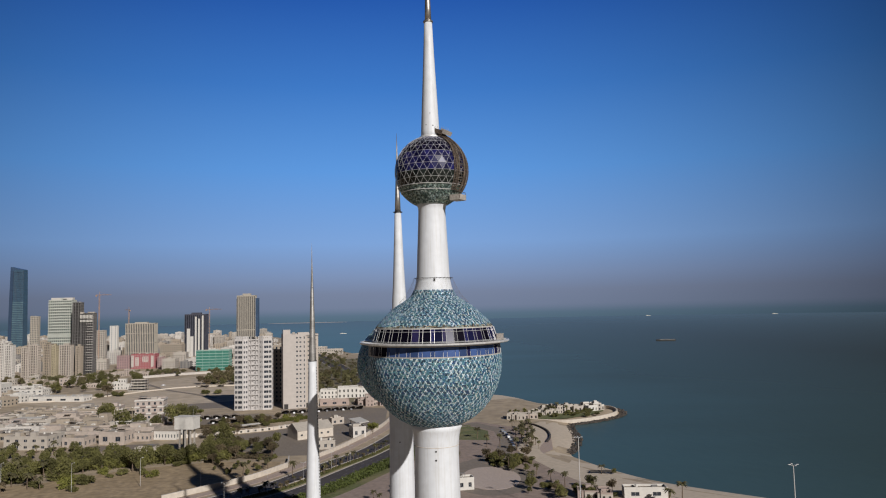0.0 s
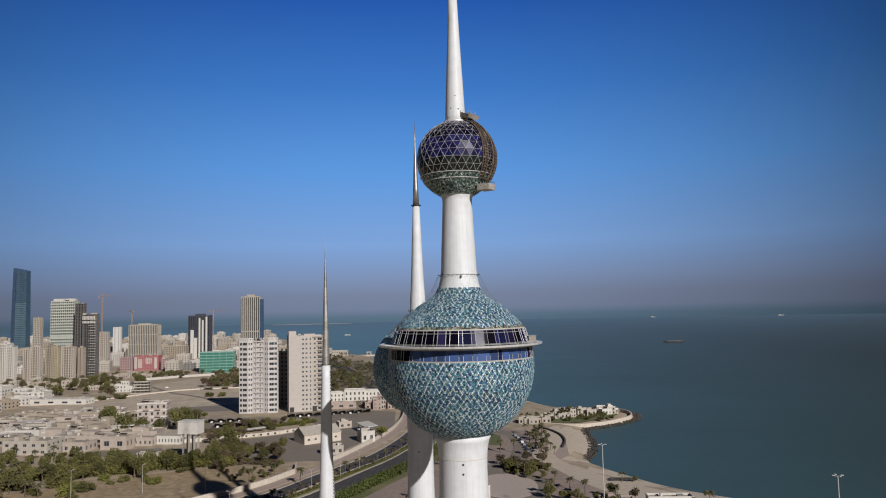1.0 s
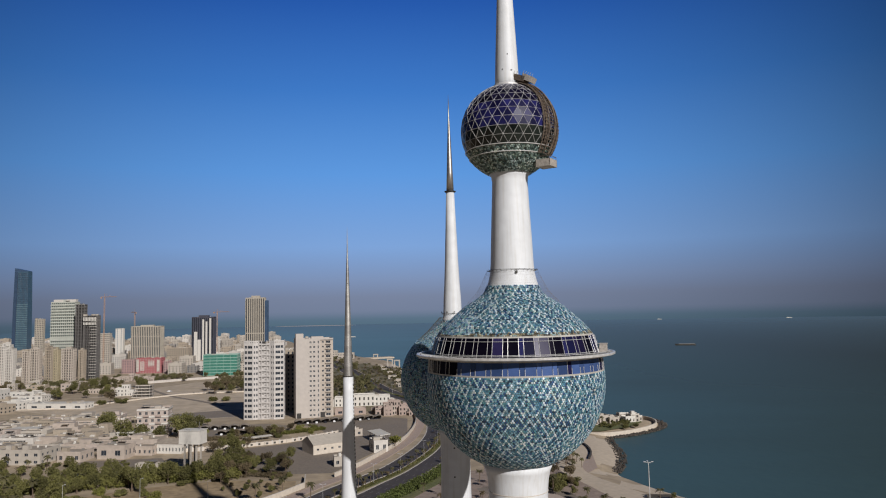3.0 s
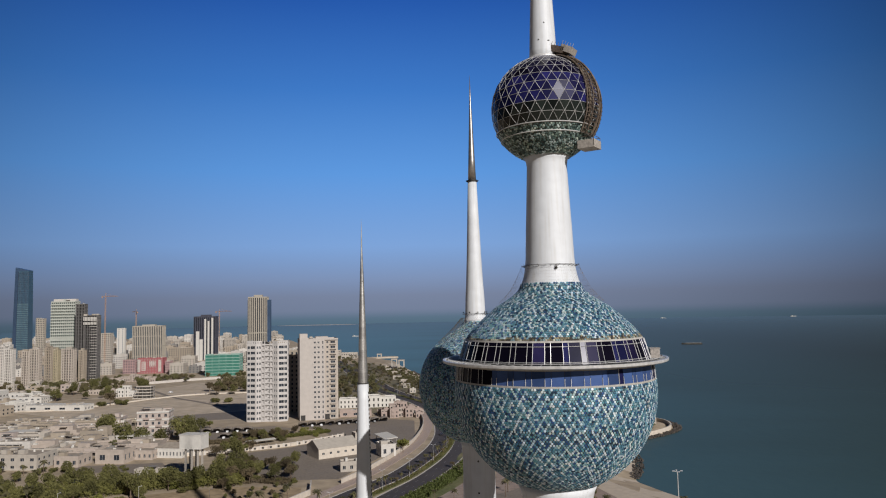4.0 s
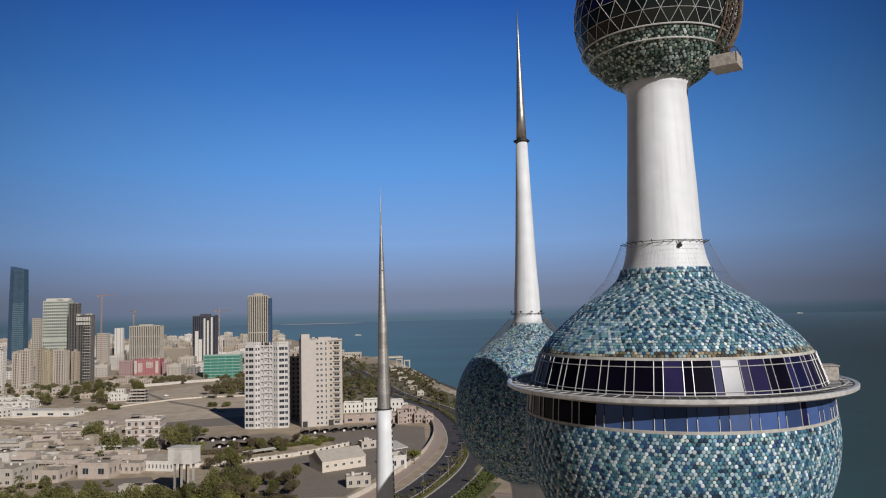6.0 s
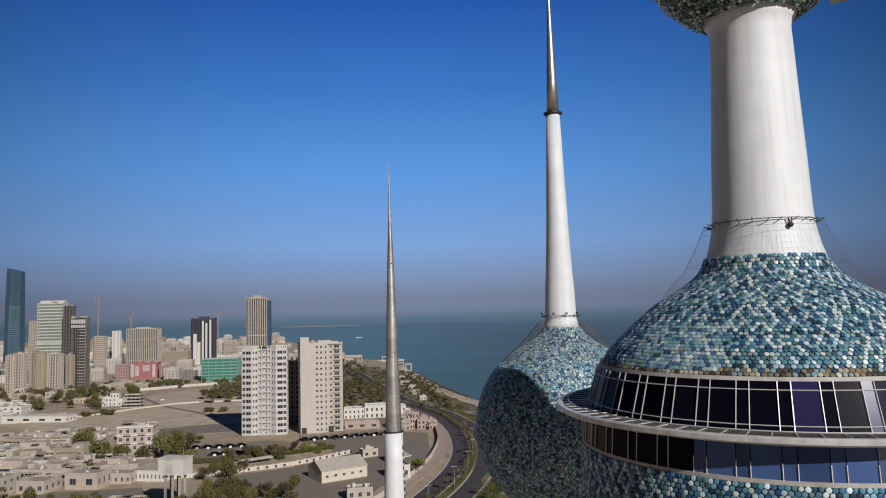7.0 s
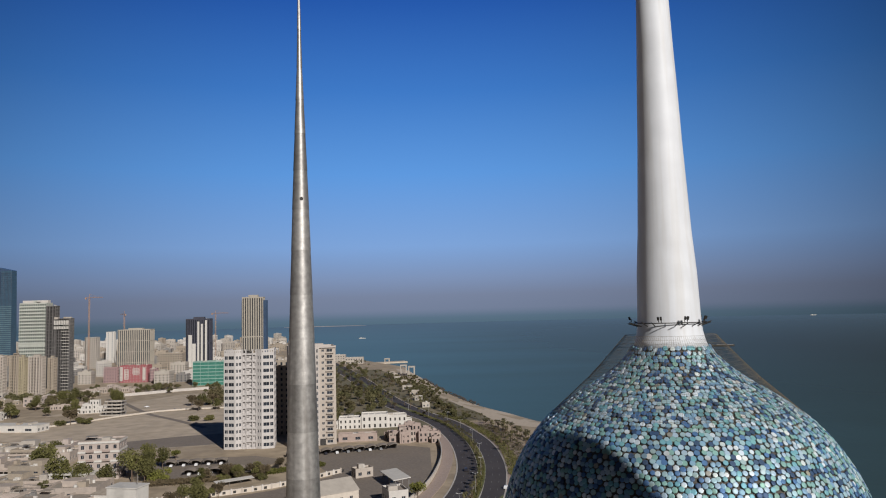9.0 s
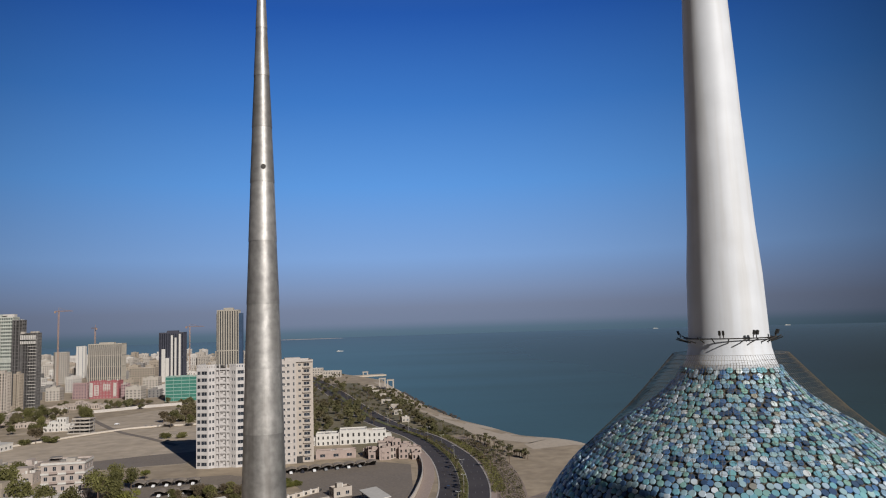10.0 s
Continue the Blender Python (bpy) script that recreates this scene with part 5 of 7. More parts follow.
def slab_tower():
    t = thing("apartment_block", "beige sixteen-storey slab block with two columns of windows", "building", spot(-122.5, 478, GZ, 16))
    h, floors, w, d = 64.0, 16, 31.0, 22.0
    fh = h / floors
    bm = bmesh.new()
    box(bm, -w / 2, w / 2 - 11, -d / 2, d / 2, -0.5, h)
    part("wall", bm, M_SLAB, t)
    bm = bmesh.new()
    box(bm, w / 2 - 11, w / 2, -d / 2 + 1.2, d / 2, -0.5, h)
    part("stair_wing", bm, M_PALEBEIGE, t)
    bm = bmesh.new()
    for q in ((-w / 2, w / 2, -d / 2, -d / 2 + 0.3), (-w / 2, w / 2, d / 2 - 0.3, d / 2), (-w / 2, -w / 2 + 0.3, -d / 2 + 0.3, d / 2 - 0.3), (w / 2 - 0.3, w / 2, -d / 2 + 0.3, d / 2 - 0.3)):
        box(bm, *q, h + 0.004, h + 1.3)
    box(bm, -w / 2 + 0.4, w / 2 - 0.4, -d / 2 + 0.4, d / 2 - 0.4, h, h + 0.15)
    part("parapet", bm, M_SLAB, t)
    bm = bmesh.new()
    box(bm, -w / 2 + 0.6, -w / 2 + 7, -3, 5, h + 0.15, h + 5.2)
    box(bm, -2, 8, -4, 4, h + 0.15, h + 2.6)
    part("lift_house", bm, M_SLAB, t)
    small, tall, slim = pane_mesh(1.5, 1.5, M_FACADE_GLASS), pane_mesh(3.6, 1.9, M_FACADE_GLASS), pane_mesh(0.9, 2.2, M_FACADE_GLASS)
    for k in range(floors):
        for x, me, zz in ((-3.4, small, 1.4), (-0.4, small, 1.4), (3.0, slim, 1.0)):
            bm = bmesh.new()
            o = part("window", me, None, t)
            o.matrix_local = pose(x, -d / 2 - 0.02, k * fh + zz)
            bm.free()
        o = part("window", tall, None, t)
        o.matrix_local = pose(w / 2 - 4.2, -d / 2 + 1.18, k * fh + 1.2)
        o = part("window", small, None, t)
        o.matrix_local = pose(w / 2 - 8.6, -d / 2 + 1.18, k * fh + 1.4)
        bm = bmesh.new()
        box(bm, w / 2 - 6.6, w / 2 - 1.4, -d / 2 - 0.2, -d / 2 + 1.2, k * fh + 0.2, k * fh + 0.45)
        box(bm, w / 2 - 6.6, w / 2 - 1.4, -d / 2 - 0.2, -d / 2 - 0.05, k * fh + 0.45, k * fh + 1.05)
        part("balcony", bm, M_PALEBEIGE, t)
        for yy in (-6, 0, 6):
            o = part("window", small, None, t)
            o.matrix_local = pose(w / 2 + 0.02, yy, k * fh + 1.4, 0, 0, 90)
    # near-black slabs paint the shade of two doorways on the wall
    for x in (-13, 6.5):
        bm = bmesh.new()
        box(bm, x - 1.8, x + 1.8, -d / 2 - 0.06, -d / 2 + 0.5, -0.4, 4.2)
        part("doorway_shade", bm, M_SHADE, t)
    ar = random.Random(9)
    for k in range(floors):
        for x in (-3.4, -0.4):
            if ar.random() < 0.6:
                bm = bmesh.new()
                dx = x + ar.choice((-1.3, 1.3))
                box(bm, dx - 0.45, dx + 0.45, -d / 2 - 0.5, -d / 2 - 0.02, k * fh + 1.0, k * fh + 1.65)
                part("air_conditioner", bm, M_WHITEWASH, t, "small white air conditioner")
    roof_clutter(t, 20, 12, h + 0.15, 5, 8)
    return t


slab_tower()
block("apartment_block", "plain beige block half hidden between the towers", "building", -149, 512, 15, 18, 53, 14, 4, 5, M_BEIGE, pier=0.6, seed=7)

# skyline
M_RAW = mat("raw_dark_concrete", (0.12, 0.112, 0.108), 0.9, 0, 0.3, 0.5, 0.2, (0.07, 0.066, 0.062), 0.1)
M_OFFICE = mat("grey_green_cladding", (0.44, 0.45, 0.40), 0.7, 0, 0.12, 0.3, 0.05, (0.36, 0.37, 0.33), 0.05)
M_OFFICEGLASS = glassy("grey_green_glass", (0.07, 0.09, 0.085), 0.3, 0.4, 0.2)
office = block("office_tower", "grey-green office tower with pale bands of windows", "building", -528, 847, 40, 28, 107.5, 27, 12, 6, M_OFFICE, M_OFFICEGLASS, sill=0.36, head=0.84, pier=0.26, deep=0.7, penthouse=4, seed=11, clutter=9)
bay = office["front_width"]
for n in range(1, 27):
    bm = bmesh.new()
    box(bm, -bay / 2 - 0.3, bay / 2 + 0.3, -office["front_depth"] / 2 - 0.7, -office["front_depth"] / 2 - 0.06, n * 107.5 / 27 - 0.35, n * 107.5 / 27 + (0.95 if n != 14 else 3.2))
    part("balcony_band", bm, M_OFFICE, office, "pale grey-green balcony front")
for n in range(2):
    bm = bmesh.new()
    box(bm, -bay * (0.46 - 0.54 * n), bay * (-0.06 + 0.54 * n), -3, 3, 107.5, 111.5)
    part("roof_house", bm, M_TOWERWHITE, office, "white plant house on the roof")
# the open floors are backed with the painted shade colour
frame_tower = block("concrete_frame_tower", "unfinished concrete tower with open floors and white crown", "building", -474, 811, 23.5, 24, 88, 25, 7, 6, M_RAW, M_SHADE, sill=0.16, head=0.98, pier=0.22, deep=2.2, seed=12, clutter=12)
for n in range(1, 25):
    bm = bmesh.new()
    box(bm, -1.0 + n % 3, 8.45, -4.75, -4.2, n * 3.52 - 0.2, n * 3.52 + 0.35)
    part("floor_slab", bm, M_TOWERWHITE, frame_tower, "pale slab edge")
for n in range(9):
    for z0, z1 in ((76.5, 79.8), (81.5, 86.5)):
        bm = bmesh.new()
        box(bm, -8.5 + n * 1.95, -7.6 + n * 1.95, -6.4, -5.2, z0, z1)
        part("crown_panel", bm, M_WHITEWASH, frame_tower, "white shutter panel")
block("tower_core", "dark concrete core of the unfinished tower", "building", -493, 821, 16, 18, 103, 26, 3, 2, M_RAW, M_SHADE, sill=0.14, head=0.94, pier=0.28, deep=1.6, seed=13, clutter=12)
for n, (bx, by, bw, bh, bt, bl, nx) in enumerate((
        (-546.5, 792, 14, 44, M_PALEBEIGE, "narrow pale beige apartment block with balconies", 3), (-532, 786, 17, 47, M_PALEBEIGE, "pale beige apartment block with stacked balconies", 4),
        (-516, 790, 15, 48, M_BEIGE, "beige apartment block with stacked balconies", 4), (-504, 784, 10, 46, M_OCHRE, "ochre stair tower between apartment blocks", 2),
        (-491, 788, 20, 46, M_PALEBEIGE, "pale beige apartment block with stacked balconies", 5), (-477, 794, 11, 44, M_BEIGE, "beige apartment block with stacked balconies", 3),
        (-573, 800, 16, 47, M_TOWERWHITE, "white apartment block with small balconies", 4), (-590, 810, 18, 50, M_TOWERWHITE, "white apartment block with small balconies", 5),
        (-612, 830, 20, 56, M_PALEBEIGE, "pale apartment block at the city's edge", 5))):
    # balcony recesses take the painted shade colour in place of glass
    tb = block("apartment_block", bl, "building", bx, by, bw, 20, bh, 14, nx, 3, bt, M_SHADE, sill=0.26, head=0.94, pier=0.4, deep=1.5, seed=120 + n, penthouse=3, group="apartment blocks")
    for k in range(1, 14):
        bm = bmesh.new()
        box(bm, -bw * 0.18, bw * 0.02, -5.2, -3.9, k * bh / 14, k * bh / 14 + 1.1)
        part("balcony", bm, bt, tb)
block("apartment_block", "white apartment block on the skyline", "building", -684, 970, 26, 22, 46, 13, 5, 4, M_WHITEWASH, pier=0.5, seed=17)
block("apartment_block", "white apartment block at the edge of the city", "building", -660, 900, 26, 22, 38, 11, 5, 4, M_WHITEWASH, pier=0.5, seed=18)
block("apartment_block", "beige apartment block behind the building site", "building", -660, 1245, 27, 20, 54, 15, 6, 4, M_CREAM, pier=0.5, seed=20)
block("office_block", "white and blue office block", "building", -701, 1400, 20, 16, 60, 15, 2, 3, M_WHITEWASH, M_BLUEGLASS, pier=0.8, seed=21)
block("hotel", "tan hotel slab with tall ribs and a pale cornice", "building", -527, 1120, 59, 24, 68, 4, 17, 7, M_TAN, sill=0.03, head=0.98, pier=0.5, deep=1.0, seed=22, penthouse=3, turn=4)
red_block = block("shopping_centre", "red block of flats with pale windows", "building", -456, 960, 44, 26, 22, 6, 9, 5, M_RED, M_ROSE, pier=0.45, deep=0.6, seed=23, clutter=9)
for n, (cx, cw, z0, z1) in enumerate(((-9.5, 5.2, 4.5, 17.5), (3.5, 8.5, 11.0, 18.5), (-16.5, 3.4, 3.0, 20.5), (14.5, 3.0, 3.0, 19.5))):
    bm = bmesh.new()
    fd = red_block["front_depth"] / 2
    for k in range(5):
        zz = z0 + (z1 - z0) * k / 4
        box(bm, cx - cw / 2, cx + cw / 2, -fd - 0.8, -fd - 0.06, zz - 0.35, zz + 0.35)
    for k in range(4):
        xx = cx - cw / 2 + cw * k / 3
        box(bm, xx - 0.3, xx + 0.3, -fd - 0.72, -fd - 0.1, z0, z1)
    part("bay_frame", bm, M_WHITEWASH, red_block, "white frame of a window bay")
block("shopping_wing", "rose-coloured wing of the red block", "building", -490, 962, 22, 24, 20, 5, 5, 5, M_ROSE, pier=0.5, seed=24)
block("shopping_wing", "rose-coloured end wing of the red block", "building", -428, 953, 12, 24, 18, 5, 3, 5, M_ROSE, pier=0.5, seed=25)
block("green_glass_block", "low office block with a green glass front", "building", -328, 895, 54, 26, 29, 7, 5, 3, M_TEALPANEL, M_GREENGLASS, sill=0.16, head=0.94, pier=0.03, deep=0.4, seed=26, turn=3)
block("apartment_tower", "dark grey tower with white vertical panels", "building", -463, 1223, 47, 26, 82, 2, 11, 5, M_DARKSTONE, sill=0.02, head=0.97, pier=0.55, deep=0.8, seed=27, clutter=8, penthouse=4)
for wx, wh in ((-505, 55), (-498, 40), (-476, 80), (-490, 78), (-483.5, 74)):
    t = thing("facade_fin", "tall white panel on the dark tower", "panel", spot(-20 + (wx + 20) * 0.945, 1222, GZ))
    bm = bmesh.new()
    box(bm, -3 if wh < 60 else -1.6, 3 if wh < 60 else 1.6, -0.6, 0.6, 0, wh)
    part("panel", bm, M_WHITEWASH, t)
rib_tower = block("office_tower", "tan tower with tall ribs and dark blue glass flanks", "building", -311, 1015.5, 33.5, 34, 112, 2, 9, 8, M_TAN, sill=0.01, head=0.985, pier=0.52, deep=1.0, seed=28, penthouse=4, clutter=6)
for sx, sw, mt in ((1, 5.5, 0), (-1, 2.0, 1)):
    bm = bmesh.new()
    q = sorted((sx * 14.1, sx * (14.1 + sw)))
    box(bm, q[0], q[1], -4.5, 5.0, 0, 108)
    part("glass_flank", bm, (M_BLUEGLASS, M_DARKSTONE)[mt], rib_tower, "dark blue glass flank")
block("apartment_block", "long beige housing block", "building", -482, 1150, 46, 20, 28, 8, 10, 4, M_BEIGE, pier=0.5, seed=29)
block("apartment_block", "olive tower far behind the skyline", "building", -929, 1500, 24, 22, 84, 20, 5, 4, M_TAN, pier=0.5, seed=30)


def glass_skyscraper():
    t = thing("glass_skyscraper", "tall tapered blue glass skyscraper with a slanted top", "building", spot(-908, 1395, GZ))
    for x0, x1, w2, mt, lab, top in ((-17, -9.5, 0.9, M_BLUEGLASS, "dark blue glass flank", 190), (-9, 16, 0.9, M_TEALGLASS, "teal glass front", 186)):
        bm = bmesh.new()
        n, loops = 36, []
        for k in range(n + 1):
            for z, f in ((top * k / n, 1 - 0.13 * (k / n) ** 1.6), (top * k / n + 0.9, 0.985 - 0.13 * (k / n) ** 1.6)):
                loops.append([bm.verts.new(p) for p in ((x0 * f, -9 * f, z), (x1 * f, -9 * f, z), (x1 * f, 9 * f, z), (x0 * f, 9 * f, z))])
        for a, b in zip(loops, loops[1:]):
            for i in range(4):
                bm.faces.new((a[i], a[(i + 1) % 4], b[(i + 1) % 4], b[i]))
        bm.faces.new(loops[-1])
        part("glass_skin", bm, mt, t, lab)
    bm = bmesh.new()
    box(bm, -13, 12, -7, 7, 0, 182)
    part("core", bm, M_DARKSTONE, t)
    # bands below 116 m are wider and paler to paint the reflection there
    for k in range(46):
        z = 6 + k * 3.9
        f = 1 - 0.13 * (z / 186) ** 1.6
        bm = bmesh.new()
        box(bm, -8.8 * f, 15.9 * f, -9 * f - 0.35, -9 * f - 0.02, z, z + (1.3 if z < 116 else 0.45))
        part("floor_band", bm, M_TEAL_REFLECTION if z < 116 else M_BLUEGLASS, t, "pale teal band for the reflection on the lower front" if z < 116 else "dark blue spandrel band")
    for k in range(9):
        x = -8.6 + k * 3.0
        bm = bmesh.new()
        rod(bm, (x, -9.3, 2), (x * 0.87, -8.2, 184), 0.22, 4)
        part("mullion", bm, M_DARKSTONE, t)
    bm = bmesh.new()
    lo, hi = [], []
    for q in ((-14.6, -7.8), (13.6, -7.8), (13.6, 7.8), (-14.6, 7.8)):
        lo.append(bm.verts.new((*q, 186)))
        hi.append(bm.verts.new((*q, 194 if q[0] < 0 else 187.5)))
    for a in range(4):
        bm.faces.new((lo[a], lo[(a + 1) % 4], hi[(a + 1) % 4], hi[a]))
    bm.faces.new(hi)
    bm.faces.new(list(reversed(lo)))
    part("slanted_crown", bm, M_BLUEGLASS, t, "slanted dark blue crown")


M_TEAL_REFLECTION = mat("teal_reflection", (0.13, 0.21, 0.24), 0.35, 0.1, 0.2, 0.12, 0.02)
glass_skyscraper()


def crane(x, y, h, reach, turn):
    t = thing("tower_crane", "slim tower crane over the building sites", "crane", spot(x, y, GZ, turn), "cranes")
    bm = bmesh.new()
    for q in ((-0.8, -0.8), (0.8, -0.8), (0.8, 0.8), (-0.8, 0.8)):
        rod(bm, (*q, 0), (*q, h), 0.2, 4)
    for k in range(int(h / 4)):
        s = 1 if k % 2 else -1
        rod(bm, (-0.8 * s, -0.8, k * 4), (0.8 * s, -0.8, k * 4 + 4), 0.12, 4)
        rod(bm, (-0.8 * s, 0.8, k * 4), (0.8 * s, 0.8, k * 4 + 4), 0.12, 4)
    part("mast", bm, M_CRANE, t)
    bm = bmesh.new()
    rod(bm, (-reach * 0.3, 0, h), (reach, 0, h), 0.3, 4)
    rod(bm, (-reach * 0.3, 0, h + 1), (reach * 0.9, 0, h + 1), 0.2, 4)
    rod(bm, (0, 0, h), (0, 0, h + 6), 0.3, 4)
    rod(bm, (0, 0, h + 6), (reach * 0.7, 0, h), 0.12, 4)
    box(bm, -reach * 0.3, -reach * 0.2, -1, 1, h - 2.5, h)
    part("jib", bm, M_CRANE, t)


# crane colour lightened, distance haze painted in
M_CRANE = mat("hazy_crane_paint", (0.40, 0.25, 0.17), 0.6, 0.1, 0.2, 0.5, 0.05)
crane(-618, 1150, 122, 22, 5)
crane(-606, 1250, 94, 16, 140)
crane(-500, 1420, 92, 30, -10)


# low houses in the middle distance
M_COMPOUND = mat("dusty_pinkish_render", (0.415, 0.35, 0.30), 0.88, 0, 0.12, 0.4, 0.15, (0.33, 0.275, 0.235), 0.08)
M_PINKWHITE = mat("pink_white_render", (0.426, 0.359, 0.318), 0.85, 0, 0.1, 0.5, 0.1, (0.344, 0.276, 0.244), 0.1)


def house(x, y, w, d, h, wall, turn=0.0, seed=1, floors=None, label="flat-roofed cream house", nx=None):
    floors = floors or max(1, round(h / 3.6))
    return block("house", label, "house", x, y, w, d, h, floors, nx or max(2, round(w / 4.5)), max(2, round(d / 4.5)), wall, None, turn,
                 0.32, 0.72, 0.62, 0.3, True, max(2, int(w * d / 55)), "low houses", 0.0, seed)


house(-266, 300, 30, 18, 8.0, M_CREAM, -6, 41, 2, "long two-storey cream school building", 5)
house(-238, 305, 15, 14, 5.5, M_COMPOUND, -6, 42, 1, "pinkish flat-roofed annexe of the school")
house(-216, 312, 18, 13, 7.5, M_COMPOUND, -7, 43, 1, "low pinkish house with blank walls", 2)
house(-201, 322, 13, 12, 4.8, M_COMPOUND, -7, 143, 1, "low pinkish lodge with a shaded porch", 4)
pavilion = house(-186, 326, 18, 14, 5.2, M_WHITEWASH, -10, 44, 1, "white pavilion with tall openings", 8)
bm = bmesh.new()
lo = [bm.verts.new(p) for p in ((-9.6, -7.6, 6.15), (9.6, -7.6, 6.15), (9.6, 7.6, 6.15), (-9.6, 7.6, 6.15))]
hi = [bm.verts.new(p) for p in ((-4.5, -0.4, 8.4), (4.5, -0.4, 8.4), (4.5, 0.4, 8.4), (-4.5, 0.4, 8.4))]
for a in range(4):
    bm.faces.new((lo[a], lo[(a + 1) % 4], hi[(a + 1) % 4], hi[a]))
bm.faces.new(hi)
bm.faces.new(list(reversed(lo)))
part("hip_roof", bm, M_ROOF, pavilion, "low brown hipped roof")
house(-300, 332, 26, 14, 5.0, M_BEIGE, -6, 45, 1, "low beige workshop with flat roof", 3)
vr = random.Random(5)
for k in range(46):
    row, col = divmod(k, 8)
    hx, hy = -212 - col * 17 - row * 7 + vr.uniform(-4, 4), 334 + row * 23 + col * 4 + vr.uniform(-5, 5)
    if (hx + 221) ** 2 + (hy - 391) ** 2 < 620 or (hx > -262 and hy > 372):
        continue
    hw, hd, hh = vr.uniform(13, 27), vr.uniform(9, 17), vr.choice((3.4, 3.8, 4.4, 5.2, 6.4)) + 0.013 * k
    wall = vr.choice((M_COMPOUND, M_CREAM, M_BEIGE, M_COMPOUND, M_PINKWHITE, M_TOWERWHITE))
    low_house = house(hx, hy, hw, hd, hh, wall, vr.choice((-7, -5, -2, 4)), 300 + k, 1, "low flat-roofed courtyard house in dusty render" if hh < 5 else "taller flat-roofed courtyard house in dusty render", 1 if vr.random() < 0.55 else 3)
    if k % 2:
        bm = bmesh.new()
        box(bm, -hw * 0.46, hw * 0.3, -hd / 2 - 2.8, -hd / 2 - 0.08, hh - 0.75, hh - 0.45)
        porch = part("porch_roof", bm, wall, low_house)
        for n in range(5):
            bm = bmesh.new()
            px = -hw * 0.45 + hw * 0.74 * n / 4
            box(bm, px - 0.18, px + 0.18, -hd / 2 - 2.7, -hd / 2 - 2.35, -0.3, hh - 0.76)
            part("pillar", bm, wall, porch)
        # near-black sheet on the wall paints the shade under the porch
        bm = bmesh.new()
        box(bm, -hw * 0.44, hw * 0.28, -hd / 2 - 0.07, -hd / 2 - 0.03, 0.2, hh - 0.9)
        part("painted_porch_shade", bm, M_SHADE, low_house)
    else:
        bm = bmesh.new()
        x0, x1 = sorted((vr.uniform(-0.4, 0.1) * hw, vr.uniform(0.1, 0.42) * hw))
        box(bm, x0, x1, -hd * 0.12, hd * 0.34, hh, hh + 2.7 + 0.011 * k)
        part("upper_room", bm, wall, low_house)
def open_hall(x, y, turn, w, d, h, back, label):
    t = thing("open_hall", label, "hall", spot(x, y, GZ, turn))
    for nm, q in (("side_wall", (-w / 2, -w / 2 + 0.5, -d / 2, d / 2, -0.3, h)), ("side_wall", (w / 2 - 0.5, w / 2, -d / 2, d / 2, -0.3, h)), ("roof", (-w / 2 - 0.3, w / 2 + 0.3, -d / 2 - 0.3, d / 2 + 0.3, h + 0.004, h + 0.7))):
        bm = bmesh.new()
        box(bm, *q)
        part(nm, bm, M_WHITEWASH, t)
    bm = bmesh.new()
    box(bm, -w / 2 + 0.5, w / 2 - 0.5, 0.5, 0.9, -0.3, h)
    part("back_wall", bm, back, t)
    for k in range(1, 5):
        bm = bmesh.new()
        px = -w / 2 + w * k / 5
        box(bm, px - 0.2, px + 0.2, -d / 2 + 0.1, -d / 2 + 0.5, -0.3, h)
        part("pillar", bm, M_WHITEWASH, t)


open_hall(-316, 400, -6, 27, 10, 6.0, M_RED, "white open hall with a dark red back wall")
# the near-black back wall paints the shade inside this hall
open_hall(-228, 372, -6, 20, 10, 6.5, M_SHADE, "white open hall with slender pillars")
white_hall = house(-381, 556, 60, 14, 4.2, M_WHITEWASH, -8, 145, 1, "long low white hall at the waste ground", 4)
bm = bmesh.new()
box(bm, -30.3, 30.3, -7.3, 7.3, 5.15, 5.4)
part("sheet_roof", bm, M_WHITEWASH, white_hall, "flat white sheet roof")
house(-425, 566, 26, 18, 3.6, M_TOWERWHITE, -8, 146, 1, "low white shed with a flat roof", 2)
house(-440, 610, 30, 16, 6.5, M_WHITEWASH, 0, 147, 2, "white villa with roof terraces", 5)
for k in range(22):
    hx, hy = vr.uniform(-540, -412), vr.uniform(715, 835)
    house(hx, hy, vr.uniform(9, 20), vr.uniform(8, 13), vr.choice((3.5, 4.5, 6.5, 8.0)), vr.choice((M_COMPOUND, M_BEIGE, M_CREAM, M_PINKWHITE)), vr.uniform(-6, 8), 400 + k, None, "old low house among the ruins below the towers", 3)
pink_house = house(-221.5, 384, 21, 14, 20.0, M_PINKWHITE, 8, 54, 4, "pink and white four-storey apartment house", 5)
for k in range(1, 5):
    bm = bmesh.new()
    box(bm, -10.7, 10.7, -7.5, -7.03, k * 5.0 - 0.5, k * 5.0 + 0.5)
    box(bm, 10.53, 10.9, -7.03, 7.0, k * 5.0 - 0.5, k * 5.0 + 0.5)
    part("string_course", bm, M_WHITEWASH, pink_house, "white band between the storeys")
for k, (bx, bz) in enumerate(((-4.2, 5.1), (-4.2, 10.1), (-4.2, 15.1), (4.2, 5.1), (4.2, 10.1), (4.2, 15.1))):
    bm = bmesh.new()
    box(bm, bx - 2.0, bx + 2.0, -8.6, -7.52, bz, bz + 0.2)
    box(bm, bx - 2.0, bx + 2.0, -8.6, -8.45, bz + 0.2, bz + 1.2)
    part("balcony", bm, M_PINK, pink_house, "pink balcony front")
house(-458, 628, 28, 16, 8.7, M_WHITEWASH, 0, 55, 2, "white villa beside the waste ground")
house(-176, 271, 17, 5, 4.4, M_CREAM, -5, 58, 1, "low cream kiosk by the street")
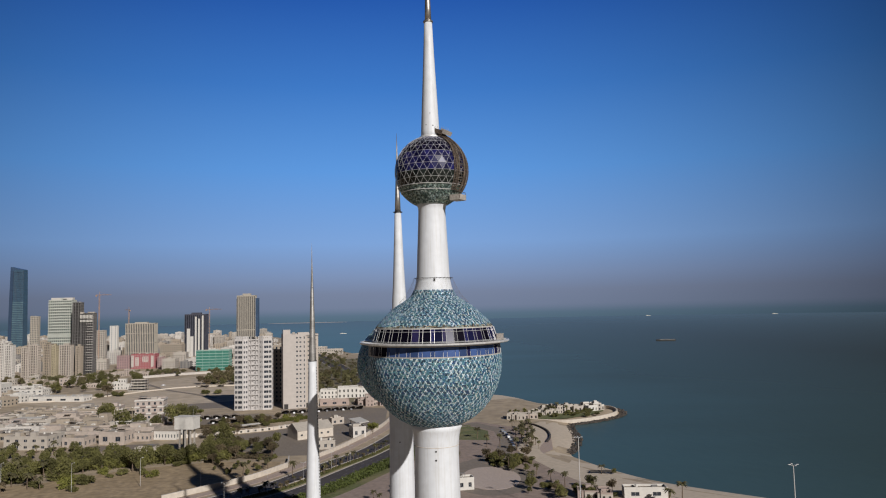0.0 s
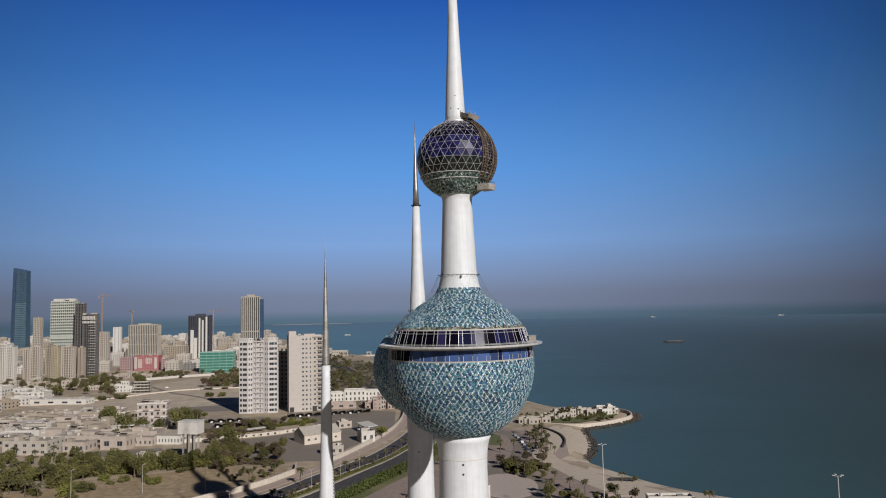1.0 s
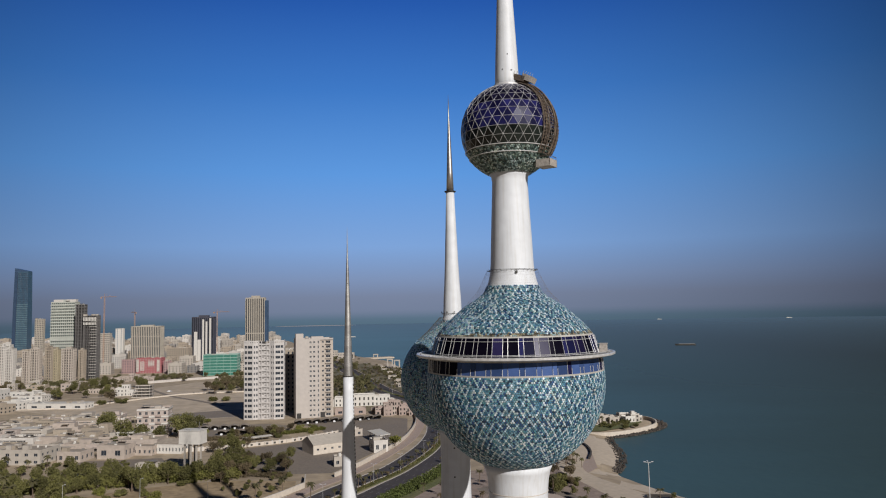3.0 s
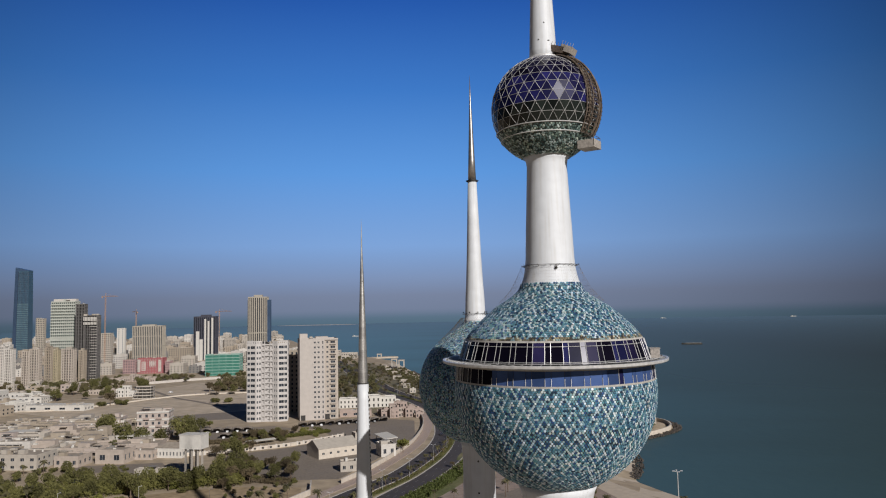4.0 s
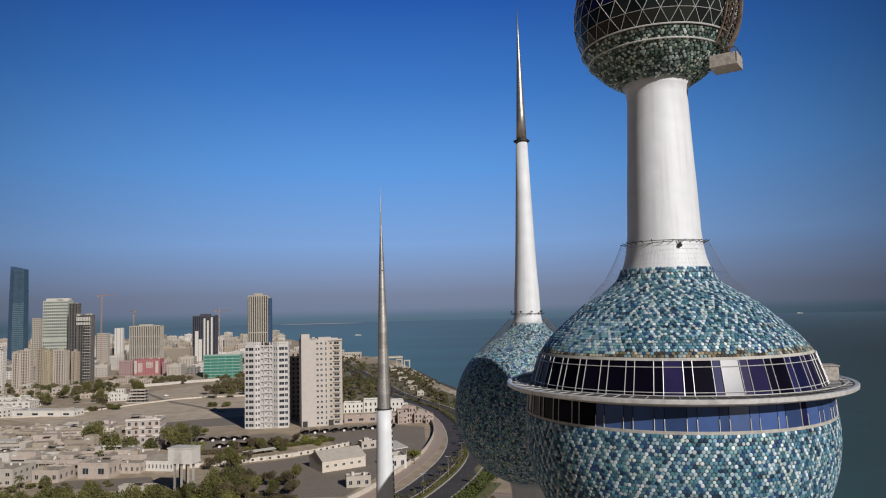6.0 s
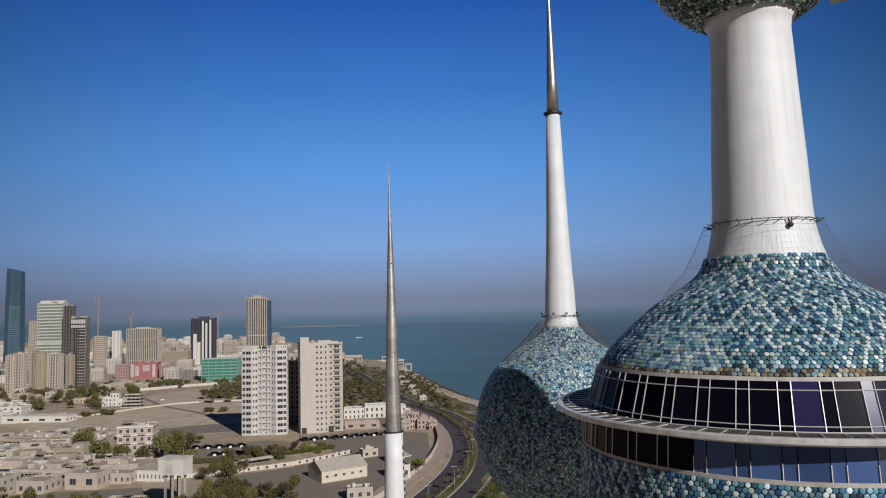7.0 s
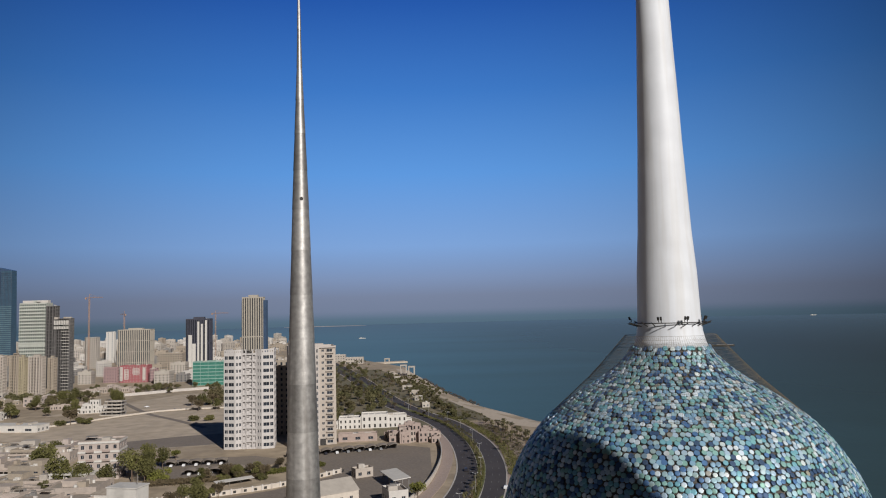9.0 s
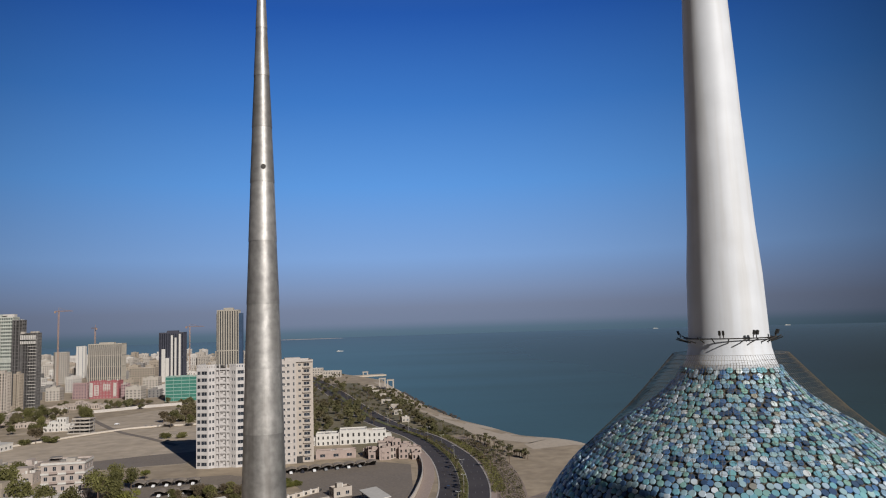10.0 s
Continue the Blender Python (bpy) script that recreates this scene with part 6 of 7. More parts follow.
house(-76, 375, 10, 6, 4.0, M_PALEBEIGE, 30, 158, 1, "small pale store in the car park", 2)
house(-70, 279, 12, 7, 4.6, M_CREAM, 12, 59, 1, "small cream guard house")
def stepped_villa(name, label, x, y, turn, wide, deep_, high, count, walls, seed):
    """A villa of many small flat-roofed wings that step up to the middle, with low garden walls."""
    r = random.Random(seed)
    t = thing(name, label, "house", spot(x, y, GZ, turn))
    for k in range(count):
        cx, cy = r.uniform(-0.5, 0.5), r.uniform(-0.5, 0.5)
        near = 1 - min(1, abs(cx) * 1.3 + abs(cy) * 0.5)
        w, d, h = r.uniform(4.5, 9), r.uniform(4, 8), max(3.2, high * near * r.uniform(0.55, 1.0))
        m = pose(cx * wide, cy * deep_, 0.011 * k)
        fl = max(1, round(h / 3.4))
        bm = bmesh.new()
        facade(bm, w, d, -0.4, h + 0.4, fl, max(1, round(w / 3.2)), max(1, round(d / 3.2)), 0.25, 0.78, 0.6, 0.5, m)
        box(bm, -w / 2 + 0.55, w / 2 - 0.55, -d / 2 + 0.55, d / 2 - 0.55, h - 0.5, h - 0.06, m)
        wing = part("wing", bm, [r.choice(walls), M_SHADE], t)
        bm = bmesh.new()
        for q in ((-w / 2, w / 2, -d / 2, -d / 2 + 0.25), (-w / 2, w / 2, d / 2 - 0.25, d / 2), (-w / 2, -w / 2 + 0.25, -d / 2 + 0.25, d / 2 - 0.25), (w / 2 - 0.25, w / 2, -d / 2 + 0.25, d / 2 - 0.25)):
            box(bm, *q, h + 0.004, h + r.choice((0.5, 0.8, 1.0)), m)
        part("parapet", bm, walls[0], wing)
        if r.random() < 0.4:
            bm = bmesh.new()
            box(bm, -w * 0.2, w * 0.15, -d * 0.1, d * 0.3, h - 0.06, h + r.uniform(1.2, 2.6), m)
            part("roof_room", bm, walls[0], wing)
    return t


def long_villa():
    """A long whitewashed villa: three joined wings of different height, tall narrow openings and low parapets."""
    t = thing("white_villa", "long whitewashed villa with tall narrow openings and stepped parapets", "house", spot(-88, 540, GZ, 6))
    for cx, w, d, h, nx, fl in ((-17, 17, 12, 7.5, 5, 2), (1.5, 20, 14, 9.5, 5, 2), (18.5, 14, 12, 8.3, 4, 2), (-27.5, 4, 9, 5.0, 1, 1), (27.5, 4, 9, 4.6, 1, 1)):
        m = pose(cx, 0, 0)
        bm = bmesh.new()
        facade(bm, w, d, -0.4, h + 0.4, fl, nx, 3, 0.2, 0.72, 0.66, 0.6, m)
        box(bm, -w / 2 + 0.65, w / 2 - 0.65, -d / 2 + 0.65, d / 2 - 0.65, h - 0.5, h - 0.1, m)
        wing = part("wing", bm, [M_WHITEWASH, M_SHADE], t)
        bm = bmesh.new()
        for q in ((-w / 2, w / 2, -d / 2, -d / 2 + 0.3), (-w / 2, w / 2, d / 2 - 0.3, d / 2), (-w / 2, -w / 2 + 0.3, -d / 2 + 0.3, d / 2 - 0.3), (w / 2 - 0.3, w / 2, -d / 2 + 0.3, d / 2 - 0.3)):
            box(bm, *q, h + 0.004, h + 0.9, m)
        for k in range(max(2, int(w / 4))):
            px = -w / 2 + 0.6 + k * (w - 1.2) / max(1, int(w / 4) - 1)
            box(bm, px - 0.4, px + 0.4, -d / 2 - 0.05, -d / 2 + 0.4, h + 0.904, h + 1.5, m)
        part("parapet", bm, M_WHITEWASH, wing)
    roof_clutter(t, 44, 10, 8.0, 62, 7)


long_villa()
stepped_villa("ruined_house", "white half-ruined house with arched openings", -362, 660, 0, 20, 10, 14, 9, [M_WHITEWASH, M_TOWERWHITE], 56)


def unfinished_house(x, y, turn):
    """Bare floors on columns, with low parapets and no outer walls."""
    t = thing("unfinished_house", "unfinished concrete house with open floors and rounded balconies", "house", spot(x, y, GZ, turn))
    for k in range(5):
        z = 0.2 + k * 3.1
        w = 11.0 - k * 1.1
        bm = bmesh.new()
        box(bm, -w, 9.0, -5.5, 5.5, z - 0.4, z)
        lathe(bm, [(z - 0.4, 3.6), (z, 3.6)], 20)
        bmesh.ops.translate(bm, vec=(4.0, -4.0, 0), verts=bm.verts[-40:])
        box(bm, -w, 9.0, -5.5, -5.25, z, z + 0.9)
        part("floor_slab", bm, M_CREAM, t, "pale slab with a low parapet")
        if k < 4:
            for px in (-w + 1, -w / 2, 0, 4, 8.2):
                for py in (-4.8, 4.4):
                    bm = bmesh.new()
                    box(bm, px - 0.3, px + 0.3, py - 0.3, py + 0.3, z, z + 2.7)
                    part("column", bm, M_CONCRETE, t)
            bm = bmesh.new()
            box(bm, -w + 2, 7, -0.5, 4, z, z + 2.7)
            part("inner_wall", bm, M_CONCRETE, t, "bare block wall")


unfinished_house(-334, 642, 0)
stepped_villa("ruined_house", "dusty ruin of low broken rooms", -402, 696, 4, 34, 16, 7.5, 16, [M_COMPOUND, M_BEIGE], 58)
stepped_villa("ruined_house", "dusty ruin of low broken rooms", -432, 838, -4, 70, 18, 9, 24, [M_COMPOUND, M_PINKWHITE], 59)
stepped_villa("roadside_villa", "white villa with stepped roof terraces", -442, 640, 0, 26, 12, 9, 10, [M_WHITEWASH, M_TOWERWHITE], 55)
stepped_villa("stepped_villa", "pinkish half-ruined villa of many stepped volumes", -54, 482, 6, 36, 26, 13, 30, [M_PINK, M_COMPOUND], 61)
house(-92, 480, 26, 7, 4.5, M_PINK, 6, 63, 1, "low pink garden building", 3)
house(-54, 316, 9, 12, 6.5, M_TOWERWHITE, 20, 64, 1, "small cream office beside the shed")
stepped_villa("shore_house", "cream shore house of low stepped rooms", 66, 380, -8, 22, 12, 6.5, 8, [M_CREAM, M_COMPOUND], 65)
stepped_villa("beach_hut", "row of low walled huts on the beach", 72, 152, -8, 17, 6, 4.2, 6, [M_PINK, M_CREAM], 69)
house(93, 150, 19, 6, 4.0, M_WHITEWASH, -4, 169, 1, "long low white beach hall with blank walls", 2)


def sun_shelter():
    t = thing("sun_shelter", "long low dark shade roof on the sand", "shade", spot(84, 199, GZ - 0.4, -4))
    bm = bmesh.new()
    box(bm, -5.5, 5.5, -1.1, 1.1, 1.5, 1.65, pose(0, 0, 0, 12, 0, 0))
    part("roof", bm, M_CANOPY_SHADE, t)
    for x in (-5, 0, 5):
        for y in (-0.9, 0.9):
            bm = bmesh.new()
            rod(bm, (x, y, -0.5), (x, y, 1.5 + y * 0.2), 0.07, 5)
            part("post", bm, M_DARKMETAL, t)


sun_shelter()
stepped_villa("seafront_villa", "cream seafront villa with terraces and stepped roofs", 98, 408, 18, 44, 14, 7.5, 18, [M_CREAM, M_PALEBEIGE], 66)
stepped_villa("seafront_villa", "white seafront villa with arches at the pier's end", 127, 420, 18, 20, 12, 9.5, 10, [M_WHITEWASH, M_CREAM], 67)
for k, (kx, ky) in enumerate(((-60, 690), (-66, 730), (-77, 790), (-84, 842), (-96, 900), (-110, 960), (-52, 640), (-104, 935))):
    house(kx, ky, 7 + k % 3 * 2, 5, 3.6 + k % 2, (M_CREAM, M_PALEBEIGE)[k % 2], -8 + k * 5, 500 + k, 1, "small pale kiosk along the promenade", 2)
house(13, 172, 8, 6, 5.0, M_WHITEWASH, 10, 71, 1, "small white kiosk at the foot of the tower")
house(-224, 1250, 18, 14, 12, M_CREAM, 0, 72, 3, "cream building on the far shore")
house(-192, 1200, 30, 14, 10, M_CREAM, 0, 73, 2, "cream building on the far shore", 7)
for n, (px, py, ph) in enumerate(((-93.5, 979, 13.5), (-81, 951, 13.5), (-140, 1243, 5.5))):
    t = thing("sea_pavilion", "open cream stone pavilion by the water", "pavilion", spot(px, py, 0), "sea pavilions")
    bm = bmesh.new()
    box(bm, -5, 5, -5, 5, -1, 2.6)
    part("plinth", bm, M_CREAM, t)
    for q in ((-3.6, -3.6), (3.6, -3.6), (3.6, 3.6), (-3.6, 3.6)):
        bm = bmesh.new()
        box(bm, q[0] - 0.7, q[0] + 0.7, q[1] - 0.7, q[1] + 0.7, 2.6, 2.6 + ph - 1.4)
        part("pillar", bm, M_CREAM, t)
    bm = bmesh.new()
    box(bm, -4.6, 4.6, -4.6, 4.6, ph + 1.2, ph + 2.8)
    part("roof", bm, M_CREAM, t)


pier_wall_ = garden_wall([(-178, 330), (-157, 337), (-119, 356), (-89, 387)], 2.2, 0.35, "pale garden wall with piers and dark openings")
for k, p in enumerate(smooth_line([(-178, 330), (-157, 337), (-119, 356), (-89, 387)], 9)):
    bm = bmesh.new()
    box(bm, -0.4, 0.4, -0.4, 0.4, -0.2, 2.75, spot(p.x, p.y, GZ, 30))
    part("wall_pier", bm, M_TOWERWHITE if k % 3 else M_PALEBEIGE, pier_wall_)
    # near-black sheet paints the shade within an opening of the wall
    bm = bmesh.new()
    box(bm, 0.9, 2.3, -0.24, -0.19, 0.5, 1.7, spot(p.x, p.y, GZ, 26 if k < 18 else 45))
    part("wall_opening_shade", bm, M_SHADE, pier_wall_)


def white_canopy():
    t = thing("white_canopy", "long white sheet canopy on thin posts beside the carports", "canopy", spot(-141, 366, GZ, 35))
    bm = bmesh.new()
    box(bm, -10, 10, -2.2, 2.2, 2.6, 2.75, pose(0, 0, 0, 5, 0, 0))
    part("roof", bm, M_WHITEWASH, t)
    for x in (-9, -3, 3, 9):
        for y in (-1.9, 1.9):
            bm = bmesh.new()
            rod(bm, (x, y, -0.3), (x, y, 2.6 + y * 0.087), 0.08, 5)
            part("post", bm, M_CONCRETE, t)


white_canopy()


def warehouse():
    t = thing("warehouse", "cream gabled warehouse with small windows", "building", spot(-86.9, 326.4, GZ, 33))
    w, d, h, r = 26, 18, 6.0, 4.0
    bm = bmesh.new()
    box(bm, -w / 2, w / 2, -d / 2, d / 2, -0.4, h)
    for s in (-1, 1):
        vs = [bm.verts.new(p) for p in ((s * w / 2, -d / 2, h), (s * w / 2, d / 2, h), (s * w / 2, 0, h + r))]
        bm.faces.new(vs)
    part("wall", bm, M_WALLPAINT, t)
    for s in (-1, 1):
        bm = bmesh.new()
        vs = []
        for z in (0, 0.25):
            vs += [bm.verts.new(p) for p in ((-w / 2 - 0.3, s * (d / 2 + 0.4), h + z - 0.2), (w / 2 + 0.3, s * (d / 2 + 0.4), h + z - 0.2), (w / 2 + 0.3, 0, h + r + z), (-w / 2 - 0.3, 0, h + r + z))]
        for f in ((0, 1, 2, 3), (7, 6, 5, 4), (0, 4, 5, 1), (1, 5, 6, 2), (2, 6, 7, 3), (3, 7, 4, 0)):
            bm.faces.new([vs[i] for i in f])
        bmesh.ops.recalc_face_normals(bm, faces=bm.faces[:])
        part("roof_slope", bm, M_CREAM, t)
    me = pane_mesh(1.4, 1.2, M_FACADE_GLASS)
    for i in range(5):
        o = part("window", me, None, t)
        o.matrix_local = pose(-10 + i * 4.8, -d / 2 - 0.03, 2.4)


warehouse()


def shed():
    t = thing("open_shed", "open shed with a white sloping roof", "shed", spot(-56.5, 357, GZ, -67.6))
    for q in ((-10, -3.5), (10, -3.5), (10, 3.5), (-10, 3.5), (0, -3.5), (0, 3.5)):
        bm = bmesh.new()
        box(bm, q[0] - 0.2, q[0] + 0.2, q[1] - 0.2, q[1] + 0.2, -0.2, 5.2)
        part("post", bm, M_CONCRETE, t)
    bm = bmesh.new()
    box(bm, -11.5, 11.5, -4.5, 4.5, 5.2, 5.6, pose(0, 0, 0, 4, 0, 0))
    part("roof", bm, M_WHITEWASH, t, "white sheet roof")


shed()


def water_tank():
    t = thing("raised_water_tank", "cream concrete water tank raised on six tall posts", "water tank", spot(-150, 264, GZ, -12))
    bm = bmesh.new()
    box(bm, -6.2, 6.2, -3.8, 3.8, 17.6, 24.2)
    box(bm, -6.5, 6.5, -4.1, 4.1, 24.2, 24.6)
    box(bm, -6.3, 6.3, -3.9, 3.9, 17.2, 17.6)
    tank = part("tank", bm, M_WHITEWASH, t, "stained cream tank")
    for x in (-3.5, 0, 3.5):
        for y in (-2.2, 2.2):
            bm = bmesh.new()
            box(bm, x - 0.4, x + 0.4, y - 0.4, y + 0.4, -0.3, 17.2)
            part("post", bm, M_CREAM, t)
    bm = bmesh.new()
    rod(bm, (3.0, 1.5, 24.6), (3.0, 1.5, 28.5), 0.12, 6)
    part("pipe", bm, M_CONCRETE, tank)


water_tank()


def carport(line, width, h, roof, label):
    """A row of arched carport bays."""
    t = thing("carport", label, "carport", group="carports")
    pts = [Vector(p) for p in line]
    n = int((pts[1] - pts[0]).length / 6.5)
    d = (pts[1] - pts[0]) / n
    turn = math.degrees(math.atan2(d.y, d.x))
    for k in range(n):
        c = pts[0] + d * (k + 0.5)
        m = spot(c.x, c.y, GZ, turn)
        bm = bmesh.new()
        seg, lo = 6, []
        for i in range(seg + 1):
            u = i / seg * 2 - 1
            lo.append([(u * 3.3, s * width / 2, h + 1.0 * (1 - u * u) + dz) for s in (-1, 1) for dz in (0, 0.15)])
        vs = [[bm.verts.new(m @ Vector(p)) for p in row] for row in lo]
        for a, b in zip(vs, vs[1:]):
            for i, j in ((0, 1), (1, 3), (3, 2), (2, 0)):
                bm.faces.new((a[i], b[i], b[j], a[j]))
        bm.faces.new([vs[0][i] for i in (0, 1, 3, 2)])
        bm.faces.new([vs[-1][i] for i in (2, 3, 1, 0)])
        bmesh.ops.recalc_face_normals(bm, faces=bm.faces[:])
        bay = part("canopy", bm, roof, t)
        bm = bmesh.new()
        for x in (-3.2, 3.2):
            rod(bm, m @ Vector((x, width / 2 - 0.3, -0.3)), m @ Vector((x, width / 2 - 0.3, h)), 0.12, 5)
        part("posts", bm, M_CONCRETE, bay)
        # added dark sheet at the back, standing for the shade under the canopy
        bm = bmesh.new()
        box(bm, -3.3, 3.3, width / 2 - 0.12, width / 2 - 0.04, 0.4, h + 0.4, m)
        part("shade_sheet", bm, M_CANOPY_SHADE, bay, "dark sheet for the shade inside the carport")


carport([(-129, 431), (-62, 452)], 7, 2.7, M_CANOPYTOP, "row of arched tan carports with dark insides along the car park")
carport([(-196, 412), (-160, 417)], 7, 2.7, M_CANOPYTOP, "row of arched tan carports with dark insides below the tower")
carport([(-176, 389), (-137, 395)], 7, 2.7, M_CANOPYTOP, "row of arched tan carports beside bushes")


# ---- plants ----
def leaf_material(name, c, vary=0.3):
    m = mat(name, c, 0.7, 0, 0.35, 0.6, 0, spec=0.3, vary=vary)
    return m


M_LEAF = leaf_material("dusty_green_leaves", (0.112, 0.106, 0.034))
M_LEAF_Y = leaf_material("yellow_green_leaves", (0.15, 0.15, 0.034))
M_LEAF_B = leaf_material("brown_dry_leaves", (0.105, 0.08, 0.045))
M_PALM = leaf_material("palm_fronds", (0.095, 0.085, 0.04))
M_FOREST = mat("mixed_dusty_foliage", (0.096, 0.09, 0.038), 0.75, 0, 0.4, 0.15, 0, (0.11, 0.082, 0.045), 0.03, spec=0.3)
M_BARK = mat("brown_bark", (0.14, 0.10, 0.07), 0.9, 0, 0.3, 3, 0.4)


def crown_mesh(name, material, rng, r, h, leaves, leaf):
    """A crown of many small leaf clumps, in lobes of uneven size."""
    lobes = [(Vector((rng.uniform(-0.55, 0.55) * r, rng.uniform(-0.55, 0.55) * r, rng.uniform(-0.25, 0.35) * h)), rng.uniform(0.45, 0.75)) for _ in range(8)]
    verts, faces = [], []
    for _ in range(leaves):
        c, s = rng.choice(lobes)
        v = Vector((rng.gauss(0, 1), rng.gauss(0, 1), rng.gauss(0, 1))).normalized() * (rng.random() ** 0.4) * s
        p = c + Vector((v.x * r * 0.75, v.y * r * 0.75, v.z * h * 0.5))
        q = Euler((rng.uniform(0, 6.3), rng.uniform(0, 6.3), rng.uniform(0, 6.3))).to_matrix()
        z = leaf * rng.uniform(0.6, 1.3)
        o = len(verts)
        verts += [tuple(p + q @ Vector(k) * z) for k in ((-0.5, 0, 0), (0.1, -0.42, 0.12), (0.6, 0, 0), (0.1, 0.42, 0.12))]
        faces += [(o, o + 1, o + 2, o + 3)]
    me = bpy.data.meshes.new(name)
    me.from_pydata(verts, [], faces)
    me.materials.append(material)
    return me


def tree_kind(seed, material, height, r, leaves=1150, leaf=0.57):
    rng = random.Random(seed)
    bm = bmesh.new()
    th = height * 0.42
    rod(bm, (0, 0, -0.3), (0.1, 0, th), 0.05 * height * 0.6, 7, 0.03 * height * 0.6)
    for i in range(5):
        a = math.tau * i / 5 + rng.uniform(-0.4, 0.4)
        rod(bm, (0.1, 0, th * 0.9), (math.cos(a) * r * 0.6, math.sin(a) * r * 0.6, height * rng.uniform(0.62, 0.85)), 0.015 * height, 5, 0.005 * height)
    trunk = mesh_of(bm, "trunk", M_BARK)
    return trunk, crown_mesh("crown", material, rng, r, height * 0.68, leaves, leaf), height * 0.64


def palm_kind(seed, height, dry=False):
    rng = random.Random(seed)
    bm = bmesh.new()
    pts = [(0.15 * math.sin(i * 0.8), 0.1 * math.cos(i), height * i / 6) for i in range(7)]
    for i in range(6):
        rod(bm, (pts[i][0], pts[i][1], pts[i][2] - 0.05), pts[i + 1], 0.3 - 0.02 * i, 7, 0.27 - 0.02 * i)
    trunk = mesh_of(bm, "trunk", M_BARK)
    verts, faces = [], []
    for k in range(26):
        a, rise, n = rng.uniform(0, 6.3), rng.uniform(-0.35, 1.1), 7
        length = rng.uniform(2.6, 3.6)
        prev = None
        for i in range(n + 1):
            u = i / n
            d = length * u
            z = rise * d - 0.28 * d * d * (0.7 + 0.3 * rise)
            w = 0.55 * math.sin(math.pi * min(0.98, 0.12 + u * 0.86))
            c = Vector((math.cos(a) * d * (1 - 0.1 * u), math.sin(a) * d * (1 - 0.1 * u), z))
            s = Vector((-math.sin(a), math.cos(a), 0)) * w
            drop = Vector((0, 0, -0.35 * w))
            o = len(verts)
            verts += [tuple(c + s + drop), tuple(c), tuple(c - s + drop)]
            if prev is not None and i % 1 == 0:
                faces += [(prev, o, o + 1, prev + 1), (prev + 1, o + 1, o + 2, prev + 2)]
            prev = o
    me = bpy.data.meshes.new("fronds")
    me.from_pydata(verts, [], faces)
    me.materials.append(M_LEAF_B if dry else M_PALM)
    return trunk, me, height


TREES = [tree_kind(1, M_LEAF, 8, 4.2), tree_kind(2, M_LEAF, 10, 5.0, 1500), tree_kind(3, M_LEAF_Y, 7, 4.0), tree_kind(4, M_LEAF_B, 7, 3.8, 1100), tree_kind(5, M_LEAF, 6, 3.4, 1100)]
PALMS = [palm_kind(1, 7.5), palm_kind(2, 6.0), palm_kind(3, 9.0), palm_kind(4, 4.5, True)]
TREE_TAGS = [("round dusty green street tree", "tree"), ("broad dark green leafy tree", "tree"), ("bright yellow-green leafy tree", "tree"), ("dry brownish tree with thin leaves", "tree"), ("small dusty green leafy tree", "tree")]


def plant(kinds, k, x, y, turn, s, label, category, group, z=GZ):
    trunk, crown, lift = kinds[k]
    t = thing("palm_tree" if category == "palm" else category, label, category, spot(x, y, z, turn) @ Matrix.Scale(s, 4), group)
    part("trunk", trunk, None, t)
    c = part("crown", crown, None, t)
    c.matrix_local = pose(0, 0, lift)
    return t


def grove(spots, kinds, rng, group, size=(0.8, 1.25)):
    for x, y in spots:
        k = rng.choice(kinds)
        plant(TREES, k, x, y, rng.uniform(0, 360), rng.uniform(*size), *TREE_TAGS[k], group)


def forest(name, spots, kinds, rng, label, size):
    """Many far trees joined into one mesh."""
    packs = []
    for k in kinds:
        trunk, crown, lift = TREES[k]
        rows = []
        for me, dz in ((trunk, 0.0), (crown, lift)):
            co = np.empty(len(me.vertices) * 3, np.float32)
            me.vertices.foreach_get("co", co)
            co = co.reshape(-1, 3) + (0, 0, dz)
            rows.append((co, [tuple(p.vertices) for p in me.polygons]))
        packs.append(rows)
    made = [([], []), ([], [])]
    for x, y in spots:
        rows, a, sc = rng.choice(packs), rng.uniform(0, 6.3), rng.uniform(*size)
        c, sn = math.cos(a) * sc, math.sin(a) * sc
        m = np.array(((c, -sn, 0), (sn, c, 0), (0, 0, sc)))
        for (co, faces), (vs, fs) in zip(rows, made):
            o = len(vs)
            vs += (co @ m.T + (x, y, GZ)).tolist()
            fs += [tuple(i + o for i in f) for f in faces]
    t = thing(name, label, "trees", kind="stuff")
    for nm, (vs, fs), mt in (("trunks", made[0], M_BARK), ("crowns", made[1], M_FOREST)):
        me = bpy.data.meshes.new(nm)
        me.from_pydata(vs, [], fs)
        me.materials.append(mt)
        part(nm, me, None, t)["kind"] = "stuff"


def palm_row(spots, rng, group, size=(0.75, 1.15)):
    for x, y in spots:
        k = rng.choice((0, 0, 1, 2, 3))
        plant(PALMS, k, x, y, rng.uniform(0, 360), rng.uniform(*size), "date palm with a dusty crown" if k < 3 else "young palm with dry brown fronds", "palm", group)


def scatter(rng, n, x0, x1, y0, y1, skew=0.0, gap=4.0):
    out = []
    for _ in range(n * 20):
        u, v = rng.random(), rng.random()
        p = (x0 + (x1 - x0) * u + skew * v, y0 + (y1 - y0) * v)
        if all((p[0] - q[0]) ** 2 + (p[1] - q[1]) ** 2 > gap * gap for q in out):
            out.append(p)
        if len(out) == n:
            break
    return out


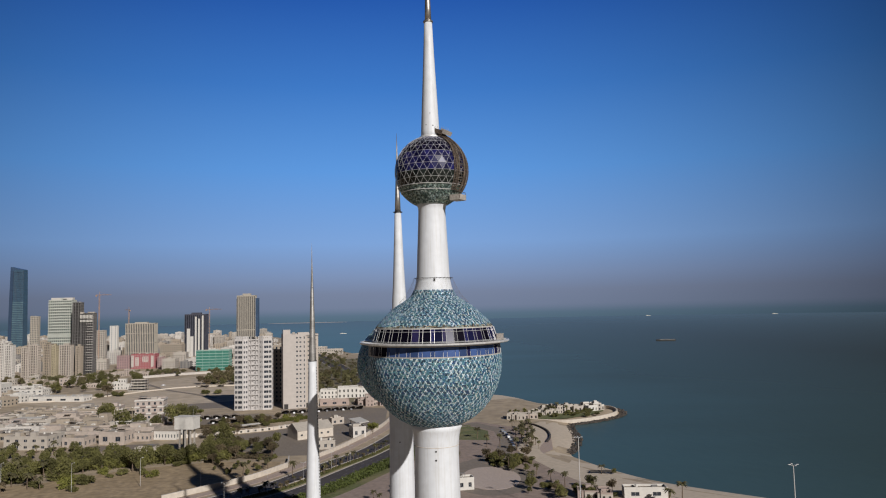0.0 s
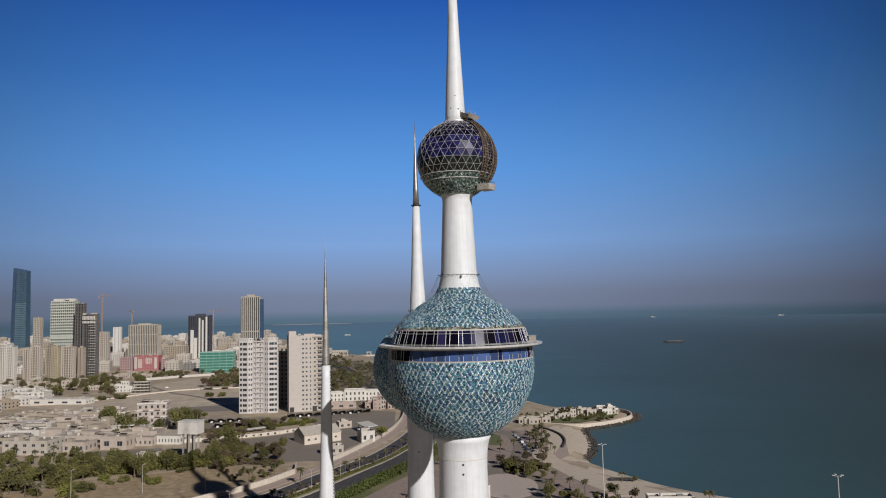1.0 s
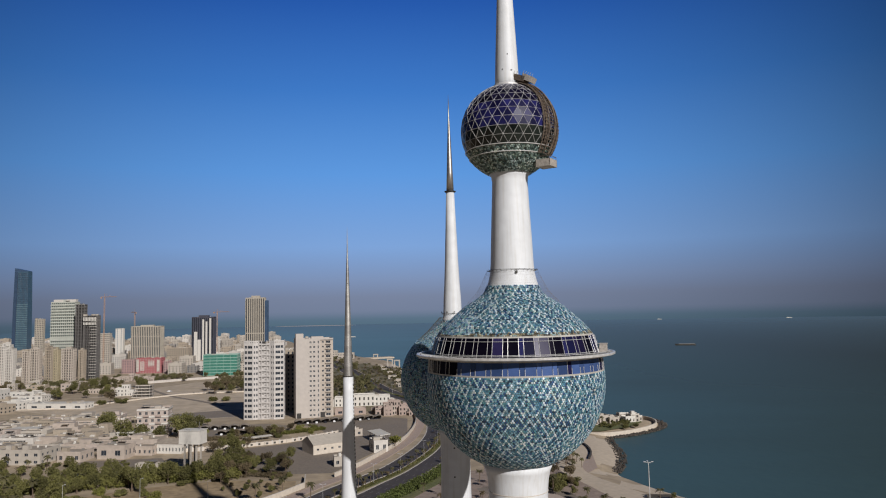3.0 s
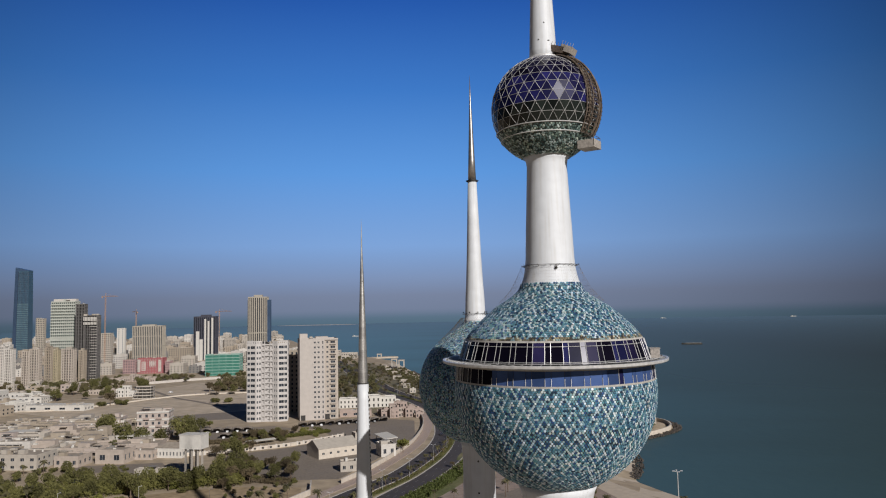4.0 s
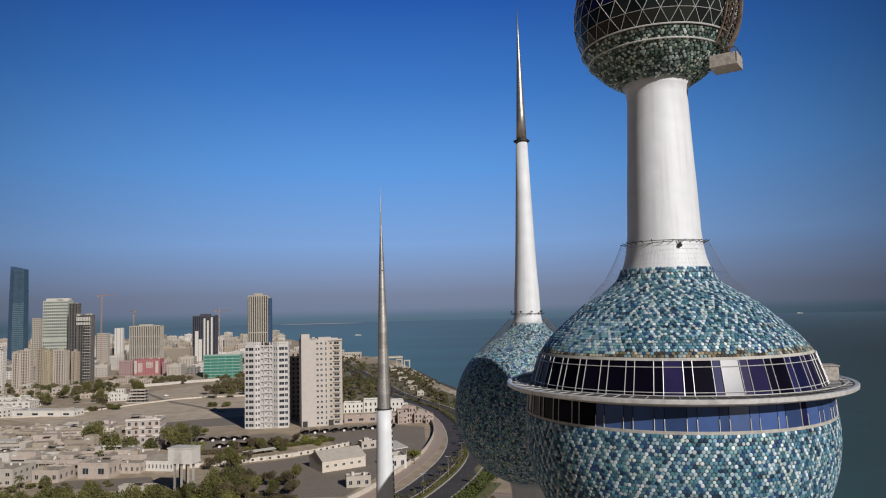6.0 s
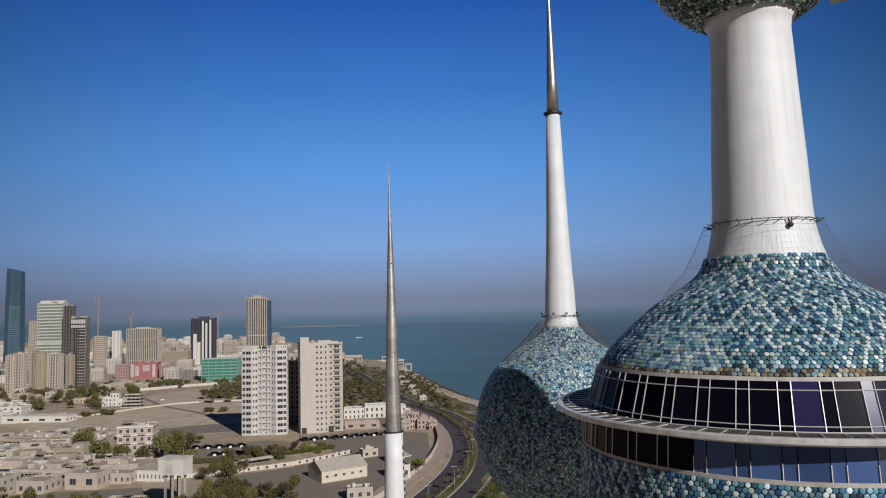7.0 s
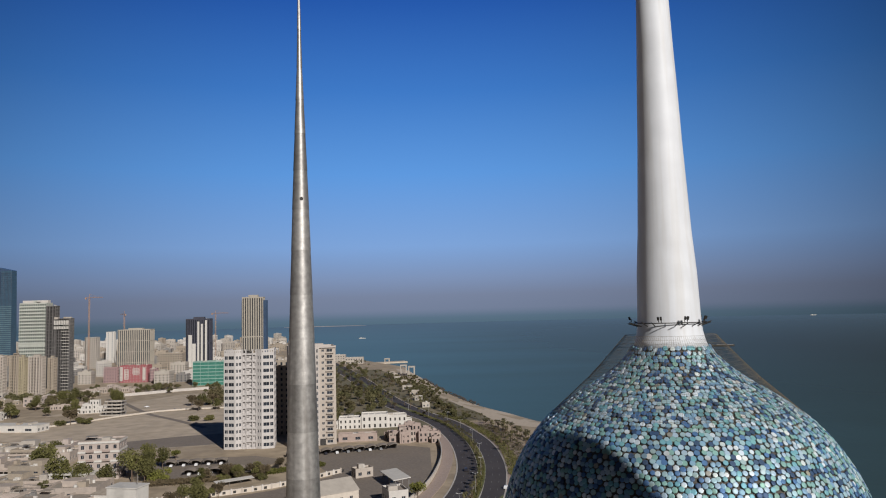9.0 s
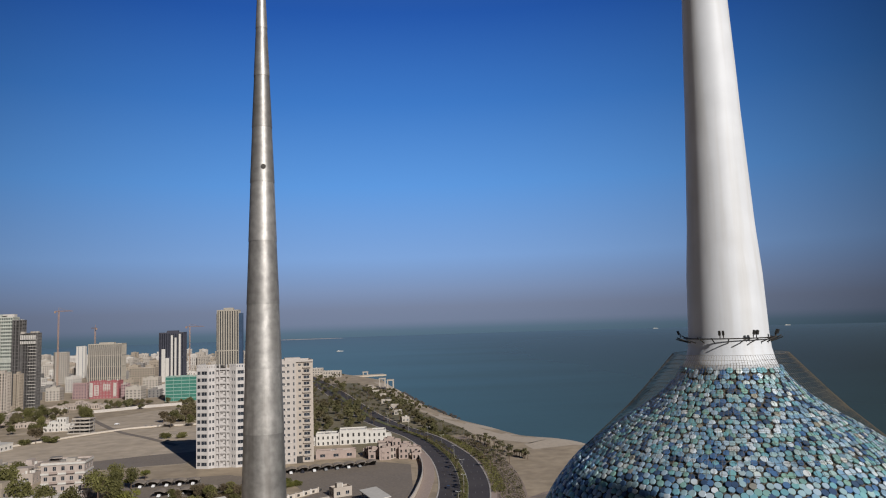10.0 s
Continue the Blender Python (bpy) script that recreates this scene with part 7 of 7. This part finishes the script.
TREES.append(tree_kind(6, M_LEAF, 6, 3.6, 320, 1.1))
TREES.append(tree_kind(7, M_LEAF_B, 5, 3.2, 260, 1.1))
TREE_TAGS += [("dusty olive tree beside the road", "tree"), ("dry olive-brown tree beside the road", "tree")]
for sd, mt, hh, rr, lv in ((8, M_LEAF_Y, 5.5, 4.6, 1000), (9, M_LEAF, 5.0, 4.2, 1000), (10, M_LEAF, 3.2, 2.6, 520)):
    kd = tree_kind(sd, mt, hh, rr, lv, 0.58)
    TREES.append((kd[0], kd[1], hh * 0.36))
TREE_TAGS += [("tall bushy olive-green bush with low branches", "bush"), ("tall bushy dusty green bush with low branches", "bush"), ("rounded dusty green shrub", "shrub")]
rng = random.Random(77)
grove(scatter(rng, 20, -225, -165, 228, 262, 10, 5), (0, 0, 1, 4), rng, "garden trees", (0.9, 1.3))
grove(scatter(rng, 12, -158, -125, 245, 282, 8, 5), (0, 0, 1, 4), rng, "garden trees", (0.9, 1.2))
grove(scatter(rng, 16, -134, -94, 252, 300, -10, 5), (0, 3, 4), rng, "wayside trees", (0.7, 1.1))
grove(scatter(rng, 6, -160, -130, 374, 390, 0, 5), (3, 3, 0), rng, "trees behind the car park", (0.8, 1.1))
grove(scatter(rng, 6, -160, -130, 318, 350, 0, 6), (0, 3, 4), rng, "wayside trees", (0.9, 1.2))
grove([(-44, 327)], (2,), rng, "yellow tree by the shed", (1.1, 1.2))
grove([(-281, 443), (-278, 447), (-207, 415), (-196, 410), (-205, 405)], (0, 1), rng, "street trees", (1.1, 1.5))
grove([(-262, 404), (-264, 407), (-234, 372)], (1, 0), rng, "tall dark trees", (1.6, 1.9))
grove([(-221, 368), (-211, 371)], (0, 4), rng, "small dark trees", (1.2, 1.5))
grove(scatter(rng, 14, -470, -380, 640, 740, 30, 8), (0, 4, 1), rng, "waste ground trees", (1.0, 1.6))
grove(scatter(rng, 5, -266, -238, 650, 720, 0, 8), (0, 3), rng, "waste ground trees", (1.1, 1.5))
grove([(-160, 252), (-152, 249), (-145, 252), (-138, 256), (-156, 245), (-148, 243), (-165, 256)], (7, 0, 8), rng, "trees before the tank", (1.0, 1.35))
forest("far_street_grove", scatter(rng, 16, -420, -300, 800, 900, 0, 8), (5, 6), rng, "dusty street trees before the offices", (0.9, 1.3))
forest("roadside_grove", scatter(rng, 34, -165, -85, 620, 780, -20, 7), (5, 5, 5), rng, "thick dark green grove beside the road", (1.0, 1.6))
forest("garden_grove", scatter(rng, 26, -160, -95, 560, 640, 0, 9), (5, 6), rng, "dusty garden trees beside the villas", (0.8, 1.2))
grove(scatter(rng, 30, -232, -150, 208, 258, 0, 5), (7, 7, 8, 9, 0), rng, "garden bushes", (0.8, 1.3))
grove(scatter(rng, 16, -150, -95, 236, 292, 0, 5), (8, 9, 3), rng, "wayside bushes", (0.7, 1.1))
grove(scatter(rng, 9, -258, -196, 292, 302, 0, 5), (8, 9), rng, "house front bushes", (0.5, 0.8))
grove(scatter(rng, 9, -166, -128, 372, 386, 0, 5), (3, 8, 3), rng, "bushes by the car park", (0.7, 1.1))
grove(scatter(rng, 8, -135, -98, 384, 410, 0, 6), (7, 9, 3), rng, "bushes by the car park", (0.6, 0.9))
grove(scatter(rng, 34, -262, -178, 186, 232, 0, 5), (7, 8, 8, 0, 9), rng, "garden bushes", (0.9, 1.4))
grove([(90.5, 199)], (9,), rng, "beach shrub", (0.7, 0.8))
grove([(-450, 722), (-440, 730), (-432, 735), (-421, 742), (-445, 738), (-428, 728)], (1, 8), rng, "clump by the ruins", (1.1, 1.6))
grove([(-352, 584), (-345, 588), (-333, 590), (-340, 596)], (3, 3, 8), rng, "clump on waste ground", (1.3, 1.8))
grove([(-431, 626), (-422, 631), (-282, 691), (-272, 694), (-262, 696), (-268, 702), (-244, 594), (-231, 592)], (3, 8, 0), rng, "clump on waste ground", (1.2, 1.7))
grove([(-199, 377), (-191, 374), (-194, 383), (-186, 379)], (1, 0, 7), rng, "bright trees by the apartment house", (1.3, 1.7))
grove(scatter(rng, 12, 28, 47, 220, 236, 0, 3.5), (8, 9), rng, "park shrubs", (0.5, 0.8))
grove(scatter(rng, 14, 84, 118, 392, 420, 14, 3), (9, 8), rng, "pier garden shrubs", (0.45, 0.8))
forest("promenade_grove", scatter(rng, 100, -26, -10, 560, 960, -95, 4.2), (5, 5, 6), rng, "low dense planting along the promenade", (0.5, 0.95))
grove(scatter(rng, 22, 60, 128, 384, 424, 0, 4.5), (9, 8, 9), rng, "pier garden shrubs", (0.5, 0.95))
grove(scatter(rng, 20, 26, 52, 222, 246, 0, 3.6), (8, 9, 3), rng, "park shrubs", (0.55, 0.95))
grove(scatter(rng, 12, 52, 84, 150, 172, 0, 3.6), (8, 9, 3), rng, "beach hut shrubs", (0.5, 0.8))
forest("skyline_grove", scatter(rng, 46, -560, -420, 740, 800, 0, 6), (5, 5, 6), rng, "dark dusty trees below the apartment blocks", (0.9, 1.6))
forest("wall_grove", scatter(rng, 24, -272, -225, 690, 790, -20, 6), (5, 6), rng, "olive trees beside the waste ground", (1.1, 1.7))
forest("shore_planting", scatter(rng, 70, -54, -32, 725, 940, -46, 4.2), (5, 5, 6), rng, "low trees and shrubs behind the rocks", (0.45, 0.85))
forest("ruin_grove", scatter(rng, 30, -490, -405, 690, 790, 0, 7), (5, 5, 6), rng, "dusty trees among the old houses", (0.8, 1.4))
grove(scatter(rng, 10, 28, 52, 205, 232, 0, 4), (0, 4), rng, "park shrubs", (0.5, 0.8))
grove(scatter(rng, 12, 40, 75, 150, 185, 0, 4), (0, 4), rng, "park shrubs", (0.5, 0.9))
grove(scatter(rng, 8, 62, 98, 385, 410, 10, 4), (0, 4), rng, "pier garden trees", (0.5, 0.8))
grove([(-260 - i * 22, 322 + (i % 3) * 18) for i in range(5)], (0, 4), rng, "villa trees", (0.7, 1.0))

forest("coast_road_grove", scatter(rng, 70, -200, -90, 600, 980, -55, 6), (5, 5, 6), rng, "dense dusty trees along the coast road", (0.8, 1.5))
forest("far_coast_grove", scatter(rng, 40, -215, -130, 960, 1180, -60, 7), (5, 6), rng, "far dusty trees along the shore", (0.9, 1.4))
forest("city_edge_grove", scatter(rng, 16, -470, -290, 835, 880, 0, 9), (5, 6), rng, "dusty trees at the edge of the city", (0.9, 1.4))
forest("villa_grove", scatter(rng, 30, -420, -230, 330, 470, 0, 9), (5, 5, 6), rng, "small dusty trees between the courtyard houses", (0.6, 1.0))
grove(scatter(rng, 12, -232, -196, 392, 445, 0, 6), (5, 6, 2), rng, "carport trees", (0.5, 0.9))
grove(scatter(rng, 22, -290, -225, 215, 290, 0, 6), (0, 5, 5), rng, "school garden trees", (0.7, 1.1))
grove(scatter(rng, 14, -125, -95, 212, 250, 0, 5), (6, 5), rng, "wayside scrub", (0.35, 0.6))
palm_row([(p.x - 1 + rng.uniform(-0.8, 0.8), p.y + rng.uniform(-2, 2)) for p in MID[12:78:1]], rng, "median palms", (0.45, 0.75))
palm_line = smooth_line([(30, 455), (26, 468), (14, 503), (-3, 551), (-36, 662), (-66, 814)], 12)
palm_row([(p.x + rng.uniform(-1.2, 1.2), p.y + rng.uniform(-2, 2)) for p in palm_line], rng, "beach palms", (0.5, 0.7))
palm_row([(p.x - 6 + rng.uniform(-1.5, 1.5), p.y + 3 + rng.uniform(-2, 2)) for p in palm_line[6::2]], rng, "beach palms", (0.4, 0.6))
palm_row(scatter(rng, 26, 2, 22, 425, 520, -4, 4), rng, "roadside palms", (0.5, 0.8))
palm_row(scatter(rng, 80, -125, -50, 640, 960, -62, 6), rng, "far roadside palms", (0.8, 1.1))
palm_row(scatter(rng, 30, -180, -120, 960, 1180, -50, 8), rng, "distant roadside palms", (0.8, 1.1))
palm_row([(31, 274), (39, 273), (52, 300), (58, 279), (56, 258), (38, 212), (45, 175), (50, 192), (61, 174), (56, 185), (73, 166), (108, 147), (27, 303), (53, 331), (84, 197), (57, 310), (60, 322), (54, 288), (59, 292), (64, 330), (100, 140), (48, 262)], rng, "shore park palms", (0.7, 1.0))
palm_row(scatter(rng, 12, -255, -185, 188, 225, 0, 6), rng, "garden palms", (0.9, 1.2))
palm_row(scatter(rng, 24, 52, 62, 262, 340, 4, 3.2), rng, "promenade palms", (0.6, 0.85))
palm_row(scatter(rng, 18, -38, 6, 150, 290, 20, 7), rng, "park palms", (0.5, 0.8))
palm_row([(90, 398), (97, 404), (104, 402), (110, 412), (86, 392), (78, 388), (72, 384)], rng, "pier palms", (0.7, 0.9))
palm_row([(-289, 292), (-280, 290), (-266, 288), (-252, 286), (-240, 284), (-247, 270), (-262, 268), (-100, 203), (-92, 222), (-75, 205), (-60, 212), (-240, 250), (-255, 246), (-232, 262)], rng, "garden palms", (0.8, 1.1))


def hedge(name, line, half, h, count, material, label, seed):
    """A clipped hedge of many small leaf clumps along a line."""
    r = random.Random(seed)
    verts, faces = [], []
    for _ in range(count):
        i = r.randrange(len(line) - 1)
        p = line[i].lerp(line[i + 1], r.random())
        d = (line[i + 1] - line[i]).normalized()
        p = p + Vector((-d.y, d.x)) * r.uniform(-half, half)
        c = Vector((p.x, p.y, GZ + h * r.random() ** 0.5 * (0.85 + 0.15 * math.sin(p.x + p.y))))
        q = Euler((r.uniform(0, 6.3), r.uniform(0, 6.3), r.uniform(0, 6.3))).to_matrix()
        z = r.uniform(0.35, 0.75)
        o = len(verts)
        verts += [tuple(c + q @ Vector(k) * z) for k in ((-0.5, -0.3, 0), (0.5, -0.3, 0.1), (0.6, 0.3, 0), (-0.4, 0.4, 0.1))]
        faces.append((o, o + 1, o + 2, o + 3))
    me = bpy.data.meshes.new(name)
    me.from_pydata(verts, [], faces)
    me.materials.append(material)
    return tagged(part(name, me, None), label, "hedge", kind="stuff")


def beside(line, off):
    out = []
    for i, p in enumerate(line):
        d = (line[min(i + 1, len(line) - 1)] - line[max(i - 1, 0)]).normalized()
        out.append(p + Vector((-d.y, d.x)) * off)
    return out


M_BUSH = leaf_material("olive_green_bushes", (0.145, 0.138, 0.038))
M_HEDGE = leaf_material("green_hedge", (0.075, 0.092, 0.022))
hedge("hedge", beside(LINE_B[6:44], -13), 4.6, 2.6, 17000, M_HEDGE, "dense bright green hedge beside the road", 1)
hedge("median_shrubs", MID[8:80], 1.6, 0.9, 7000, M_LEAF, "low dusty shrubs along the median", 2)
hedge("garden_shrubs", [Vector(p) for p in ((-228, 238), (-190, 243), (-160, 258), (-122, 262))], 11, 4.6, 26000, M_BUSH, "thick undergrowth under the garden trees", 3)
hedge("wayside_shrubs", [Vector(p) for p in ((-140, 258), (-112, 262), (-98, 256))], 6, 1.6, 3000, M_LEAF_B, "dry undergrowth beside the waste ground", 4)
hedge("verge_shrubs", beside(LINE_B[40:70], -17), 6, 1.5, 3600, M_PALM, "dry olive shrubs on the verge by the beach", 6)
hedge("carport_shrubs", [Vector(p) for p in ((-190, 368), (-160, 374), (-132, 384))], 4.5, 2.2, 6000, M_LEAF_B, "dusty undergrowth below the carports", 7)
hedge("bright_shrubs", [Vector(p) for p in ((-134, 386), (-118, 396), (-102, 407))], 3.5, 2.2, 5000, M_LEAF_Y, "bright green shrubs below the car park", 8)
hedge("road_shrubs", beside(LINE_B[50:78], -10), 3.5, 1.4, 5000, M_LEAF, "dusty shrubs seaward of the road", 5)


# ---- lamps, boats, cars ----
def mast(x, y, h, label, heads=4, base=GZ, group="tall lamp masts"):
    t = thing("street_lamp", label, "lamp", spot(x, y, base), group)
    bm = bmesh.new()
    rod(bm, (0, 0, -0.2), (0, 0, h), h * 0.0075, 8, h * 0.004)
    part("pole", bm, M_RAIL, t)
    for k in range(heads):
        a = math.tau * k / heads
        bm = bmesh.new()
        rod(bm, (0, 0, h - 0.2), (math.cos(a) * 1.3, math.sin(a) * 1.3, h + 0.15), 0.06, 5)
        box(bm, 0.9, 1.7 if h > 20 else 1.4, -0.2, 0.2, h + 0.1, h + 0.28, pose(0, 0, 0, 0, 0, math.degrees(a)))
        part("lamp_head", bm, M_RAIL, t)


mast(57.4, 119.5, 33, "tall grey lamp mast with four white heads")
mast(115.2, 60.5, 33.5, "tall grey lamp mast with four white heads")
for i in range(10, 86, 5):
    p = MID[i]
    mast(p.x, p.y, 9.5, "grey double street lamp on the median", 2, GZ + 0.2, "median street lamps")
for p in ((-180, 187), (-117, 188), (-217, 191), (-150, 196)):
    mast(p[0], p[1], 14, "thin grey street lamp by the waste ground", 1, GZ, "waste ground lamps")


def boat(x, y, length, turn, label, hull=None):
    t = thing("boat", label, "boat", spot(x, y, 0, turn), "boats")
    w = length * 0.22
    bm = bmesh.new()
    rows = []
    for u, half, z in ((-1, 0.8, 0), (-0.6, 1, 0), (0.4, 1, 0), (0.8, 0.6, 0), (1, 0.05, 0)):
        rows.append([bm.verts.new((u * length / 2, s * half * w / 2 * k, zz)) for s, k, zz in ((-1, 0.8, -0.5), (-1, 1, length * 0.06), (1, 1, length * 0.06), (1, 0.8, -0.5))])
    for a, b in zip(rows, rows[1:]):
        for i in range(3):
            bm.faces.new((a[i], b[i], b[i + 1], a[i + 1]))
    bm.faces.new(rows[0])
    bm.faces.new(list(reversed(rows[-1])))
    bmesh.ops.recalc_face_normals(bm, faces=bm.faces[:])
    part("hull", bm, hull or M_WHITEWASH, t)
    bm = bmesh.new()
    box(bm, -length * 0.46, length * 0.3, -w * 0.42, w * 0.42, length * 0.06, length * (0.066 if hull else 0.085))
    part("deck", bm, M_TERRACE, t)
    if not hull:
        bm = bmesh.new()
        box(bm, -length * 0.3, -length * 0.1, -w * 0.25, w * 0.25, length * 0.085, length * 0.14)
        part("cabin", bm, M_WHITEWASH, t)


boat(540, 1490, 44, 170, "low dark barge lying in the bay", M_ROCK)
boat(-330, 2420, 24, 20, "white motor boat under way")
boat(1437, 4590, 34, 0, "distant white boat on the sea")
boat(2150, 4290, 38, 0, "distant white boat on the sea")


def car(x, y, turn, paint, label, z=GZ + 0.05):
    t = thing("car", label, "car", spot(x, y, z, turn), "parked cars")
    bm = bmesh.new()
    sec = [(-2.2, 0.35, 0.8), (-2.1, 0.35, 0.95), (-1.5, 0.3, 1.0), (-1.0, 0.3, 1.45), (0.5, 0.3, 1.48), (1.2, 0.3, 0.98), (2.0, 0.3, 0.85), (2.25, 0.38, 0.6)]
    rows = [[bm.verts.new((x_, s * (0.88 - 0.14 * (zz > 1.2)), q)) for s, q, zz in ((-1, lo, hi), (-1, hi, hi), (1, hi, hi), (1, lo, hi))] for x_, lo, hi in sec]
    for a, b in zip(rows, rows[1:]):
        for i in range(3):
            bm.faces.new((a[i], b[i], b[i + 1], a[i + 1]))
    bm.faces.new(rows[0])
    bm.faces.new(list(reversed(rows[-1])))
    bmesh.ops.recalc_face_normals(bm, faces=bm.faces[:])
    part("body", bm, paint, t)
    for wx in (-1.4, 1.4):
        for wy in (-0.8, 0.8):
            bm = bmesh.new()
            rod(bm, (wx, wy - 0.1, 0.32), (wx, wy + 0.1, 0.32), 0.32, 10)
            part("wheel", bm, M_DARKMETAL, t)


PAINTS = [mat("white_car_paint", (0.7, 0.7, 0.7), 0.3, 0, 0.03, 1, 0), mat("silver_car_paint", (0.4, 0.41, 0.42), 0.3, 0.5, 0.03, 1, 0), mat("dark_car_paint", (0.03, 0.03, 0.04), 0.3, 0, 0.03, 1, 0)]
CAR_TEXT = ["white car parked on asphalt", "silver car parked on asphalt", "dark car parked on asphalt"]
rng = random.Random(5)
for i in range(9):
    k = rng.randrange(3)
    car(46.5 + 0.6 * i - 0.09 * i * i, 262 + i * 8, 95 + rng.uniform(-8, 8), PAINTS[k], CAR_TEXT[k])
for i in range(9):
    k = rng.randrange(3)
    car(-126 + i * 6.6, 432.5 + i * 2.07, 105, PAINTS[k], CAR_TEXT[k])
for i in range(7):
    k = rng.randrange(3)
    car(-173 + i * 5.6, 390 + i * 0.86, 98, PAINTS[k], CAR_TEXT[k])
for i in range(5):
    k = rng.randrange(3)
    car(-192 + i * 7.0, 413 + i * 0.97, 98, PAINTS[k], CAR_TEXT[k])
for i in range(5):
    car(-288 + i * 5.2, 664 + i * 1.6, 100, PAINTS[2], CAR_TEXT[2])
car(-325, 690, 20, PAINTS[0], CAR_TEXT[0])
car(-2, 345, 80, PAINTS[0], "white car on the carriageway")
car(-20.5, 385, 88, PAINTS[2], "dark car on the carriageway")

# ---- the far city ----
def far_houses(name, n, x0, x1, y0, y1, seed, label, walls, keep):
    r = random.Random(seed)
    bms = [bmesh.new() for _ in walls]
    panes = bmesh.new()
    done = 0
    while done < n:
        x, y = r.uniform(x0, x1), r.uniform(y0, y1)
        done += 1
        if not keep(x, y):
            continue
        w, d, h = r.uniform(10, 26), r.uniform(10, 20), r.choice((4, 7, 7, 10, 10, 13, 16, 22))
        a = math.degrees(0.1 * math.sin(y * 0.01)) + r.choice((0, 0, 8, -6))
        m = spot(x, y, GZ, a)
        bm = bms[r.randrange(len(walls))]
        box(bm, -w / 2, w / 2, -d / 2, d / 2, -0.5, h, m)
        for q in ((-w / 2, w / 2, -d / 2, -d / 2 + 0.4), (-w / 2, w / 2, d / 2 - 0.4, d / 2), (-w / 2, -w / 2 + 0.4, -d / 2 + 0.4, d / 2 - 0.4), (w / 2 - 0.4, w / 2, -d / 2 + 0.4, d / 2 - 0.4)):
            box(bm, *q, h + 0.003, h + 0.9, m)
        box(bm, -w * 0.2, w * 0.1, -d * 0.1, d * 0.25, h + 0.003, h + 2.6, m)
        for fl in range(int(h / 3.3)):
            for k in range(int(w / 4)):
                cx = -w / 2 + (k + 0.5) * w / int(w / 4)
                box(panes, cx - 0.8, cx + 0.8, -d / 2 - 0.04, -d / 2 + 0.1, fl * 3.3 + 1.0, fl * 3.3 + 2.5, m)
            for k in range(int(d / 4)):
                cy = -d / 2 + (k + 0.5) * d / int(d / 4)
                box(panes, w / 2 - 0.1, w / 2 + 0.04, cy - 0.8, cy + 0.8, fl * 3.3 + 1.0, fl * 3.3 + 2.5, m)
    t = thing(name, label, "houses", kind="stuff")
    for bm, mt in zip(bms, walls):
        part("house_walls", bm, mt, t)["kind"] = "stuff"
    part("house_windows", panes, M_FACADE_GLASS, t)["kind"] = "stuff"


def free_ground(x, y):
    """Away from the coast, the waste ground and the larger buildings."""
    if x > -150 - (y - 500) * 0.17:
        return False
    if -620 < x < -200 and y < 930:
        return False
    for bx, by, r in ((-528, 860, 40), (-480, 824, 40), (-527, 1132, 48), (-456, 973, 60), (-328, 908, 45), (-463, 1236, 45), (-311, 1032, 36), (-908, 1395, 45), (-684, 981, 30), (-660, 911, 30), (-660, 1255, 30), (-482, 1160, 40), (-701, 1408, 26), (-929, 1511, 26)):
        if (x - bx) ** 2 + (y - by) ** 2 < r * r:
            return False
    return True


far_houses("far_houses", 620, -1500, -180, 640, 1500, 1, "crowded beige and white low houses of the city", [M_BEIGE, M_CREAM, M_TOWERWHITE, M_CONCRETE], free_ground)
far_houses("distant_houses", 700, -2400, -420, 1500, 2400, 2, "hazy low houses at the far side of the city", [M_BEIGE, M_CREAM, M_TOWERWHITE], lambda x, y: x < -360 - (y - 1500) * 0.25)
far_houses("villa_quarter", 120, -640, -380, 380, 600, 3, "flat-roofed villas beyond the waste ground", [M_BEIGE, M_CREAM, M_WHITEWASH], lambda x, y: x < -420 or y < 400)

# sand spit and jetty
bm = bmesh.new()
lathe(bm, [(-1.0, 1.0), (0.6, 0.93), (1.5, 0.8), (2.2, 0.4), (2.3, 0.05)], 48)
bmesh.ops.transform(bm, matrix=Matrix.Translation((-860, 4700, 0)) @ Matrix.Diagonal((290, 60, 1, 1)), verts=bm.verts[:])
M_SPIT = mat("bleached_spit_sand", (0.40, 0.36, 0.35), 0.95, 0, 0.08, 0.02, 0.1)
tagged(part("sand_spit", bm, M_SPIT), "pale sand spit far out in the bay", "island", kind="structure")
bm = bmesh.new()
strip(bm, smooth_line([(-215, 1215), (-180, 1226), (-145, 1238), (-108, 1252)]), 11, -11, -2, 2.2)
tagged(part("jetty", bm, M_SAND), "low stone jetty on the far shore", "jetty", kind="structure")
bm = bmesh.new()
strip(bm, smooth_line([(64, 380), (82, 373), (101, 369), (122, 380), (143, 402), (149, 424), (143, 441), (118, 452)]), 0.5, -0.5, 0.2, GZ + 0.25)
tagged(part("pier_wall", bm, M_WALLPAINT), "curved cream wall round the pier", "wall", kind="structure")
